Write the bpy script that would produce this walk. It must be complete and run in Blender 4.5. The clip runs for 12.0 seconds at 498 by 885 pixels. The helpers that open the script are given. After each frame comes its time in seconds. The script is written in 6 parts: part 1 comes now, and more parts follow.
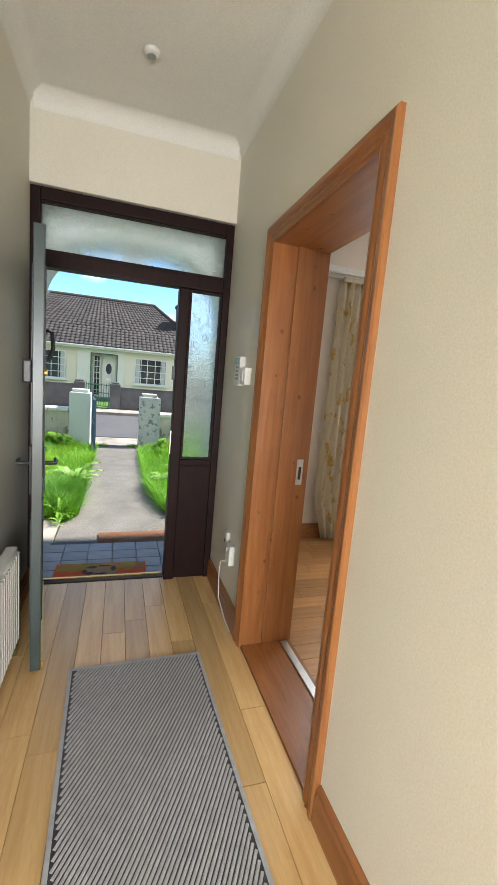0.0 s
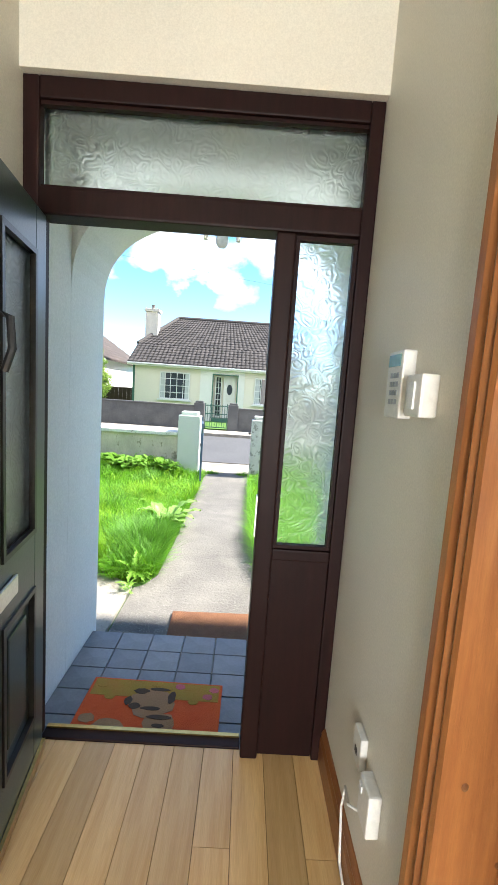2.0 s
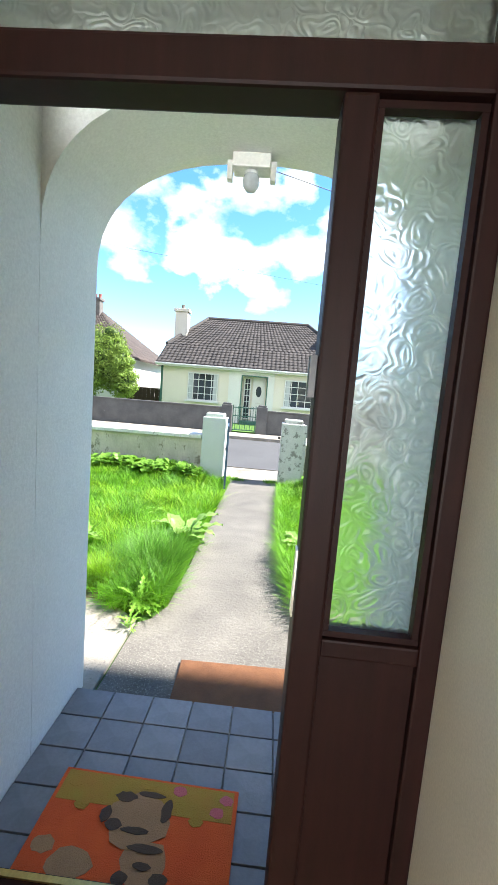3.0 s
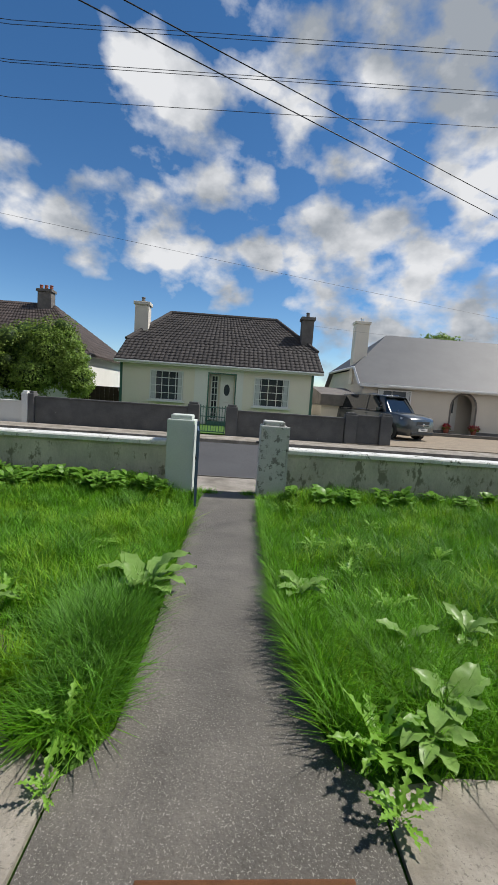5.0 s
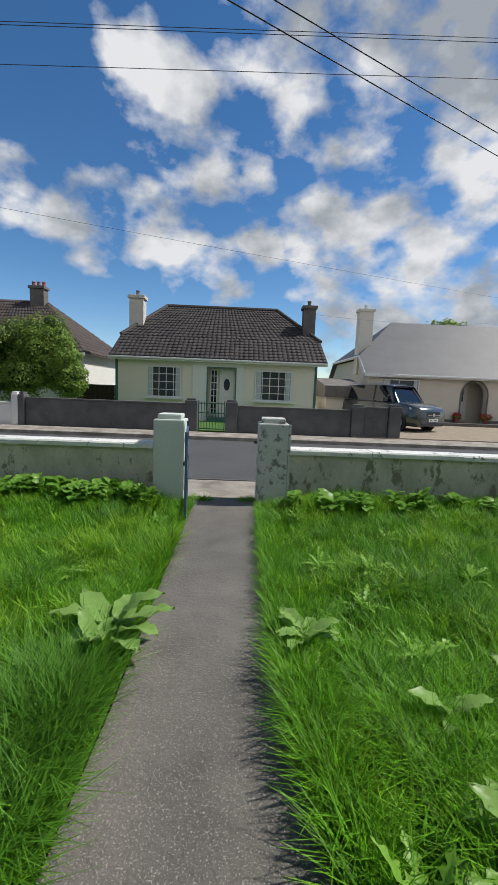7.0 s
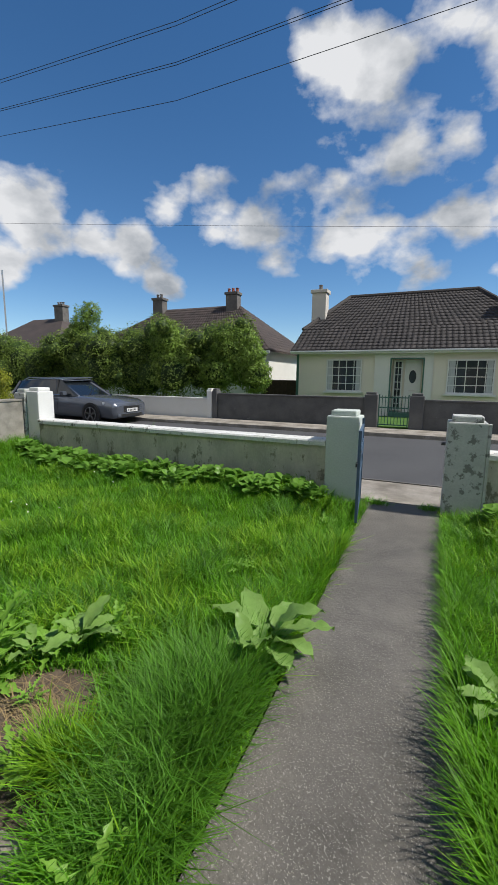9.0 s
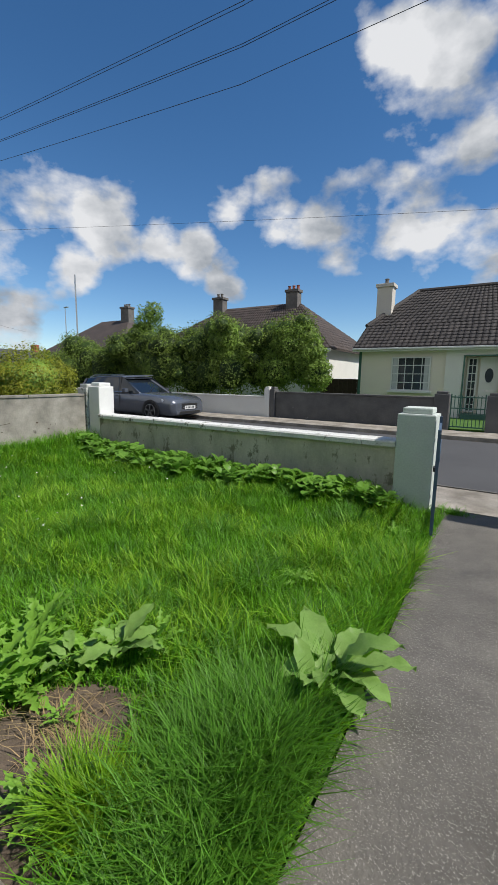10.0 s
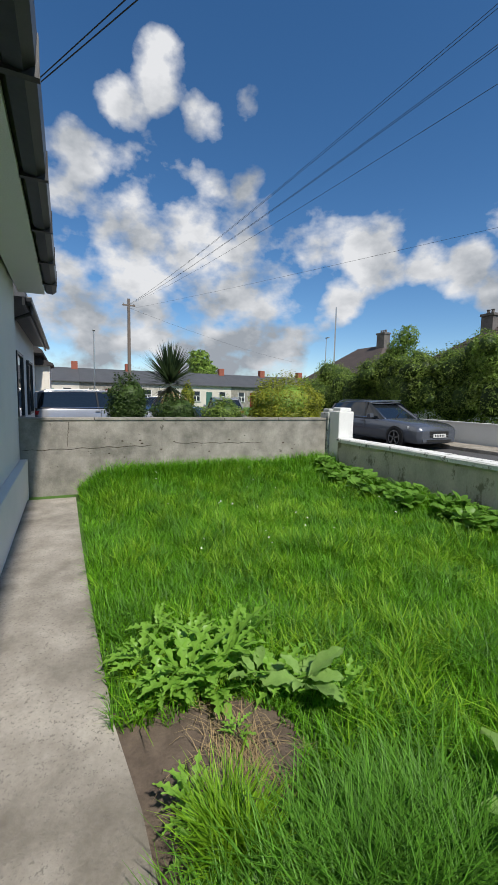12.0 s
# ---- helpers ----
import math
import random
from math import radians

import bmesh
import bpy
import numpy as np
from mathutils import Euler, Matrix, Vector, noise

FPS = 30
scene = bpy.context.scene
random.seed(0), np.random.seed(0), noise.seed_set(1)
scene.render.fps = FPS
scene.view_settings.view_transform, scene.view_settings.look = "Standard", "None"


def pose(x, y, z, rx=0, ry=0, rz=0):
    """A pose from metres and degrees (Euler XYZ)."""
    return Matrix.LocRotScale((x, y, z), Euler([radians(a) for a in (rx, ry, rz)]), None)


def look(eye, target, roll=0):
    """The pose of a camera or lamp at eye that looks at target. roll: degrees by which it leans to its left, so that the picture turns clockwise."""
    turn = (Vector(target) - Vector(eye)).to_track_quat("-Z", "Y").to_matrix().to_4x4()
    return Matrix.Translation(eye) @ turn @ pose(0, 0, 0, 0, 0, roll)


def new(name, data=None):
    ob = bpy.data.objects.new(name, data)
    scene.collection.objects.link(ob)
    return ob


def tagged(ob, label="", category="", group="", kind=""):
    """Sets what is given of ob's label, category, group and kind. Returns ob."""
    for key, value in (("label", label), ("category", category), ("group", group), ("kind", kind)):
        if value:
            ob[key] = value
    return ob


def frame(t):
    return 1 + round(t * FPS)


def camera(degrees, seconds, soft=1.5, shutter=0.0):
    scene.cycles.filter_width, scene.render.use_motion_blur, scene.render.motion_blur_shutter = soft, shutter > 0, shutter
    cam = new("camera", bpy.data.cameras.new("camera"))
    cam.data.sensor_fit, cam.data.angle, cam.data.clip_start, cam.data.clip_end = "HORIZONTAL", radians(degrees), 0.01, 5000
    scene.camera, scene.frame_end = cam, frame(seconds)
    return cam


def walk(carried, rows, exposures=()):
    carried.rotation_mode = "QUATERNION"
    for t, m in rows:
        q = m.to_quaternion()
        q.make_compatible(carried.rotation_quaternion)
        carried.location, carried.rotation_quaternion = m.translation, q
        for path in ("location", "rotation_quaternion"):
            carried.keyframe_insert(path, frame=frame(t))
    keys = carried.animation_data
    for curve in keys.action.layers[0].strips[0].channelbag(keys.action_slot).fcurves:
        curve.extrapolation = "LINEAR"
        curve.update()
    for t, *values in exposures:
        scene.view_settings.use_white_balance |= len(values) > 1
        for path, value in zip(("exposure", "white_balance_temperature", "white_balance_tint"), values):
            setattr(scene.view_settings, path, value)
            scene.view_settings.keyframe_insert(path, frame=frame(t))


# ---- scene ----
cam = camera(62.6, 12.0)
PATH = [
    (0, (0.812, 0.482, 1.451), (1.425, 2.364, 1.165), 4.9),
    (0.5, (0.93, 0.786, 1.469), (1.351, 2.728, 1.239), 4.1),
    (1, (1.003, 1.144, 1.467), (1.36, 3.1, 1.257), 4.5),
    (1.5, (1.041, 1.453, 1.455), (1.187, 3.435, 1.229), 3.9),
    (2, (1.094, 1.79, 1.468), (1.125, 3.775, 1.229), 3.9),
    (2.5, (1.052, 2.109, 1.451), (1.064, 4.095, 1.211), 4.5),
    (2.7, (1.085, 2.225, 1.442), (0.971, 4.207, 1.205), 4.6),
    (4.3, (0.967, 3.17, 1.378), (0.984, 5.157, 1.15), 4.1),
    (4.5, (0.936, 3.273, 1.39), (0.975, 5.26, 1.165), 4.0),
    (5, (0.9, 3.48, 1.394), (0.959, 5.466, 1.166), 4.0),
    (5.5, (0.942, 3.712, 1.383), (0.983, 5.696, 1.137), 3.6),
    (6, (1.022, 3.881, 1.389), (1.053, 5.864, 1.128), 3.2),
    (6.5, (1.009, 4.05, 1.39), (1.068, 6.032, 1.127), 2.9),
    (6.7, (1.016, 4.09, 1.396), (1.078, 6.072, 1.136), 2.7),
    (8.3, (1.054, 4.379, 1.465), (0.617, 6.313, 1.204), 0.5),
    (8.5, (1.049, 4.381, 1.446), (0.503, 6.287, 1.18), 0.8),
    (9, (1.059, 4.417, 1.431), (0.257, 6.223, 1.119), 0.7),
    (9.5, (0.979, 4.535, 1.395), (0.044, 6.272, 1.069), 1.3),
    (10, (0.88, 4.705, 1.345), (-0.163, 6.383, 1.032), 0.9),
    (10.5, (0.821, 4.808, 1.334), (-0.486, 6.29, 1.023), 0.7),
    (11, (0.872, 4.91, 1.349), (-0.666, 6.156, 1.066), 1.0),
    (11.5, (0.909, 4.953, 1.361), (-0.776, 6.001, 1.109), 1.2),
    (12, (0.923, 4.952, 1.363), (-0.892, 5.763, 1.145), 1.3),
]
walk(cam, [(t, look(eye, target, roll)) for t, eye, target, roll in PATH],
     [(0, 1.65), (0.5, 1.65), (1.0, 1.8), (1.5, 2.0), (2.0, 2.25), (2.7, 2.35), (4.2, 0.6), (4.6, 0.4), (5.2, 0.25), (12, 0.25)])

# ---- sky and sun ----
SUN = Vector((0.70, 0.11, 0.95)).normalized()
world = bpy.data.worlds.new("sky")
scene.world = world
world.use_nodes = True
wn, wl = world.node_tree.nodes, world.node_tree.links
wn.clear()


def wnode(kind, **values):
    n = wn.new(kind)
    for k, v in values.items():
        n.inputs[k].default_value = v
    return n


w_out, w_bg = wn.new("ShaderNodeOutputWorld"), wn.new("ShaderNodeBackground")
w_sky = wn.new("ShaderNodeTexSky")
w_sky.sky_type, w_sky.sun_disc = "NISHITA", False
w_sky.sun_elevation, w_sky.sun_rotation = math.asin(SUN.z), math.atan2(SUN.x, SUN.y)
w_sky.air_density, w_sky.dust_density, w_sky.ozone_density = 1.0, 0.0, 2.0
w_sky.altitude = 1200
w_tc, w_sep = wn.new("ShaderNodeTexCoord"), wn.new("ShaderNodeSeparateXYZ")
wl.new(w_tc.outputs["Generated"], w_sep.inputs[0])


def wmath(op, a, b=0.0):
    n = wn.new("ShaderNodeMath")
    n.operation = op
    for i, v in enumerate((a, b)):
        if isinstance(v, (int, float)):
            n.inputs[i].default_value = v
        else:
            wl.new(v, n.inputs[i])
    return n.outputs[0]


def wramp(value, stops):
    r = wn.new("ShaderNodeValToRGB")
    for i, (p, c) in enumerate(stops):
        e = r.color_ramp.elements[i] if i < 2 else r.color_ramp.elements.new(p)
        e.position, e.color = p, (*c, 1)
    wl.new(value, r.inputs[0])
    return r.outputs[0]


# cumulus heaps: direction (x, y, z) and angular size, broken up by noise
HEAPS_AHEAD = [(-0.211, 0.783, 0.585, 0.06), (-0.17, 0.834, 0.524, 0.075), (-0.141, 0.868, 0.477, 0.07), (-0.063, 0.898, 0.435, 0.06), (-0.003, 0.911, 0.413, 0.05),
               (-0.31, 0.893, 0.325, 0.075), (-0.22, 0.92, 0.325, 0.085), (-0.144, 0.946, 0.285, 0.07), (-0.06, 0.96, 0.26, 0.06), (0.03, 0.949, 0.314, 0.055),
               (0.12, 0.93, 0.34, 0.065), (0.18, 0.915, 0.36, 0.07), (0.274, 0.881, 0.386, 0.085), (0.25, 0.927, 0.276, 0.13), (0.40, 0.87, 0.29, 0.19),
               (0.236, 0.797, 0.556, 0.13), (0.40, 0.79, 0.47, 0.17), (0.37, 0.729, 0.592, 0.25), (0.094, 0.835, 0.535, 0.075), (0.03, 0.79, 0.61, 0.09)]
HEAPS_ASIDE = [(-0.527, 0.767, 0.366, 0.045), (-0.455, 0.819, 0.352, 0.055), (-0.39, 0.866, 0.32, 0.05), (-0.613, 0.742, 0.27, 0.05), (-0.564, 0.793, 0.231, 0.04),
               (-0.66, 0.695, 0.29, 0.045), (-0.735, 0.60, 0.31, 0.075), (-0.924, 0.175, 0.34, 0.12), (-0.911, 0.272, 0.31, 0.13), (-0.869, 0.398, 0.295, 0.12),
               (-0.80, 0.51, 0.325, 0.07), (-0.93, 0.06, 0.35, 0.09), (-0.96, 0.12, 0.24, 0.14), (-0.916, 0.352, 0.20, 0.13), (-0.792, 0.566, 0.228, 0.05),
               (-0.807, 0.160, 0.575, 0.045), (-0.812, 0.25, 0.528, 0.035), (-0.763, 0.325, 0.559, 0.028), (-0.854, 0.282, 0.437, 0.042), (-0.828, 0.348, 0.439, 0.036),
               (-0.893, 0.03, 0.449, 0.06), (-0.841, 0.1, 0.531, 0.04)]
w_heap = None
for hx, hy, hz, hr in HEAPS_AHEAD + HEAPS_ASIDE:
    w_dot = wn.new("ShaderNodeVectorMath")
    w_dot.operation = "DOT_PRODUCT"
    wl.new(w_tc.outputs["Generated"], w_dot.inputs[0])
    w_dot.inputs[1].default_value = Vector((hx, hy, hz)).normalized()
    w_one = wmath("MAXIMUM", wmath("SUBTRACT", 1.0, wmath("MULTIPLY", wmath("SUBTRACT", 1.0, w_dot.outputs["Value"]), 1.0 / (1.1 * hr * hr))), -0.45)
    w_heap = w_one if w_heap is None else wmath("MAXIMUM", w_heap, w_one)


def wfluff(scale, detail, offset):
    m = wn.new("ShaderNodeMapping")
    m.inputs["Location"].default_value = offset
    m.inputs["Scale"].default_value = (1, 1, 1.5)
    wl.new(w_tc.outputs["Generated"], m.inputs["Vector"])
    n = wn.new("ShaderNodeTexNoise")
    n.inputs["Scale"].default_value, n.inputs["Detail"].default_value, n.inputs["Roughness"].default_value = scale, detail, 0.52
    wl.new(m.outputs[0], n.inputs["Vector"])
    return n.outputs["Fac"]


w_low = wmath("MULTIPLY", wmath("MAXIMUM", wmath("SUBTRACT", 0.20, w_sep.outputs[2]), 0.0), 1.1)
# unseen cloud over the half behind the house, added to brighten the shaded fronts
w_fill_bank = wmath("MULTIPLY", wmath("MAXIMUM", wmath("MULTIPLY", w_sep.outputs[1], -1.0), 0.0), 0.60)
w_field = wmath("ADD", wmath("ADD", wmath("MULTIPLY", w_heap, 0.24), wmath("MULTIPLY", wfluff(9.0, 10, (0, 0, 0)), 0.9)), wmath("ADD", w_low, w_fill_bank))
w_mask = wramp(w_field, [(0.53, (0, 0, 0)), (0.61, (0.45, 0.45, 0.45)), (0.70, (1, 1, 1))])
w_east = wmath("MULTIPLY", wmath("MAXIMUM", wmath("MINIMUM", wmath("ADD", w_sep.outputs[0], 0.05), 0.35), 0.0), wmath("MAXIMUM", wmath("SUBTRACT", w_sep.outputs[2], 0.42), 0.0))
w_grey = wmath("ADD", wmath("MULTIPLY", w_east, 4.0), wmath("MULTIPLY", wmath("MAXIMUM", wmath("SUBTRACT", 0.30, w_sep.outputs[2]), 0.0), 0.6))
w_under = wmath("ADD", wfluff(7.0, 6, (0, 0, 0.05)), w_grey)
w_shade = wramp(w_under, [(0.44, (6.9, 7.0, 7.2)), (0.68, (3.0, 3.3, 3.7))])
w_deep = wn.new("ShaderNodeHueSaturation")
w_deep.inputs["Saturation"].default_value, w_deep.inputs["Value"].default_value = 1.25, 1.08
wl.new(w_sky.outputs[0], w_deep.inputs["Color"])
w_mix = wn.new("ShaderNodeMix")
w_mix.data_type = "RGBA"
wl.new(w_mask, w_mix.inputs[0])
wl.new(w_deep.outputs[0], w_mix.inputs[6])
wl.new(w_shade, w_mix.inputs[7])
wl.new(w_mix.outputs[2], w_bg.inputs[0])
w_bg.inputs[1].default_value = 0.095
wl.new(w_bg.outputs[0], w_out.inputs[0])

sun = new("sun", bpy.data.lights.new("sun", "SUN"))
sun.data.energy, sun.data.angle, sun.data.color = 4.4, radians(2.5), (1.0, 0.95, 0.87)
sun.matrix_world = look(SUN * 40, (0, 0, 0))


def opening_light(name, at, turn, sx, sy, watts, tint):
    """An area lamp in an opening: daylight at the room window, added fill at the back."""
    o = new(name, bpy.data.lights.new(name, "AREA"))
    o.data.shape, o.data.size, o.data.size_y, o.data.energy, o.data.color = "RECTANGLE", sx, sy, watts, tint
    o.matrix_world = pose(*at, *turn)


opening_light("daylight_room_window", (3.725, 4.255, 1.57), (-90, 0, 0), 1.50, 1.56, 34, (0.95, 0.98, 1.0))
# added fill lamp, tilted down to brighten the hall; no window is known here
opening_light("fill_back_opening", (0.90, -2.19, 1.20), (58, 0, 0), 0.95, 1.5, 62, (0.94, 0.97, 1.0))


# ---- materials ----
def mat(name, c1, c2=None, scale=6.0, rough=0.7, bump=0.0, fine=60.0, stretch=(1, 1, 1), metal=0.0, rand=0.0, island=False,
        spots=None, spot_scale=8.0, spot_at=0.62, spec=0.5):
    m = bpy.data.materials.new(name)
    m.use_nodes = True
    nt = m.node_tree
    n, k = nt.nodes, nt.links
    p = n["Principled BSDF"]
    p.inputs["Roughness"].default_value, p.inputs["Metallic"].default_value = rough, metal
    p.inputs["Specular IOR Level"].default_value = spec
    tc, mp = n.new("ShaderNodeTexCoord"), n.new("ShaderNodeMapping")
    mp.inputs["Scale"].default_value = stretch
    k.new(tc.outputs["Object"], mp.inputs["Vector"])

    def tex(s, d, r=0.6):
        t = n.new("ShaderNodeTexNoise")
        t.inputs["Scale"].default_value, t.inputs["Detail"].default_value, t.inputs["Roughness"].default_value = s, d, r
        k.new(mp.outputs[0], t.inputs["Vector"])
        return t.outputs["Fac"]

    def mix(f, a, b, blend="MIX"):
        x = n.new("ShaderNodeMix")
        x.data_type, x.blend_type = "RGBA", blend
        for i, v in ((0, f), (6, a), (7, b)):
            if isinstance(v, (int, float)):
                x.inputs[i].default_value = v
            elif isinstance(v, tuple):
                x.inputs[i].default_value = (*v, 1)
            else:
                k.new(v, x.inputs[i])
        return x.outputs[2]

    def ramp(v, a, b):
        r = n.new("ShaderNodeMapRange")
        r.inputs["From Min"].default_value, r.inputs["From Max"].default_value = a, b
        k.new(v, r.inputs["Value"])
        return r.outputs["Result"]

    col = mix(ramp(tex(scale, 6), 0.3, 0.7), c1, c2 or c1)
    col = mix(ramp(tex(fine, 4), 0.2, 0.8), col, mix(1.0, col, (0.78, 0.78, 0.78), "MULTIPLY"))
    if spots:
        col = mix(ramp(tex(spot_scale, 5, 0.65), spot_at, spot_at + 0.06), col, spots)
    if rand:
        src = n.new("ShaderNodeNewGeometry").outputs["Random Per Island"] if island else n.new("ShaderNodeObjectInfo").outputs["Random"]
        r = n.new("ShaderNodeMapRange")
        r.inputs["To Min"].default_value, r.inputs["To Max"].default_value = 1 - rand, 1 + rand
        k.new(src, r.inputs["Value"])
        hsv = n.new("ShaderNodeHueSaturation")
        k.new(r.outputs["Result"], hsv.inputs["Value"])
        k.new(col, hsv.inputs["Color"])
        col = hsv.outputs["Color"]
    k.new(col, p.inputs["Base Color"])
    if bump:
        b = n.new("ShaderNodeBump")
        b.inputs["Strength"].default_value, b.inputs["Distance"].default_value = min(1.0, bump), 0.01
        k.new(tex(fine, 6), b.inputs["Height"])
        k.new(b.outputs[0], p.inputs["Normal"])
    return m


def leafmat(name, c1, c2, rand=0.35, rough=0.5):
    m = mat(name, c1, c2, 3.0, rough, 0.0, 40, rand=rand, island=True, spec=0.3)
    p = m.node_tree.nodes["Principled BSDF"]
    p.inputs["Transmission Weight"].default_value = 0.0
    t = m.node_tree.nodes.new("ShaderNodeBsdfTranslucent")
    a = m.node_tree.nodes.new("ShaderNodeMixShader")
    a.inputs[0].default_value = 0.42
    out = m.node_tree.nodes["Material Output"]
    src = p.inputs["Base Color"].links[0].from_socket
    m.node_tree.links.new(src, t.inputs["Color"])
    m.node_tree.links.new(p.outputs[0], a.inputs[1])
    m.node_tree.links.new(t.outputs[0], a.inputs[2])
    m.node_tree.links.new(a.outputs[0], out.inputs["Surface"])
    return m


M = {}
M["cream"] = mat("cream wall paint", (0.74, 0.705, 0.60), (0.71, 0.675, 0.575), 2.0, 0.55, 0.08, 180)
M["ceiling"] = mat("ceiling paint", (0.80, 0.79, 0.74), (0.77, 0.76, 0.71), 2.0, 0.8, 0.05, 150)
M["pinkwall"] = mat("pale room paint", (0.74, 0.67, 0.60), (0.71, 0.64, 0.58), 2.0, 0.6, 0.06, 150)
M["pine"] = mat("varnished pine", (0.36, 0.145, 0.045), (0.24, 0.085, 0.026), 3.0, 0.30, 0.12, 30, (14, 14, 0.9), spots=(0.12, 0.045, 0.015), spot_scale=0.9, spot_at=0.72)
M["pine_x"] = mat("varnished pine along", (0.36, 0.145, 0.045), (0.24, 0.085, 0.026), 3.0, 0.30, 0.12, 30, (14, 0.9, 14))
M["knot"] = mat("pine knot", (0.13, 0.05, 0.018), (0.20, 0.08, 0.03), 60, 0.35)
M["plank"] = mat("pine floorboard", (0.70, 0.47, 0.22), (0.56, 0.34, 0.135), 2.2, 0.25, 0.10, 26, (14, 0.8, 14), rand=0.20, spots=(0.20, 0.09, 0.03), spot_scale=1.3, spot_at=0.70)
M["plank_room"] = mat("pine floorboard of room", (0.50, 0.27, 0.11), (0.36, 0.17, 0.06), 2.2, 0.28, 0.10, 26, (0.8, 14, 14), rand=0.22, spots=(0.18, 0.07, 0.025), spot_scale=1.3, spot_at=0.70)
M["gap"] = mat("dark joint", (0.035, 0.022, 0.012), (0.06, 0.04, 0.02), 10, 0.9)
M["mahogany"] = mat("dark mahogany stain", (0.020, 0.006, 0.005), (0.012, 0.004, 0.003), 3, 0.5, 0.06, 40, (14, 14, 1), spec=0.15)
M["doorgreen"] = mat("dark grey-green door paint", (0.045, 0.066, 0.062), (0.036, 0.054, 0.052), 4, 0.32, 0.05, 90)
M["white"] = mat("white exterior paint", (0.80, 0.80, 0.77), (0.74, 0.74, 0.71), 1.6, 0.75, 0.25, 90)
M["white_gloss"] = mat("white gloss", (0.78, 0.79, 0.78), (0.74, 0.75, 0.74), 3, 0.3, 0.0, 90)
M["brass"] = mat("brass strip", (0.70, 0.48, 0.16), (0.60, 0.38, 0.12), 30, 0.28, 0.05, 120, metal=1.0)
M["alu"] = mat("aluminium strip", (0.75, 0.74, 0.72), (0.65, 0.64, 0.62), 30, 0.3, 0.05, 120, metal=1.0)
M["black"] = mat("black metal", (0.018, 0.018, 0.018), (0.03, 0.03, 0.03), 20, 0.4, 0.05, 100)
M["plastic"] = mat("white plastic", (0.76, 0.75, 0.70), (0.72, 0.71, 0.66), 8, 0.35)
M["plastic_grey"] = mat("grey plastic", (0.30, 0.32, 0.33), (0.25, 0.27, 0.28), 8, 0.4)
M["lcd"] = mat("green display", (0.12, 0.25, 0.22), (0.10, 0.2, 0.18), 8, 0.2)
M["slate_tile"] = mat("blue-grey quarry tile", (0.21, 0.212, 0.225), (0.145, 0.147, 0.158), 9, 0.42, 0.15, 50, rand=0.18)
M["grout"] = mat("grout", (0.32, 0.32, 0.31), (0.24, 0.24, 0.23), 20, 0.9)
M["coir"] = mat("brown coir", (0.20, 0.085, 0.035), (0.14, 0.055, 0.022), 12, 0.95, 0.8, 300)
M["rug_d"] = mat("dark ribbed carpet", (0.07, 0.07, 0.076), (0.05, 0.05, 0.055), 30, 0.95, 0.6, 400)
M["rug_l"] = mat("light carpet rib", (0.46, 0.46, 0.46), (0.36, 0.36, 0.37), 30, 0.95, 0.6, 400)
M["persian"] = mat("patterned rug", (0.10, 0.045, 0.045), (0.035, 0.03, 0.045), 22, 0.95, 0.4, 200, spots=(0.36, 0.26, 0.20), spot_scale=26, spot_at=0.56)
M["persian_b"] = mat("rug border", (0.05, 0.03, 0.04), (0.15, 0.06, 0.05), 40, 0.95, 0.4, 200, spots=(0.30, 0.22, 0.17), spot_scale=50, spot_at=0.56)
M["concrete"] = mat("weathered concrete path", (0.16, 0.147, 0.13), (0.085, 0.079, 0.07), 2.6, 0.9, 1.0, 38, spots=(0.26, 0.245, 0.22), spot_scale=120, spot_at=0.565)
M["concrete_pale"] = mat("pale concrete", (0.43, 0.39, 0.335), (0.17, 0.15, 0.12), 2.6, 0.9, 0.7, 45, spots=(0.17, 0.155, 0.13), spot_scale=70, spot_at=0.57)
M["soil"] = mat("bare soil", (0.09, 0.066, 0.048), (0.16, 0.12, 0.088), 14, 0.95, 0.9, 60)
M["turf"] = mat("thatch under grass", (0.07, 0.17, 0.015), (0.05, 0.12, 0.012), 4, 0.95, 0.8, 70)
M["ground"] = mat("far ground", (0.08, 0.10, 0.05), (0.11, 0.11, 0.08), 0.2, 0.95, 0.3, 8)
M["asphalt"] = mat("asphalt", (0.085, 0.085, 0.088), (0.062, 0.062, 0.065), 0.7, 0.85, 0.5, 120)
M["gravel"] = mat("gravel drive", (0.34, 0.28, 0.20), (0.25, 0.20, 0.15), 3, 0.95, 0.8, 70)
M["wall_old"] = mat("old lime-washed render", (0.64, 0.60, 0.51), (0.38, 0.36, 0.30), 2.6, 0.9, 0.7, 40, stretch=(1, 1, 0.55), spots=(0.20, 0.19, 0.14), spot_scale=5, spot_at=0.56)
M["wall_side"] = mat("weathered concrete block render", (0.40, 0.37, 0.32), (0.17, 0.16, 0.135), 3.2, 0.9, 0.7, 35, spots=(0.11, 0.10, 0.08), spot_scale=9, spot_at=0.66)
M["coping"] = mat("flaking white coping", (0.78, 0.78, 0.75), (0.60, 0.60, 0.56), 5, 0.85, 0.5, 40, spots=(0.14, 0.14, 0.11), spot_scale=9, spot_at=0.60)
M["pillar_pale"] = mat("pale green-white pillar paint", (0.60, 0.65, 0.60), (0.54, 0.59, 0.54), 3, 0.75, 0.3, 50)
M["pillar_old"] = mat("peeling white pillar", (0.58, 0.59, 0.56), (0.45, 0.46, 0.43), 4, 0.85, 0.6, 40, spots=(0.19, 0.19, 0.17), spot_scale=9, spot_at=0.55)
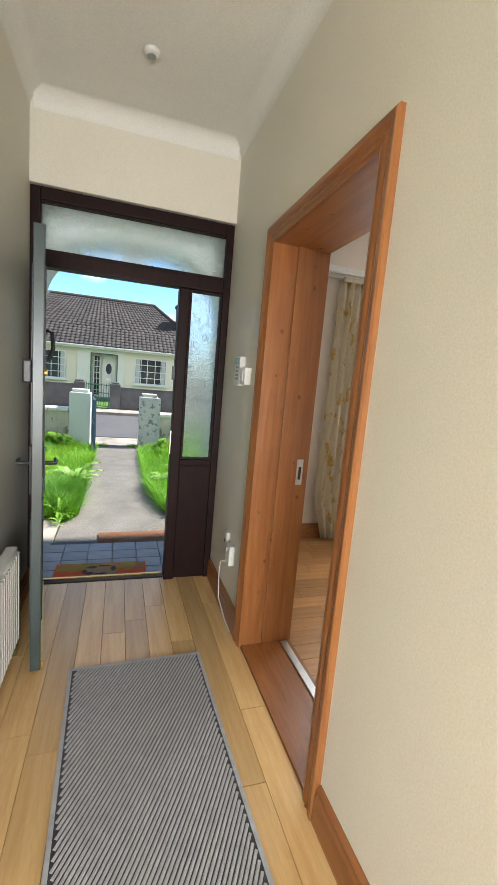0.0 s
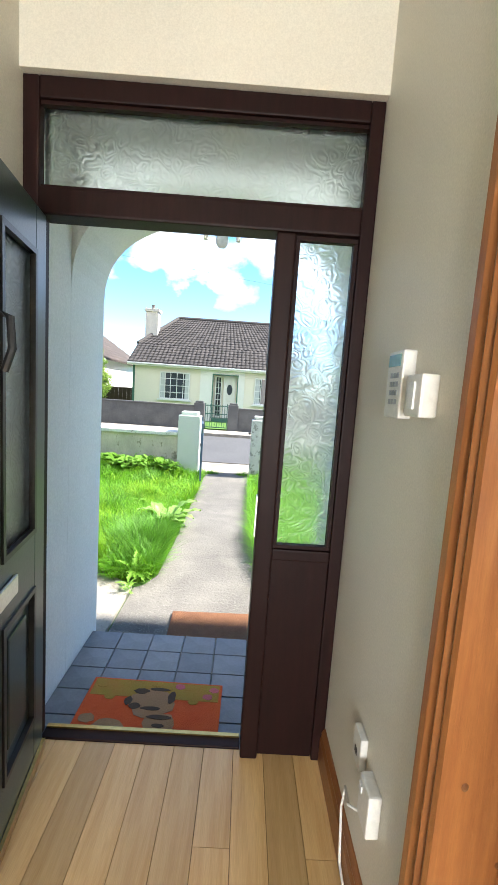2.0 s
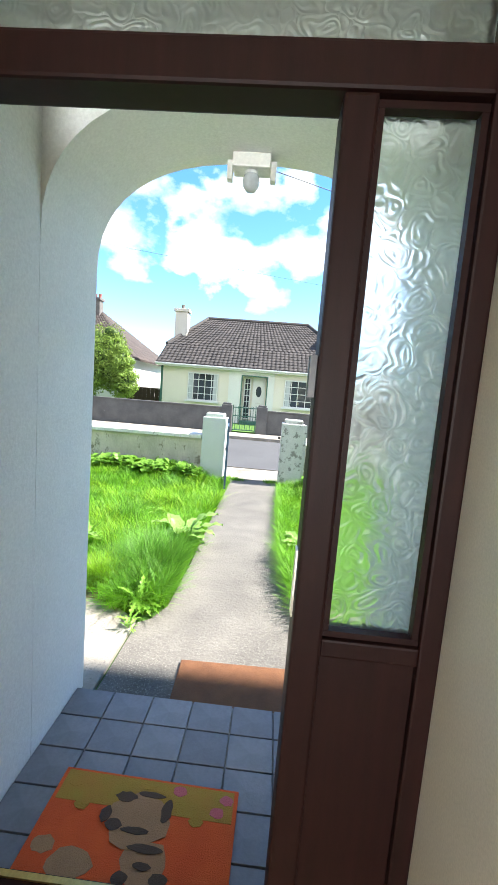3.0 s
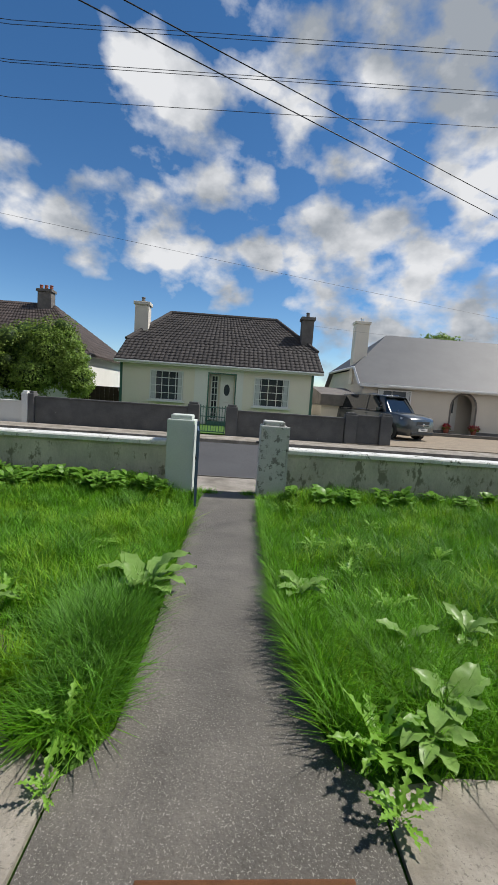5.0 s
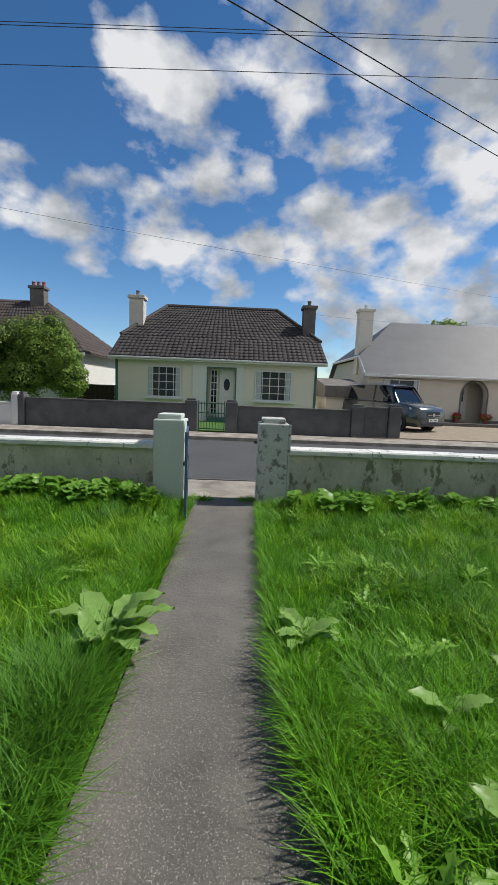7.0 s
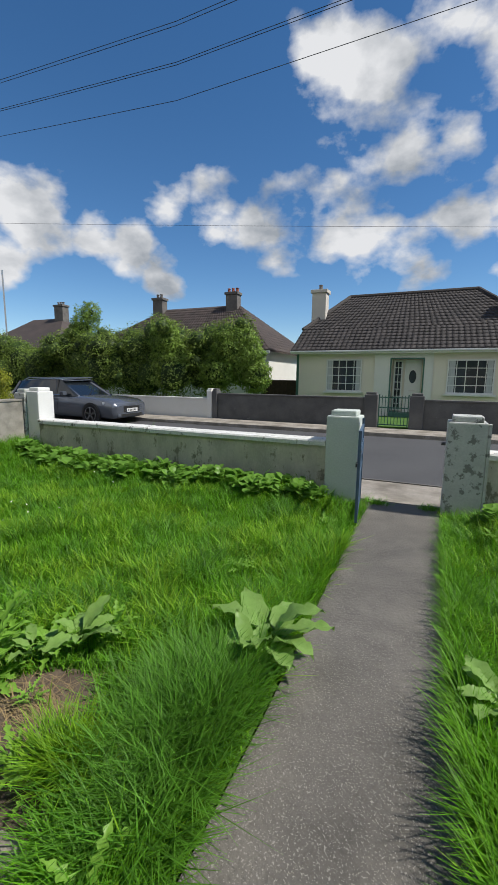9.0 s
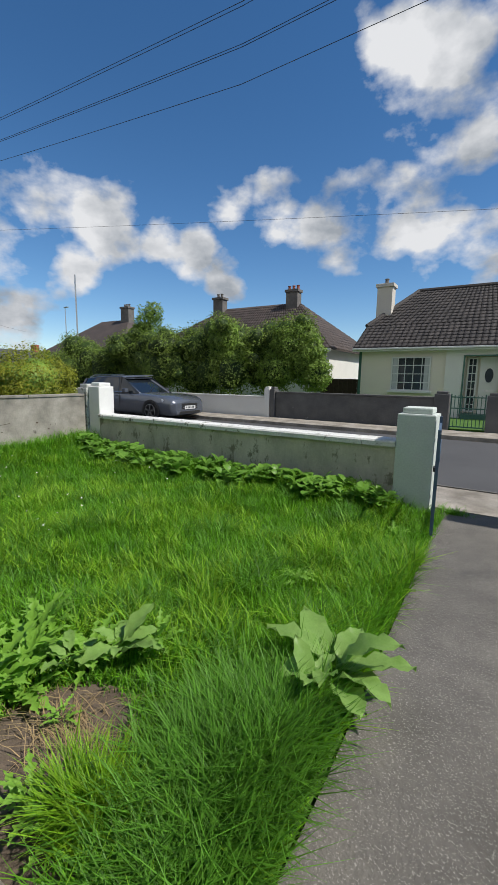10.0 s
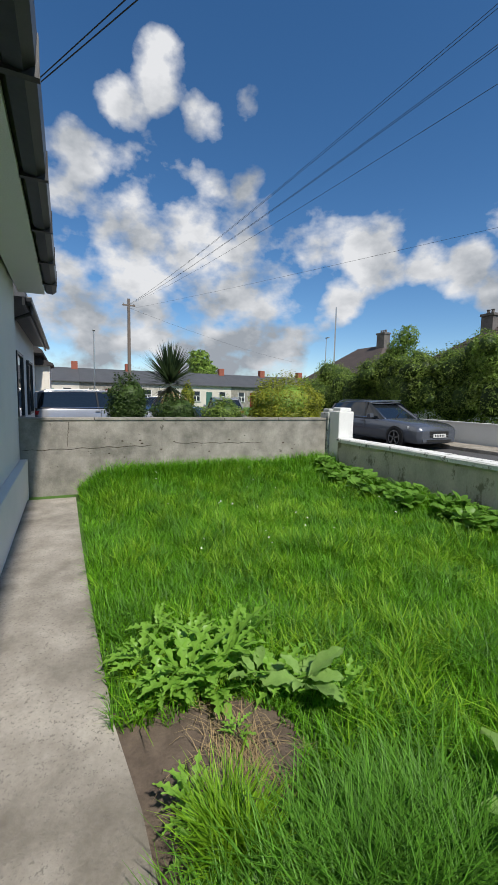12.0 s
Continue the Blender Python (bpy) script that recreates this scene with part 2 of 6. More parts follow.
M["wall_dark"] = mat("dark weathered render", (0.15, 0.148, 0.145), (0.085, 0.085, 0.085), 2.0, 0.92, 0.7, 30, spots=(0.26, 0.26, 0.25), spot_scale=6, spot_at=0.66)
M["house_cream"] = mat("cream pebble dash", (0.82, 0.77, 0.67), (0.77, 0.72, 0.63), 1.0, 0.85, 0.5, 60)
M["house_grey"] = mat("beige render", (0.68, 0.63, 0.55), (0.62, 0.58, 0.51), 1.0, 0.85, 0.4, 60)
M["trim_green"] = mat("green trim paint", (0.055, 0.16, 0.125), (0.045, 0.13, 0.10), 4, 0.5)
M["roof_tile"] = mat("brown-grey concrete roof tile", (0.058, 0.050, 0.047), (0.036, 0.032, 0.031), 1.3, 0.8, 0.4, 30, rand=0.25, island=True)
M["roof_red"] = mat("red-brown roof tile", (0.085, 0.064, 0.056), (0.055, 0.043, 0.039), 1.3, 0.8, 0.4, 30, rand=0.25, island=True)
M["roof_slate"] = mat("grey slate", (0.088, 0.092, 0.10), (0.066, 0.07, 0.077), 1.0, 0.6, 0.3, 30, rand=0.15, island=True)
M["chimney"] = mat("sooty chimney render", (0.20, 0.185, 0.17), (0.11, 0.10, 0.095), 2.5, 0.9, 0.6, 30)
M["redpot"] = mat("terracotta", (0.35, 0.10, 0.06), (0.26, 0.08, 0.05), 5, 0.8)
M["pane"] = mat("dark window pane", (0.035, 0.045, 0.055), (0.02, 0.026, 0.03), 0.8, 0.06, spec=0.8)
M["net"] = mat("net curtain", (0.55, 0.58, 0.60), (0.42, 0.45, 0.47), 4, 0.8, 0.1, 20, (8, 8, 0.6))
M["gateblue"] = mat("flaking blue gate paint", (0.08, 0.14, 0.22), (0.05, 0.09, 0.15), 8, 0.55, 0.3, 60, spots=(0.16, 0.09, 0.05), spot_scale=18, spot_at=0.64)
M["bark"] = mat("bark", (0.10, 0.075, 0.05), (0.06, 0.045, 0.03), 6, 0.95, 0.8, 40, (3, 3, 0.6))
M["timber"] = mat("weathered pole timber", (0.22, 0.18, 0.15), (0.15, 0.12, 0.10), 4, 0.9, 0.5, 30, (6, 6, 0.5))
M["wire"] = mat("black cable", (0.012, 0.012, 0.014), (0.016, 0.016, 0.018), 4, 0.6)
M["tyre"] = mat("tyre rubber", (0.014, 0.014, 0.014), (0.02, 0.02, 0.02), 20, 0.85)
M["rim"] = mat("alloy rim", (0.42, 0.43, 0.45), (0.35, 0.36, 0.38), 20, 0.3, metal=0.9)
M["carglass"] = mat("tinted car glass", (0.012, 0.016, 0.02), (0.01, 0.013, 0.016), 2, 0.04, spec=0.8)
M["chrome"] = mat("chrome", (0.75, 0.76, 0.78), (0.7, 0.7, 0.72), 10, 0.12, metal=1.0)
M["plate"] = mat("number plate", (0.75, 0.75, 0.73), (0.70, 0.70, 0.68), 20, 0.4)
M["lens"] = mat("lamp lens", (0.62, 0.66, 0.70), (0.5, 0.54, 0.58), 20, 0.08)
M["tail"] = mat("red tail lamp", (0.35, 0.02, 0.02), (0.28, 0.015, 0.015), 20, 0.15)
for nm, c in (("car_dark", (0.13, 0.145, 0.175)), ("car_grey", (0.085, 0.095, 0.098)), ("car_silver", (0.36, 0.37, 0.39)), ("car_red", (0.24, 0.02, 0.02)), ("car_blue", (0.05, 0.10, 0.20))):
    M[nm] = mat(nm + " paint", c, tuple(v * 0.92 for v in c), 2, 0.22, metal=0.35, spec=0.7)
    M[nm].node_tree.nodes["Principled BSDF"].inputs["Coat Weight"].default_value = 0.6
M["grass"] = leafmat("grass blade", (0.185, 0.44, 0.018), (0.12, 0.33, 0.014), 0.40)
M["grass_yellow"] = leafmat("yellow-green grass blade", (0.30, 0.52, 0.03), (0.21, 0.42, 0.02), 0.35)
M["grass_dark"] = leafmat("long grass blade", (0.15, 0.36, 0.035), (0.10, 0.27, 0.025), 0.40)
M["dock"] = leafmat("broad dock leaf", (0.34, 0.54, 0.15), (0.25, 0.43, 0.10), 0.25, 0.38)
M["dock_bright"] = leafmat("bright weed leaf", (0.31, 0.56, 0.085), (0.22, 0.44, 0.055), 0.25, 0.40)
M["creeper"] = leafmat("dark ground creeper", (0.24, 0.45, 0.07), (0.15, 0.32, 0.045), 0.35, 0.40)
M["leaf_hedge"] = leafmat("dark hedge leaf", (0.24, 0.34, 0.06), (0.14, 0.22, 0.04), 0.5)
M["leaf_light"] = leafmat("light shrub leaf", (0.27, 0.40, 0.07), (0.17, 0.28, 0.045), 0.45)
M["leaf_gold"] = leafmat("golden privet leaf", (0.34, 0.36, 0.035), (0.22, 0.26, 0.025), 0.35)
M["leaf_dark"] = leafmat("dark laurel leaf and bush core shade", (0.075, 0.13, 0.03), (0.05, 0.09, 0.02), 0.4)
M["palm"] = leafmat("cordyline leaf", (0.07, 0.11, 0.045), (0.05, 0.085, 0.03), 0.3)
M["straw"] = mat("dead palm leaf", (0.36, 0.26, 0.13), (0.28, 0.2, 0.1), 5, 0.9)
M["flower"] = mat("red flower", (0.5, 0.03, 0.04), (0.4, 0.02, 0.03), 9, 0.6)
M["daisy"] = mat("daisy white", (0.8, 0.8, 0.72), None, 9, 0.6)
M["curtain"] = mat("cream leaf-print curtain", (0.62, 0.56, 0.42), (0.56, 0.50, 0.37), 5, 0.9, 0.2, 120, (1, 1, 0.6), spots=(0.42, 0.27, 0.06), spot_scale=9, spot_at=0.55)
M["mat_o"] = mat("orange doormat", (0.75, 0.12, 0.02), (0.66, 0.085, 0.015), 7, 0.95, 0.5, 250)
M["mat_y"] = mat("mustard doormat", (0.36, 0.25, 0.03), (0.42, 0.20, 0.03), 10, 0.95, 0.5, 250)
M["mat_t"] = mat("tan doormat", (0.42, 0.24, 0.12), (0.36, 0.20, 0.10), 10, 0.95, 0.5, 250)
M["mat_k"] = mat("dark doormat", (0.07, 0.045, 0.03), (0.10, 0.06, 0.04), 10, 0.95, 0.5, 250)
M["mat_p"] = mat("pink doormat", (0.55, 0.14, 0.18), (0.5, 0.1, 0.14), 10, 0.95, 0.5, 250)


def glass(name, rough, pattern=False, tint=(0.93, 0.97, 0.95)):
    m = bpy.data.materials.new(name)
    m.use_nodes = True
    n, k = m.node_tree.nodes, m.node_tree.links
    p = n["Principled BSDF"]
    p.inputs["Base Color"].default_value = (*tint, 1)
    p.inputs["Transmission Weight"].default_value, p.inputs["Roughness"].default_value = 1.0, rough
    p.inputs["IOR"].default_value = 1.22 if pattern else 1.1
    if pattern:
        tc = n.new("ShaderNodeTexCoord")
        w = n.new("ShaderNodeTexVoronoi")
        w.feature = "F1"
        w.inputs["Scale"].default_value = 17
        d = n.new("ShaderNodeTexNoise")
        d.inputs["Scale"].default_value = 9
        add = n.new("ShaderNodeVectorMath")
        add.operation = "MULTIPLY_ADD"
        add.inputs[1].default_value = (0.12, 0.12, 0.12)
        k.new(tc.outputs["Object"], d.inputs["Vector"])
        k.new(d.outputs["Color"], add.inputs[0])
        k.new(tc.outputs["Object"], add.inputs[2])
        k.new(add.outputs[0], w.inputs["Vector"])
        s = n.new("ShaderNodeMath")
        s.operation = "SINE"
        mu = n.new("ShaderNodeMath")
        mu.operation = "MULTIPLY"
        mu.inputs[1].default_value = 26
        k.new(w.outputs["Distance"], mu.inputs[0])
        k.new(mu.outputs[0], s.inputs[0])
        b = n.new("ShaderNodeBump")
        b.inputs["Strength"].default_value, b.inputs["Distance"].default_value = 0.22, 0.006
        k.new(s.outputs[0], b.inputs["Height"])
        k.new(b.outputs[0], p.inputs["Normal"])
    return m


M["pattern_glass"] = glass("swirl-pattern obscured glass", 0.30, True, (0.86, 0.93, 0.92))
M["clear_glass"] = glass("clear glass", 0.0)


# ---- building helpers ----
def part(name, bm, material, parent=None, label="", kind="", smooth=False):
    if isinstance(bm, bmesh.types.BMesh):
        me = bpy.data.meshes.new(name)
        bm.to_mesh(me)
        bm.free()
    else:
        me = bm
    if smooth:
        for f in me.polygons:
            f.use_smooth = True
    if material and not me.materials:
        me.materials.append(M[material])
    ob = new(name, me)
    if parent:
        ob.parent = parent
    if label or kind:
        tagged(ob, label, kind=kind)
    return ob


def thing(name, label, category, at=None, group="", kind=""):
    ob = new(name)
    ob.matrix_world = at or Matrix()
    return tagged(ob, label, category, group, kind)


def boxes(*bs, bevel=0.0, bm=None):
    """One mesh of boxes, each (x0, x1, y0, y1, z0, z1)."""
    bm = bm or bmesh.new()
    for x0, x1, y0, y1, z0, z1 in bs:
        v = [bm.verts.new((x, y, z)) for x in (x0, x1) for y in (y0, y1) for z in (z0, z1)]
        for f in ((0, 1, 3, 2), (4, 6, 7, 5), (0, 4, 5, 1), (2, 3, 7, 6), (0, 2, 6, 4), (1, 5, 7, 3)):
            bm.faces.new([v[i] for i in f])
    if bevel:
        bmesh.ops.bevel(bm, geom=bm.edges[:], offset=bevel, segments=2, affect="EDGES", profile=0.6)
    return bm


def prism(outline, axis, a, b, bm=None):
    """Extrudes an outline of 2D points between a and b along x, y or z."""
    bm = bm or bmesh.new()

    def at(p, d):
        return {"x": (d, p[0], p[1]), "y": (p[0], d, p[1]), "z": (p[0], p[1], d)}[axis]
    v0, v1 = [bm.verts.new(at(p, a)) for p in outline], [bm.verts.new(at(p, b)) for p in outline]
    n = len(outline)
    bm.faces.new(v0)
    bm.faces.new(v1[::-1])
    for i in range(n):
        bm.faces.new((v0[i], v1[i], v1[(i + 1) % n], v0[(i + 1) % n]))
    bmesh.ops.recalc_face_normals(bm, faces=bm.faces)
    return bm


def lathe(profile, seg=20, bm=None, m=None):
    """Turns (radius, height) points round z."""
    bm = bm or bmesh.new()
    rings = []
    for r, z in profile:
        ring = []
        for i in range(seg):
            a = 2 * math.pi * i / seg
            co = Vector((max(r, 0.0004) * math.cos(a), max(r, 0.0004) * math.sin(a), z))
            ring.append(bm.verts.new(m @ co if m else co))
        rings.append(ring)
    for a, b in zip(rings, rings[1:]):
        for i in range(seg):
            bm.faces.new((a[i], a[(i + 1) % seg], b[(i + 1) % seg], b[i]))
    bm.faces.new(rings[0][::-1])
    bm.faces.new(rings[-1])
    return bm


def tube(points, r, seg=8, bm=None, r_end=None):
    bm = bm or bmesh.new()
    pts = [Vector(p) for p in points]
    rings = []
    for i, p in enumerate(pts):
        d = (pts[min(i + 1, len(pts) - 1)] - pts[max(i - 1, 0)]).normalized()
        u = d.orthogonal().normalized() if abs(d.z) > 0.9 else d.cross(Vector((0, 0, 1))).normalized()
        w = d.cross(u)
        rr = r if r_end is None else r + (r_end - r) * i / max(1, len(pts) - 1)
        rings.append([bm.verts.new(p + (u * math.cos(2 * math.pi * k / seg) + w * math.sin(2 * math.pi * k / seg)) * rr) for k in range(seg)])
    for a, b in zip(rings, rings[1:]):
        for k in range(seg):
            bm.faces.new((a[k], a[(k + 1) % seg], b[(k + 1) % seg], b[k]))
    bm.faces.new(rings[0][::-1])
    bm.faces.new(rings[-1])
    return bm


def setting(name, bm, material, label, category):
    return tagged(part(name, bm, material), label, category, kind="structure")


def bulk(name, verts, faces, material, parent=None):
    """One mesh of a great many quads or triangles, from numpy arrays."""
    me = bpy.data.meshes.new(name)
    n, k = faces.shape
    me.vertices.add(len(verts))
    me.vertices.foreach_set("co", np.ascontiguousarray(verts, dtype=np.float32).ravel())
    me.loops.add(n * k)
    me.loops.foreach_set("vertex_index", faces.astype(np.int32).ravel())
    me.polygons.add(n)
    me.polygons.foreach_set("loop_start", (np.arange(n) * k).astype(np.int32))
    me.polygons.foreach_set("loop_total", np.full(n, k, dtype=np.int32))
    me.update(calc_edges=True)
    me.materials.append(M[material])
    ob = new(name, me)
    if parent:
        ob.parent = parent
    return ob

# ---- ground, road and pavements ----
setting("ground", boxes((-300, 300, -200, 400, -1.2, -0.34)), "ground", "flat grassy ground reaching the horizon", "ground")
setting("garden_soil_1", boxes((-5.8, 0.42, 4.3, 9.66, -0.34, -0.18)), "turf", "soil of the lawn beside the path", "lawn")
setting("garden_soil_2", boxes((1.22, 9.0, 4.3, 9.70, -0.34, -0.18)), "turf", "soil of the second lawn", "lawn")
setting("road", prism([(11.2, -0.34), (11.2, -0.24), (13.6, -0.14), (15.9, -0.10), (15.9, -0.34)], "x", -70, 60), "asphalt", "grey asphalt road with a slight camber", "road")
setting("pavement_near", prism([(9.95, -0.34), (9.95, -0.165), (11.05, -0.165), (11.05, -0.34)], "x", -70, 60), "concrete_pale", "pale concrete pavement", "pavement")
setting("kerb_near", prism([(11.054, -0.34), (11.054, -0.15), (11.18, -0.17), (11.196, -0.34)], "x", -70, 60), "concrete", "worn concrete kerb", "kerb")
setting("kerb_far", prism([(15.904, -0.34), (15.91, 0.0), (16.04, 0.02), (16.04, -0.34)], "x", -70, 60), "concrete_pale", "pale kerb across the road", "kerb")
setting("pavement_far", prism([(16.044, -0.34), (16.044, 0.015), (16.9, 0.03), (16.9, -0.34)], "x", -70, 60), "concrete_pale", "pale concrete pavement across the road", "pavement")
setting("front_yard", boxes((-5.9, 4.5, 17.14, 40, -0.34, 0.05)), "turf", "grass yard of the cream bungalow", "yard")
setting("drive", boxes((4.52, 40, 16.9, 40, -0.34, 0.06)), "gravel", "tan gravel drive of the grey-roofed house", "drive")
setting("yard_left", boxes((-60, -5.92, 17.14, 60, -0.34, 0.04)), "turf", "garden behind the hedge", "yard")
setting("neighbour_yard", boxes((-40, -6.02, 3.0, 9.66, -0.34, -0.17)), "asphalt", "tarred yard next door", "yard")
# path of cast concrete slabs
def path_edge(y):
    """The right edge of the garden path, which flares towards the house."""
    return 1.23 + 0.30 * np.clip((7.2 - y) / 2.1, 0, 1) ** 2.2 * 0.62


flare = [(float(path_edge(y)) + 0.012 * math.sin(y * 9), y) for y in (9.9, 9.0, 8.2, 7.4, 6.8, 6.3, 5.9, 5.6, 5.35, 5.12)]
setting("garden_path", prism([(0.288, 4.20), (0.288, 4.96), (0.36, 5.02), (0.43, 5.2), (0.44, 6.0), (0.42, 7.2), (0.39, 9.0), (0.38, 9.9)] + flare + [(1.50, 5.04), (1.555, 4.98), (1.555, 4.20)], "z", -0.34, -0.16), "concrete", "grey concrete garden path with exposed grit, flaring before the porch", "path")
setting("house_path_1", prism([(-5.5, 4.30), (-5.5, 5.05), (-3.6, 5.06), (-2.2, 5.08), (-0.9, 5.12), (-0.45, 5.17), (-0.1, 5.18), (0.1, 5.1), (0.272, 4.97), (0.272, 4.30)], "z", -0.34, -0.15), "concrete_pale", "pale concrete strip along the house", "path")
setting("house_path_2", prism([(1.572, 4.30), (1.572, 4.96), (1.9, 5.02), (8.0, 5.0), (8.0, 4.30)], "z", -0.34, -0.156), "concrete_pale", "concrete strip along the house", "path")

# ---- own house: hall, porch, front room ----
L, R, E0, FRONT, BACK = 0.285, 1.505, 3.29, 4.32, -2.2
setting("floor_base", boxes((-3.0, 8.0, BACK - 0.3, 3.26, -0.34, -0.022), (1.9, 8.0, 3.26, 3.9, -0.34, -0.022)), "gap", "dark gaps between floorboards", "floor")
setting("wall_left", boxes((L - 0.15, L, BACK, 3.40, -0.02, 3.0)), "cream", "cream painted hall wall", "wall")
setting("wall_right", boxes((R, R + 0.28, BACK, 1.585, -0.02, 3.0), (R, R + 0.28, 2.47, 3.40, -0.02, 3.0), (R, R + 0.28, 1.585, 2.47, 2.145, 3.0)), "cream", "cream hall wall with a wide cased opening", "wall")
setting("wall_above_door", boxes((L, R, E0 - 0.02, 3.40, 2.475, 3.0)), "cream", "cream wall above the door screen", "wall")
# unseen end wall; its opening is made up to hold the fill lamp
setting("wall_back", boxes((L - 0.15, 0.42, BACK - 0.15, BACK, -0.02, 3.0), (1.38, R + 0.28, BACK - 0.15, BACK, -0.02, 3.0), (0.42, 1.38, BACK - 0.15, BACK, 2.46, 3.0), (0.42, 1.38, BACK - 0.15, BACK, -0.02, 0.44)), "cream", "unseen cream end wall of the hall with an opening added for fill light", "wall")
setting("ceiling_hall", boxes((L - 0.15, R + 0.28, BACK - 0.15, 3.40, 2.95, 3.05)), "ceiling", "off-white hall ceiling", "ceiling")
cov = [(0, 0)] + [(0.09 - 0.09 * math.sin(a * math.pi / 20), -0.09 + 0.09 * math.cos(a * math.pi / 20)) for a in range(11)]
setting("coving_right", prism([(R - x, 2.948 + z) for x, z in cov], "y", BACK, E0 - 0.02), "ceiling", "plaster coving", "coving")
setting("coving_left", prism([(L + x, 2.948 + z) for x, z in cov], "y", BACK, E0 - 0.02), "ceiling", "plaster coving", "coving")
setting("coving_end", prism([(E0 - 0.021 - x, 2.947 + z) for x, z in cov], "x", L + 0.02, R - 0.02), "ceiling", "plaster coving", "coving")
# front room, right of the hall
RX0, RX1, RY0, RY1 = R + 0.28, 5.6, -0.5, 3.96
setting("wall_room_front", boxes((RX0, 2.95, RY1, FRONT, -0.3, 3.2), (4.5, 8.0, RY1, FRONT, -0.3, 3.2), (2.95, 4.5, RY1, FRONT, -0.3, 0.72), (2.95, 4.5, RY1, FRONT, 2.42, 3.2)), "pinkwall", "pale front wall of the room with its window opening", "wall")
setting("wall_room_side", boxes((RX1, RX1 + 0.2, RY0, RY1, -0.02, 3.2)), "pinkwall", "pale side wall of the front room", "wall")
setting("wall_room_back", boxes((RX0, RX1 + 0.2, RY0 - 0.2, RY0, -0.02, 3.2)), "pinkwall", "pale back wall of the front room", "wall")
setting("wall_room_hall_side", boxes((RX0, RX0 + 0.012, RY0, 1.585, -0.02, 2.94), (RX0, RX0 + 0.012, 2.47, RY1, -0.02, 2.94), (RX0, RX0 + 0.012, 1.585, 2.47, 2.145, 2.94)), "pinkwall", "pale room side of the hall wall", "wall")
setting("ceiling_room", boxes((RX0, RX1 + 0.2, RY0 - 0.2, RY1, 2.95, 3.05)), "ceiling", "off-white ceiling of the front room", "ceiling")
# porch with a flat-topped arch
AL, AR, AB = 0.215, 1.60, 3.86
pts = []
for i in range(25):
    a = math.pi * i / 24
    c, s_ = math.cos(a), math.sin(a)
    pts.append(((AL + AR) / 2 + (AR - AL) / 2 * math.copysign(abs(c) ** 0.82, c), 1.93 + 0.49 * abs(s_) ** 0.85))
arch_hole = [(AR, -0.3)] + pts + [(AL, -0.3)]


def arch_wall(y0, y1):
    """The front wall round the porch arch, in one sheet with a soffit."""
    bm = bmesh.new()
    front = [(AR + 0.2, -0.3)] + [(min(max(x * 1.0, AL), AR), 3.2) for x, z in pts] + [(AL - 0.2, -0.3)]
    rows = []
    for y in (y0, y1):
        inner = [bm.verts.new((x, y, z)) for x, z in arch_hole]
        outer = [bm.verts.new((x, y, z)) for x, z in front]
        rows.append((inner, outer))
    for i in range(len(arch_hole) - 1):
        for r, flip in ((rows[0], 1), (rows[1], -1)):
            f = [r[0][i], r[0][i + 1], r[1][i + 1], r[1][i]]
            if len({tuple(v.co) for v in f}) == 4:
                bm.faces.new(f[::flip])
        bm.faces.new((rows[0][0][i], rows[1][0][i], rows[1][0][i + 1], rows[0][0][i + 1]))
    bmesh.ops.recalc_face_normals(bm, faces=bm.faces)
    return bm


setting("porch_arch", arch_wall(AB, FRONT), "white", "white rendered porch arch", "arch")
setting("wall_facade_left", boxes((-5.78, AL - 0.2, 3.86, FRONT, -0.3, 3.2)), "white", "white painted house front", "wall")
setting("wall_facade_right", boxes((AR + 0.2, 2.95, FRONT + 0.002, FRONT + 0.03, -0.3, 3.2), (4.5, 8.0, FRONT + 0.002, FRONT + 0.03, -0.3, 3.2), (2.95, 4.5, FRONT + 0.002, FRONT + 0.03, -0.3, 0.72), (2.95, 4.5, FRONT + 0.002, FRONT + 0.03, 2.42, 3.2)), "white", "white painted house front", "wall")
setting("plinth", boxes((-5.76, AL - 0.1, FRONT + 0.002, FRONT + 0.10, -0.3, 0.40), bevel=0.01), "white", "white painted plinth along the house foot", "plinth")
setting("porch_wall_left", boxes((-0.1, AL, 3.405, AB - 0.002, -0.3, 3.0)), "white", "white porch side wall", "wall")
setting("porch_wall_right", boxes((AR, RX0, 3.405, AB - 0.002, -0.3, 3.0)), "white", "white porch side wall", "wall")
setting("porch_ceiling", boxes((AL, AR, 3.405, AB - 0.002, 2.62, 2.72)), "white", "white porch ceiling", "ceiling")
setting("house_end_wall", boxes((-5.78, -5.5, -4.0, 3.85, -0.3, 3.2)), "white", "white gable end", "wall")
setting("porch_base", boxes((AL, AR, 3.40, 4.255, -0.3, -0.118)), "grout", "pale grout bed of the porch floor", "floor")
setting("roof_own", prism([(4.78, 2.985), (4.78, 3.04), (0.2, 5.9), (-5.0, 3.1), (-5.0, 2.98), (3.9, 3.06)], "x", -6.0, 8.2), "roof_slate", "slate roof with boxed eaves", "roof")
setting("soffit", boxes((-6.0, 8.2, FRONT + 0.035, 4.70, 2.80, 2.85)), "white_gloss", "white boxed soffit", "soffit")
gut = thing("gutter", "black plastic gutter along the eaves", "gutter")
part("channel", prism([(4.70, 2.98), (4.70, 2.86), (4.73, 2.82), (4.81, 2.81), (4.86, 2.85), (4.87, 2.98)], "x", -6.0, 8.2), "black", gut)
for i in range(6):
    part("bracket", boxes((-5.4 + i * 1.0, -5.36 + i * 1.0, 4.695, 4.876, 2.80, 2.99)), "black", gut)

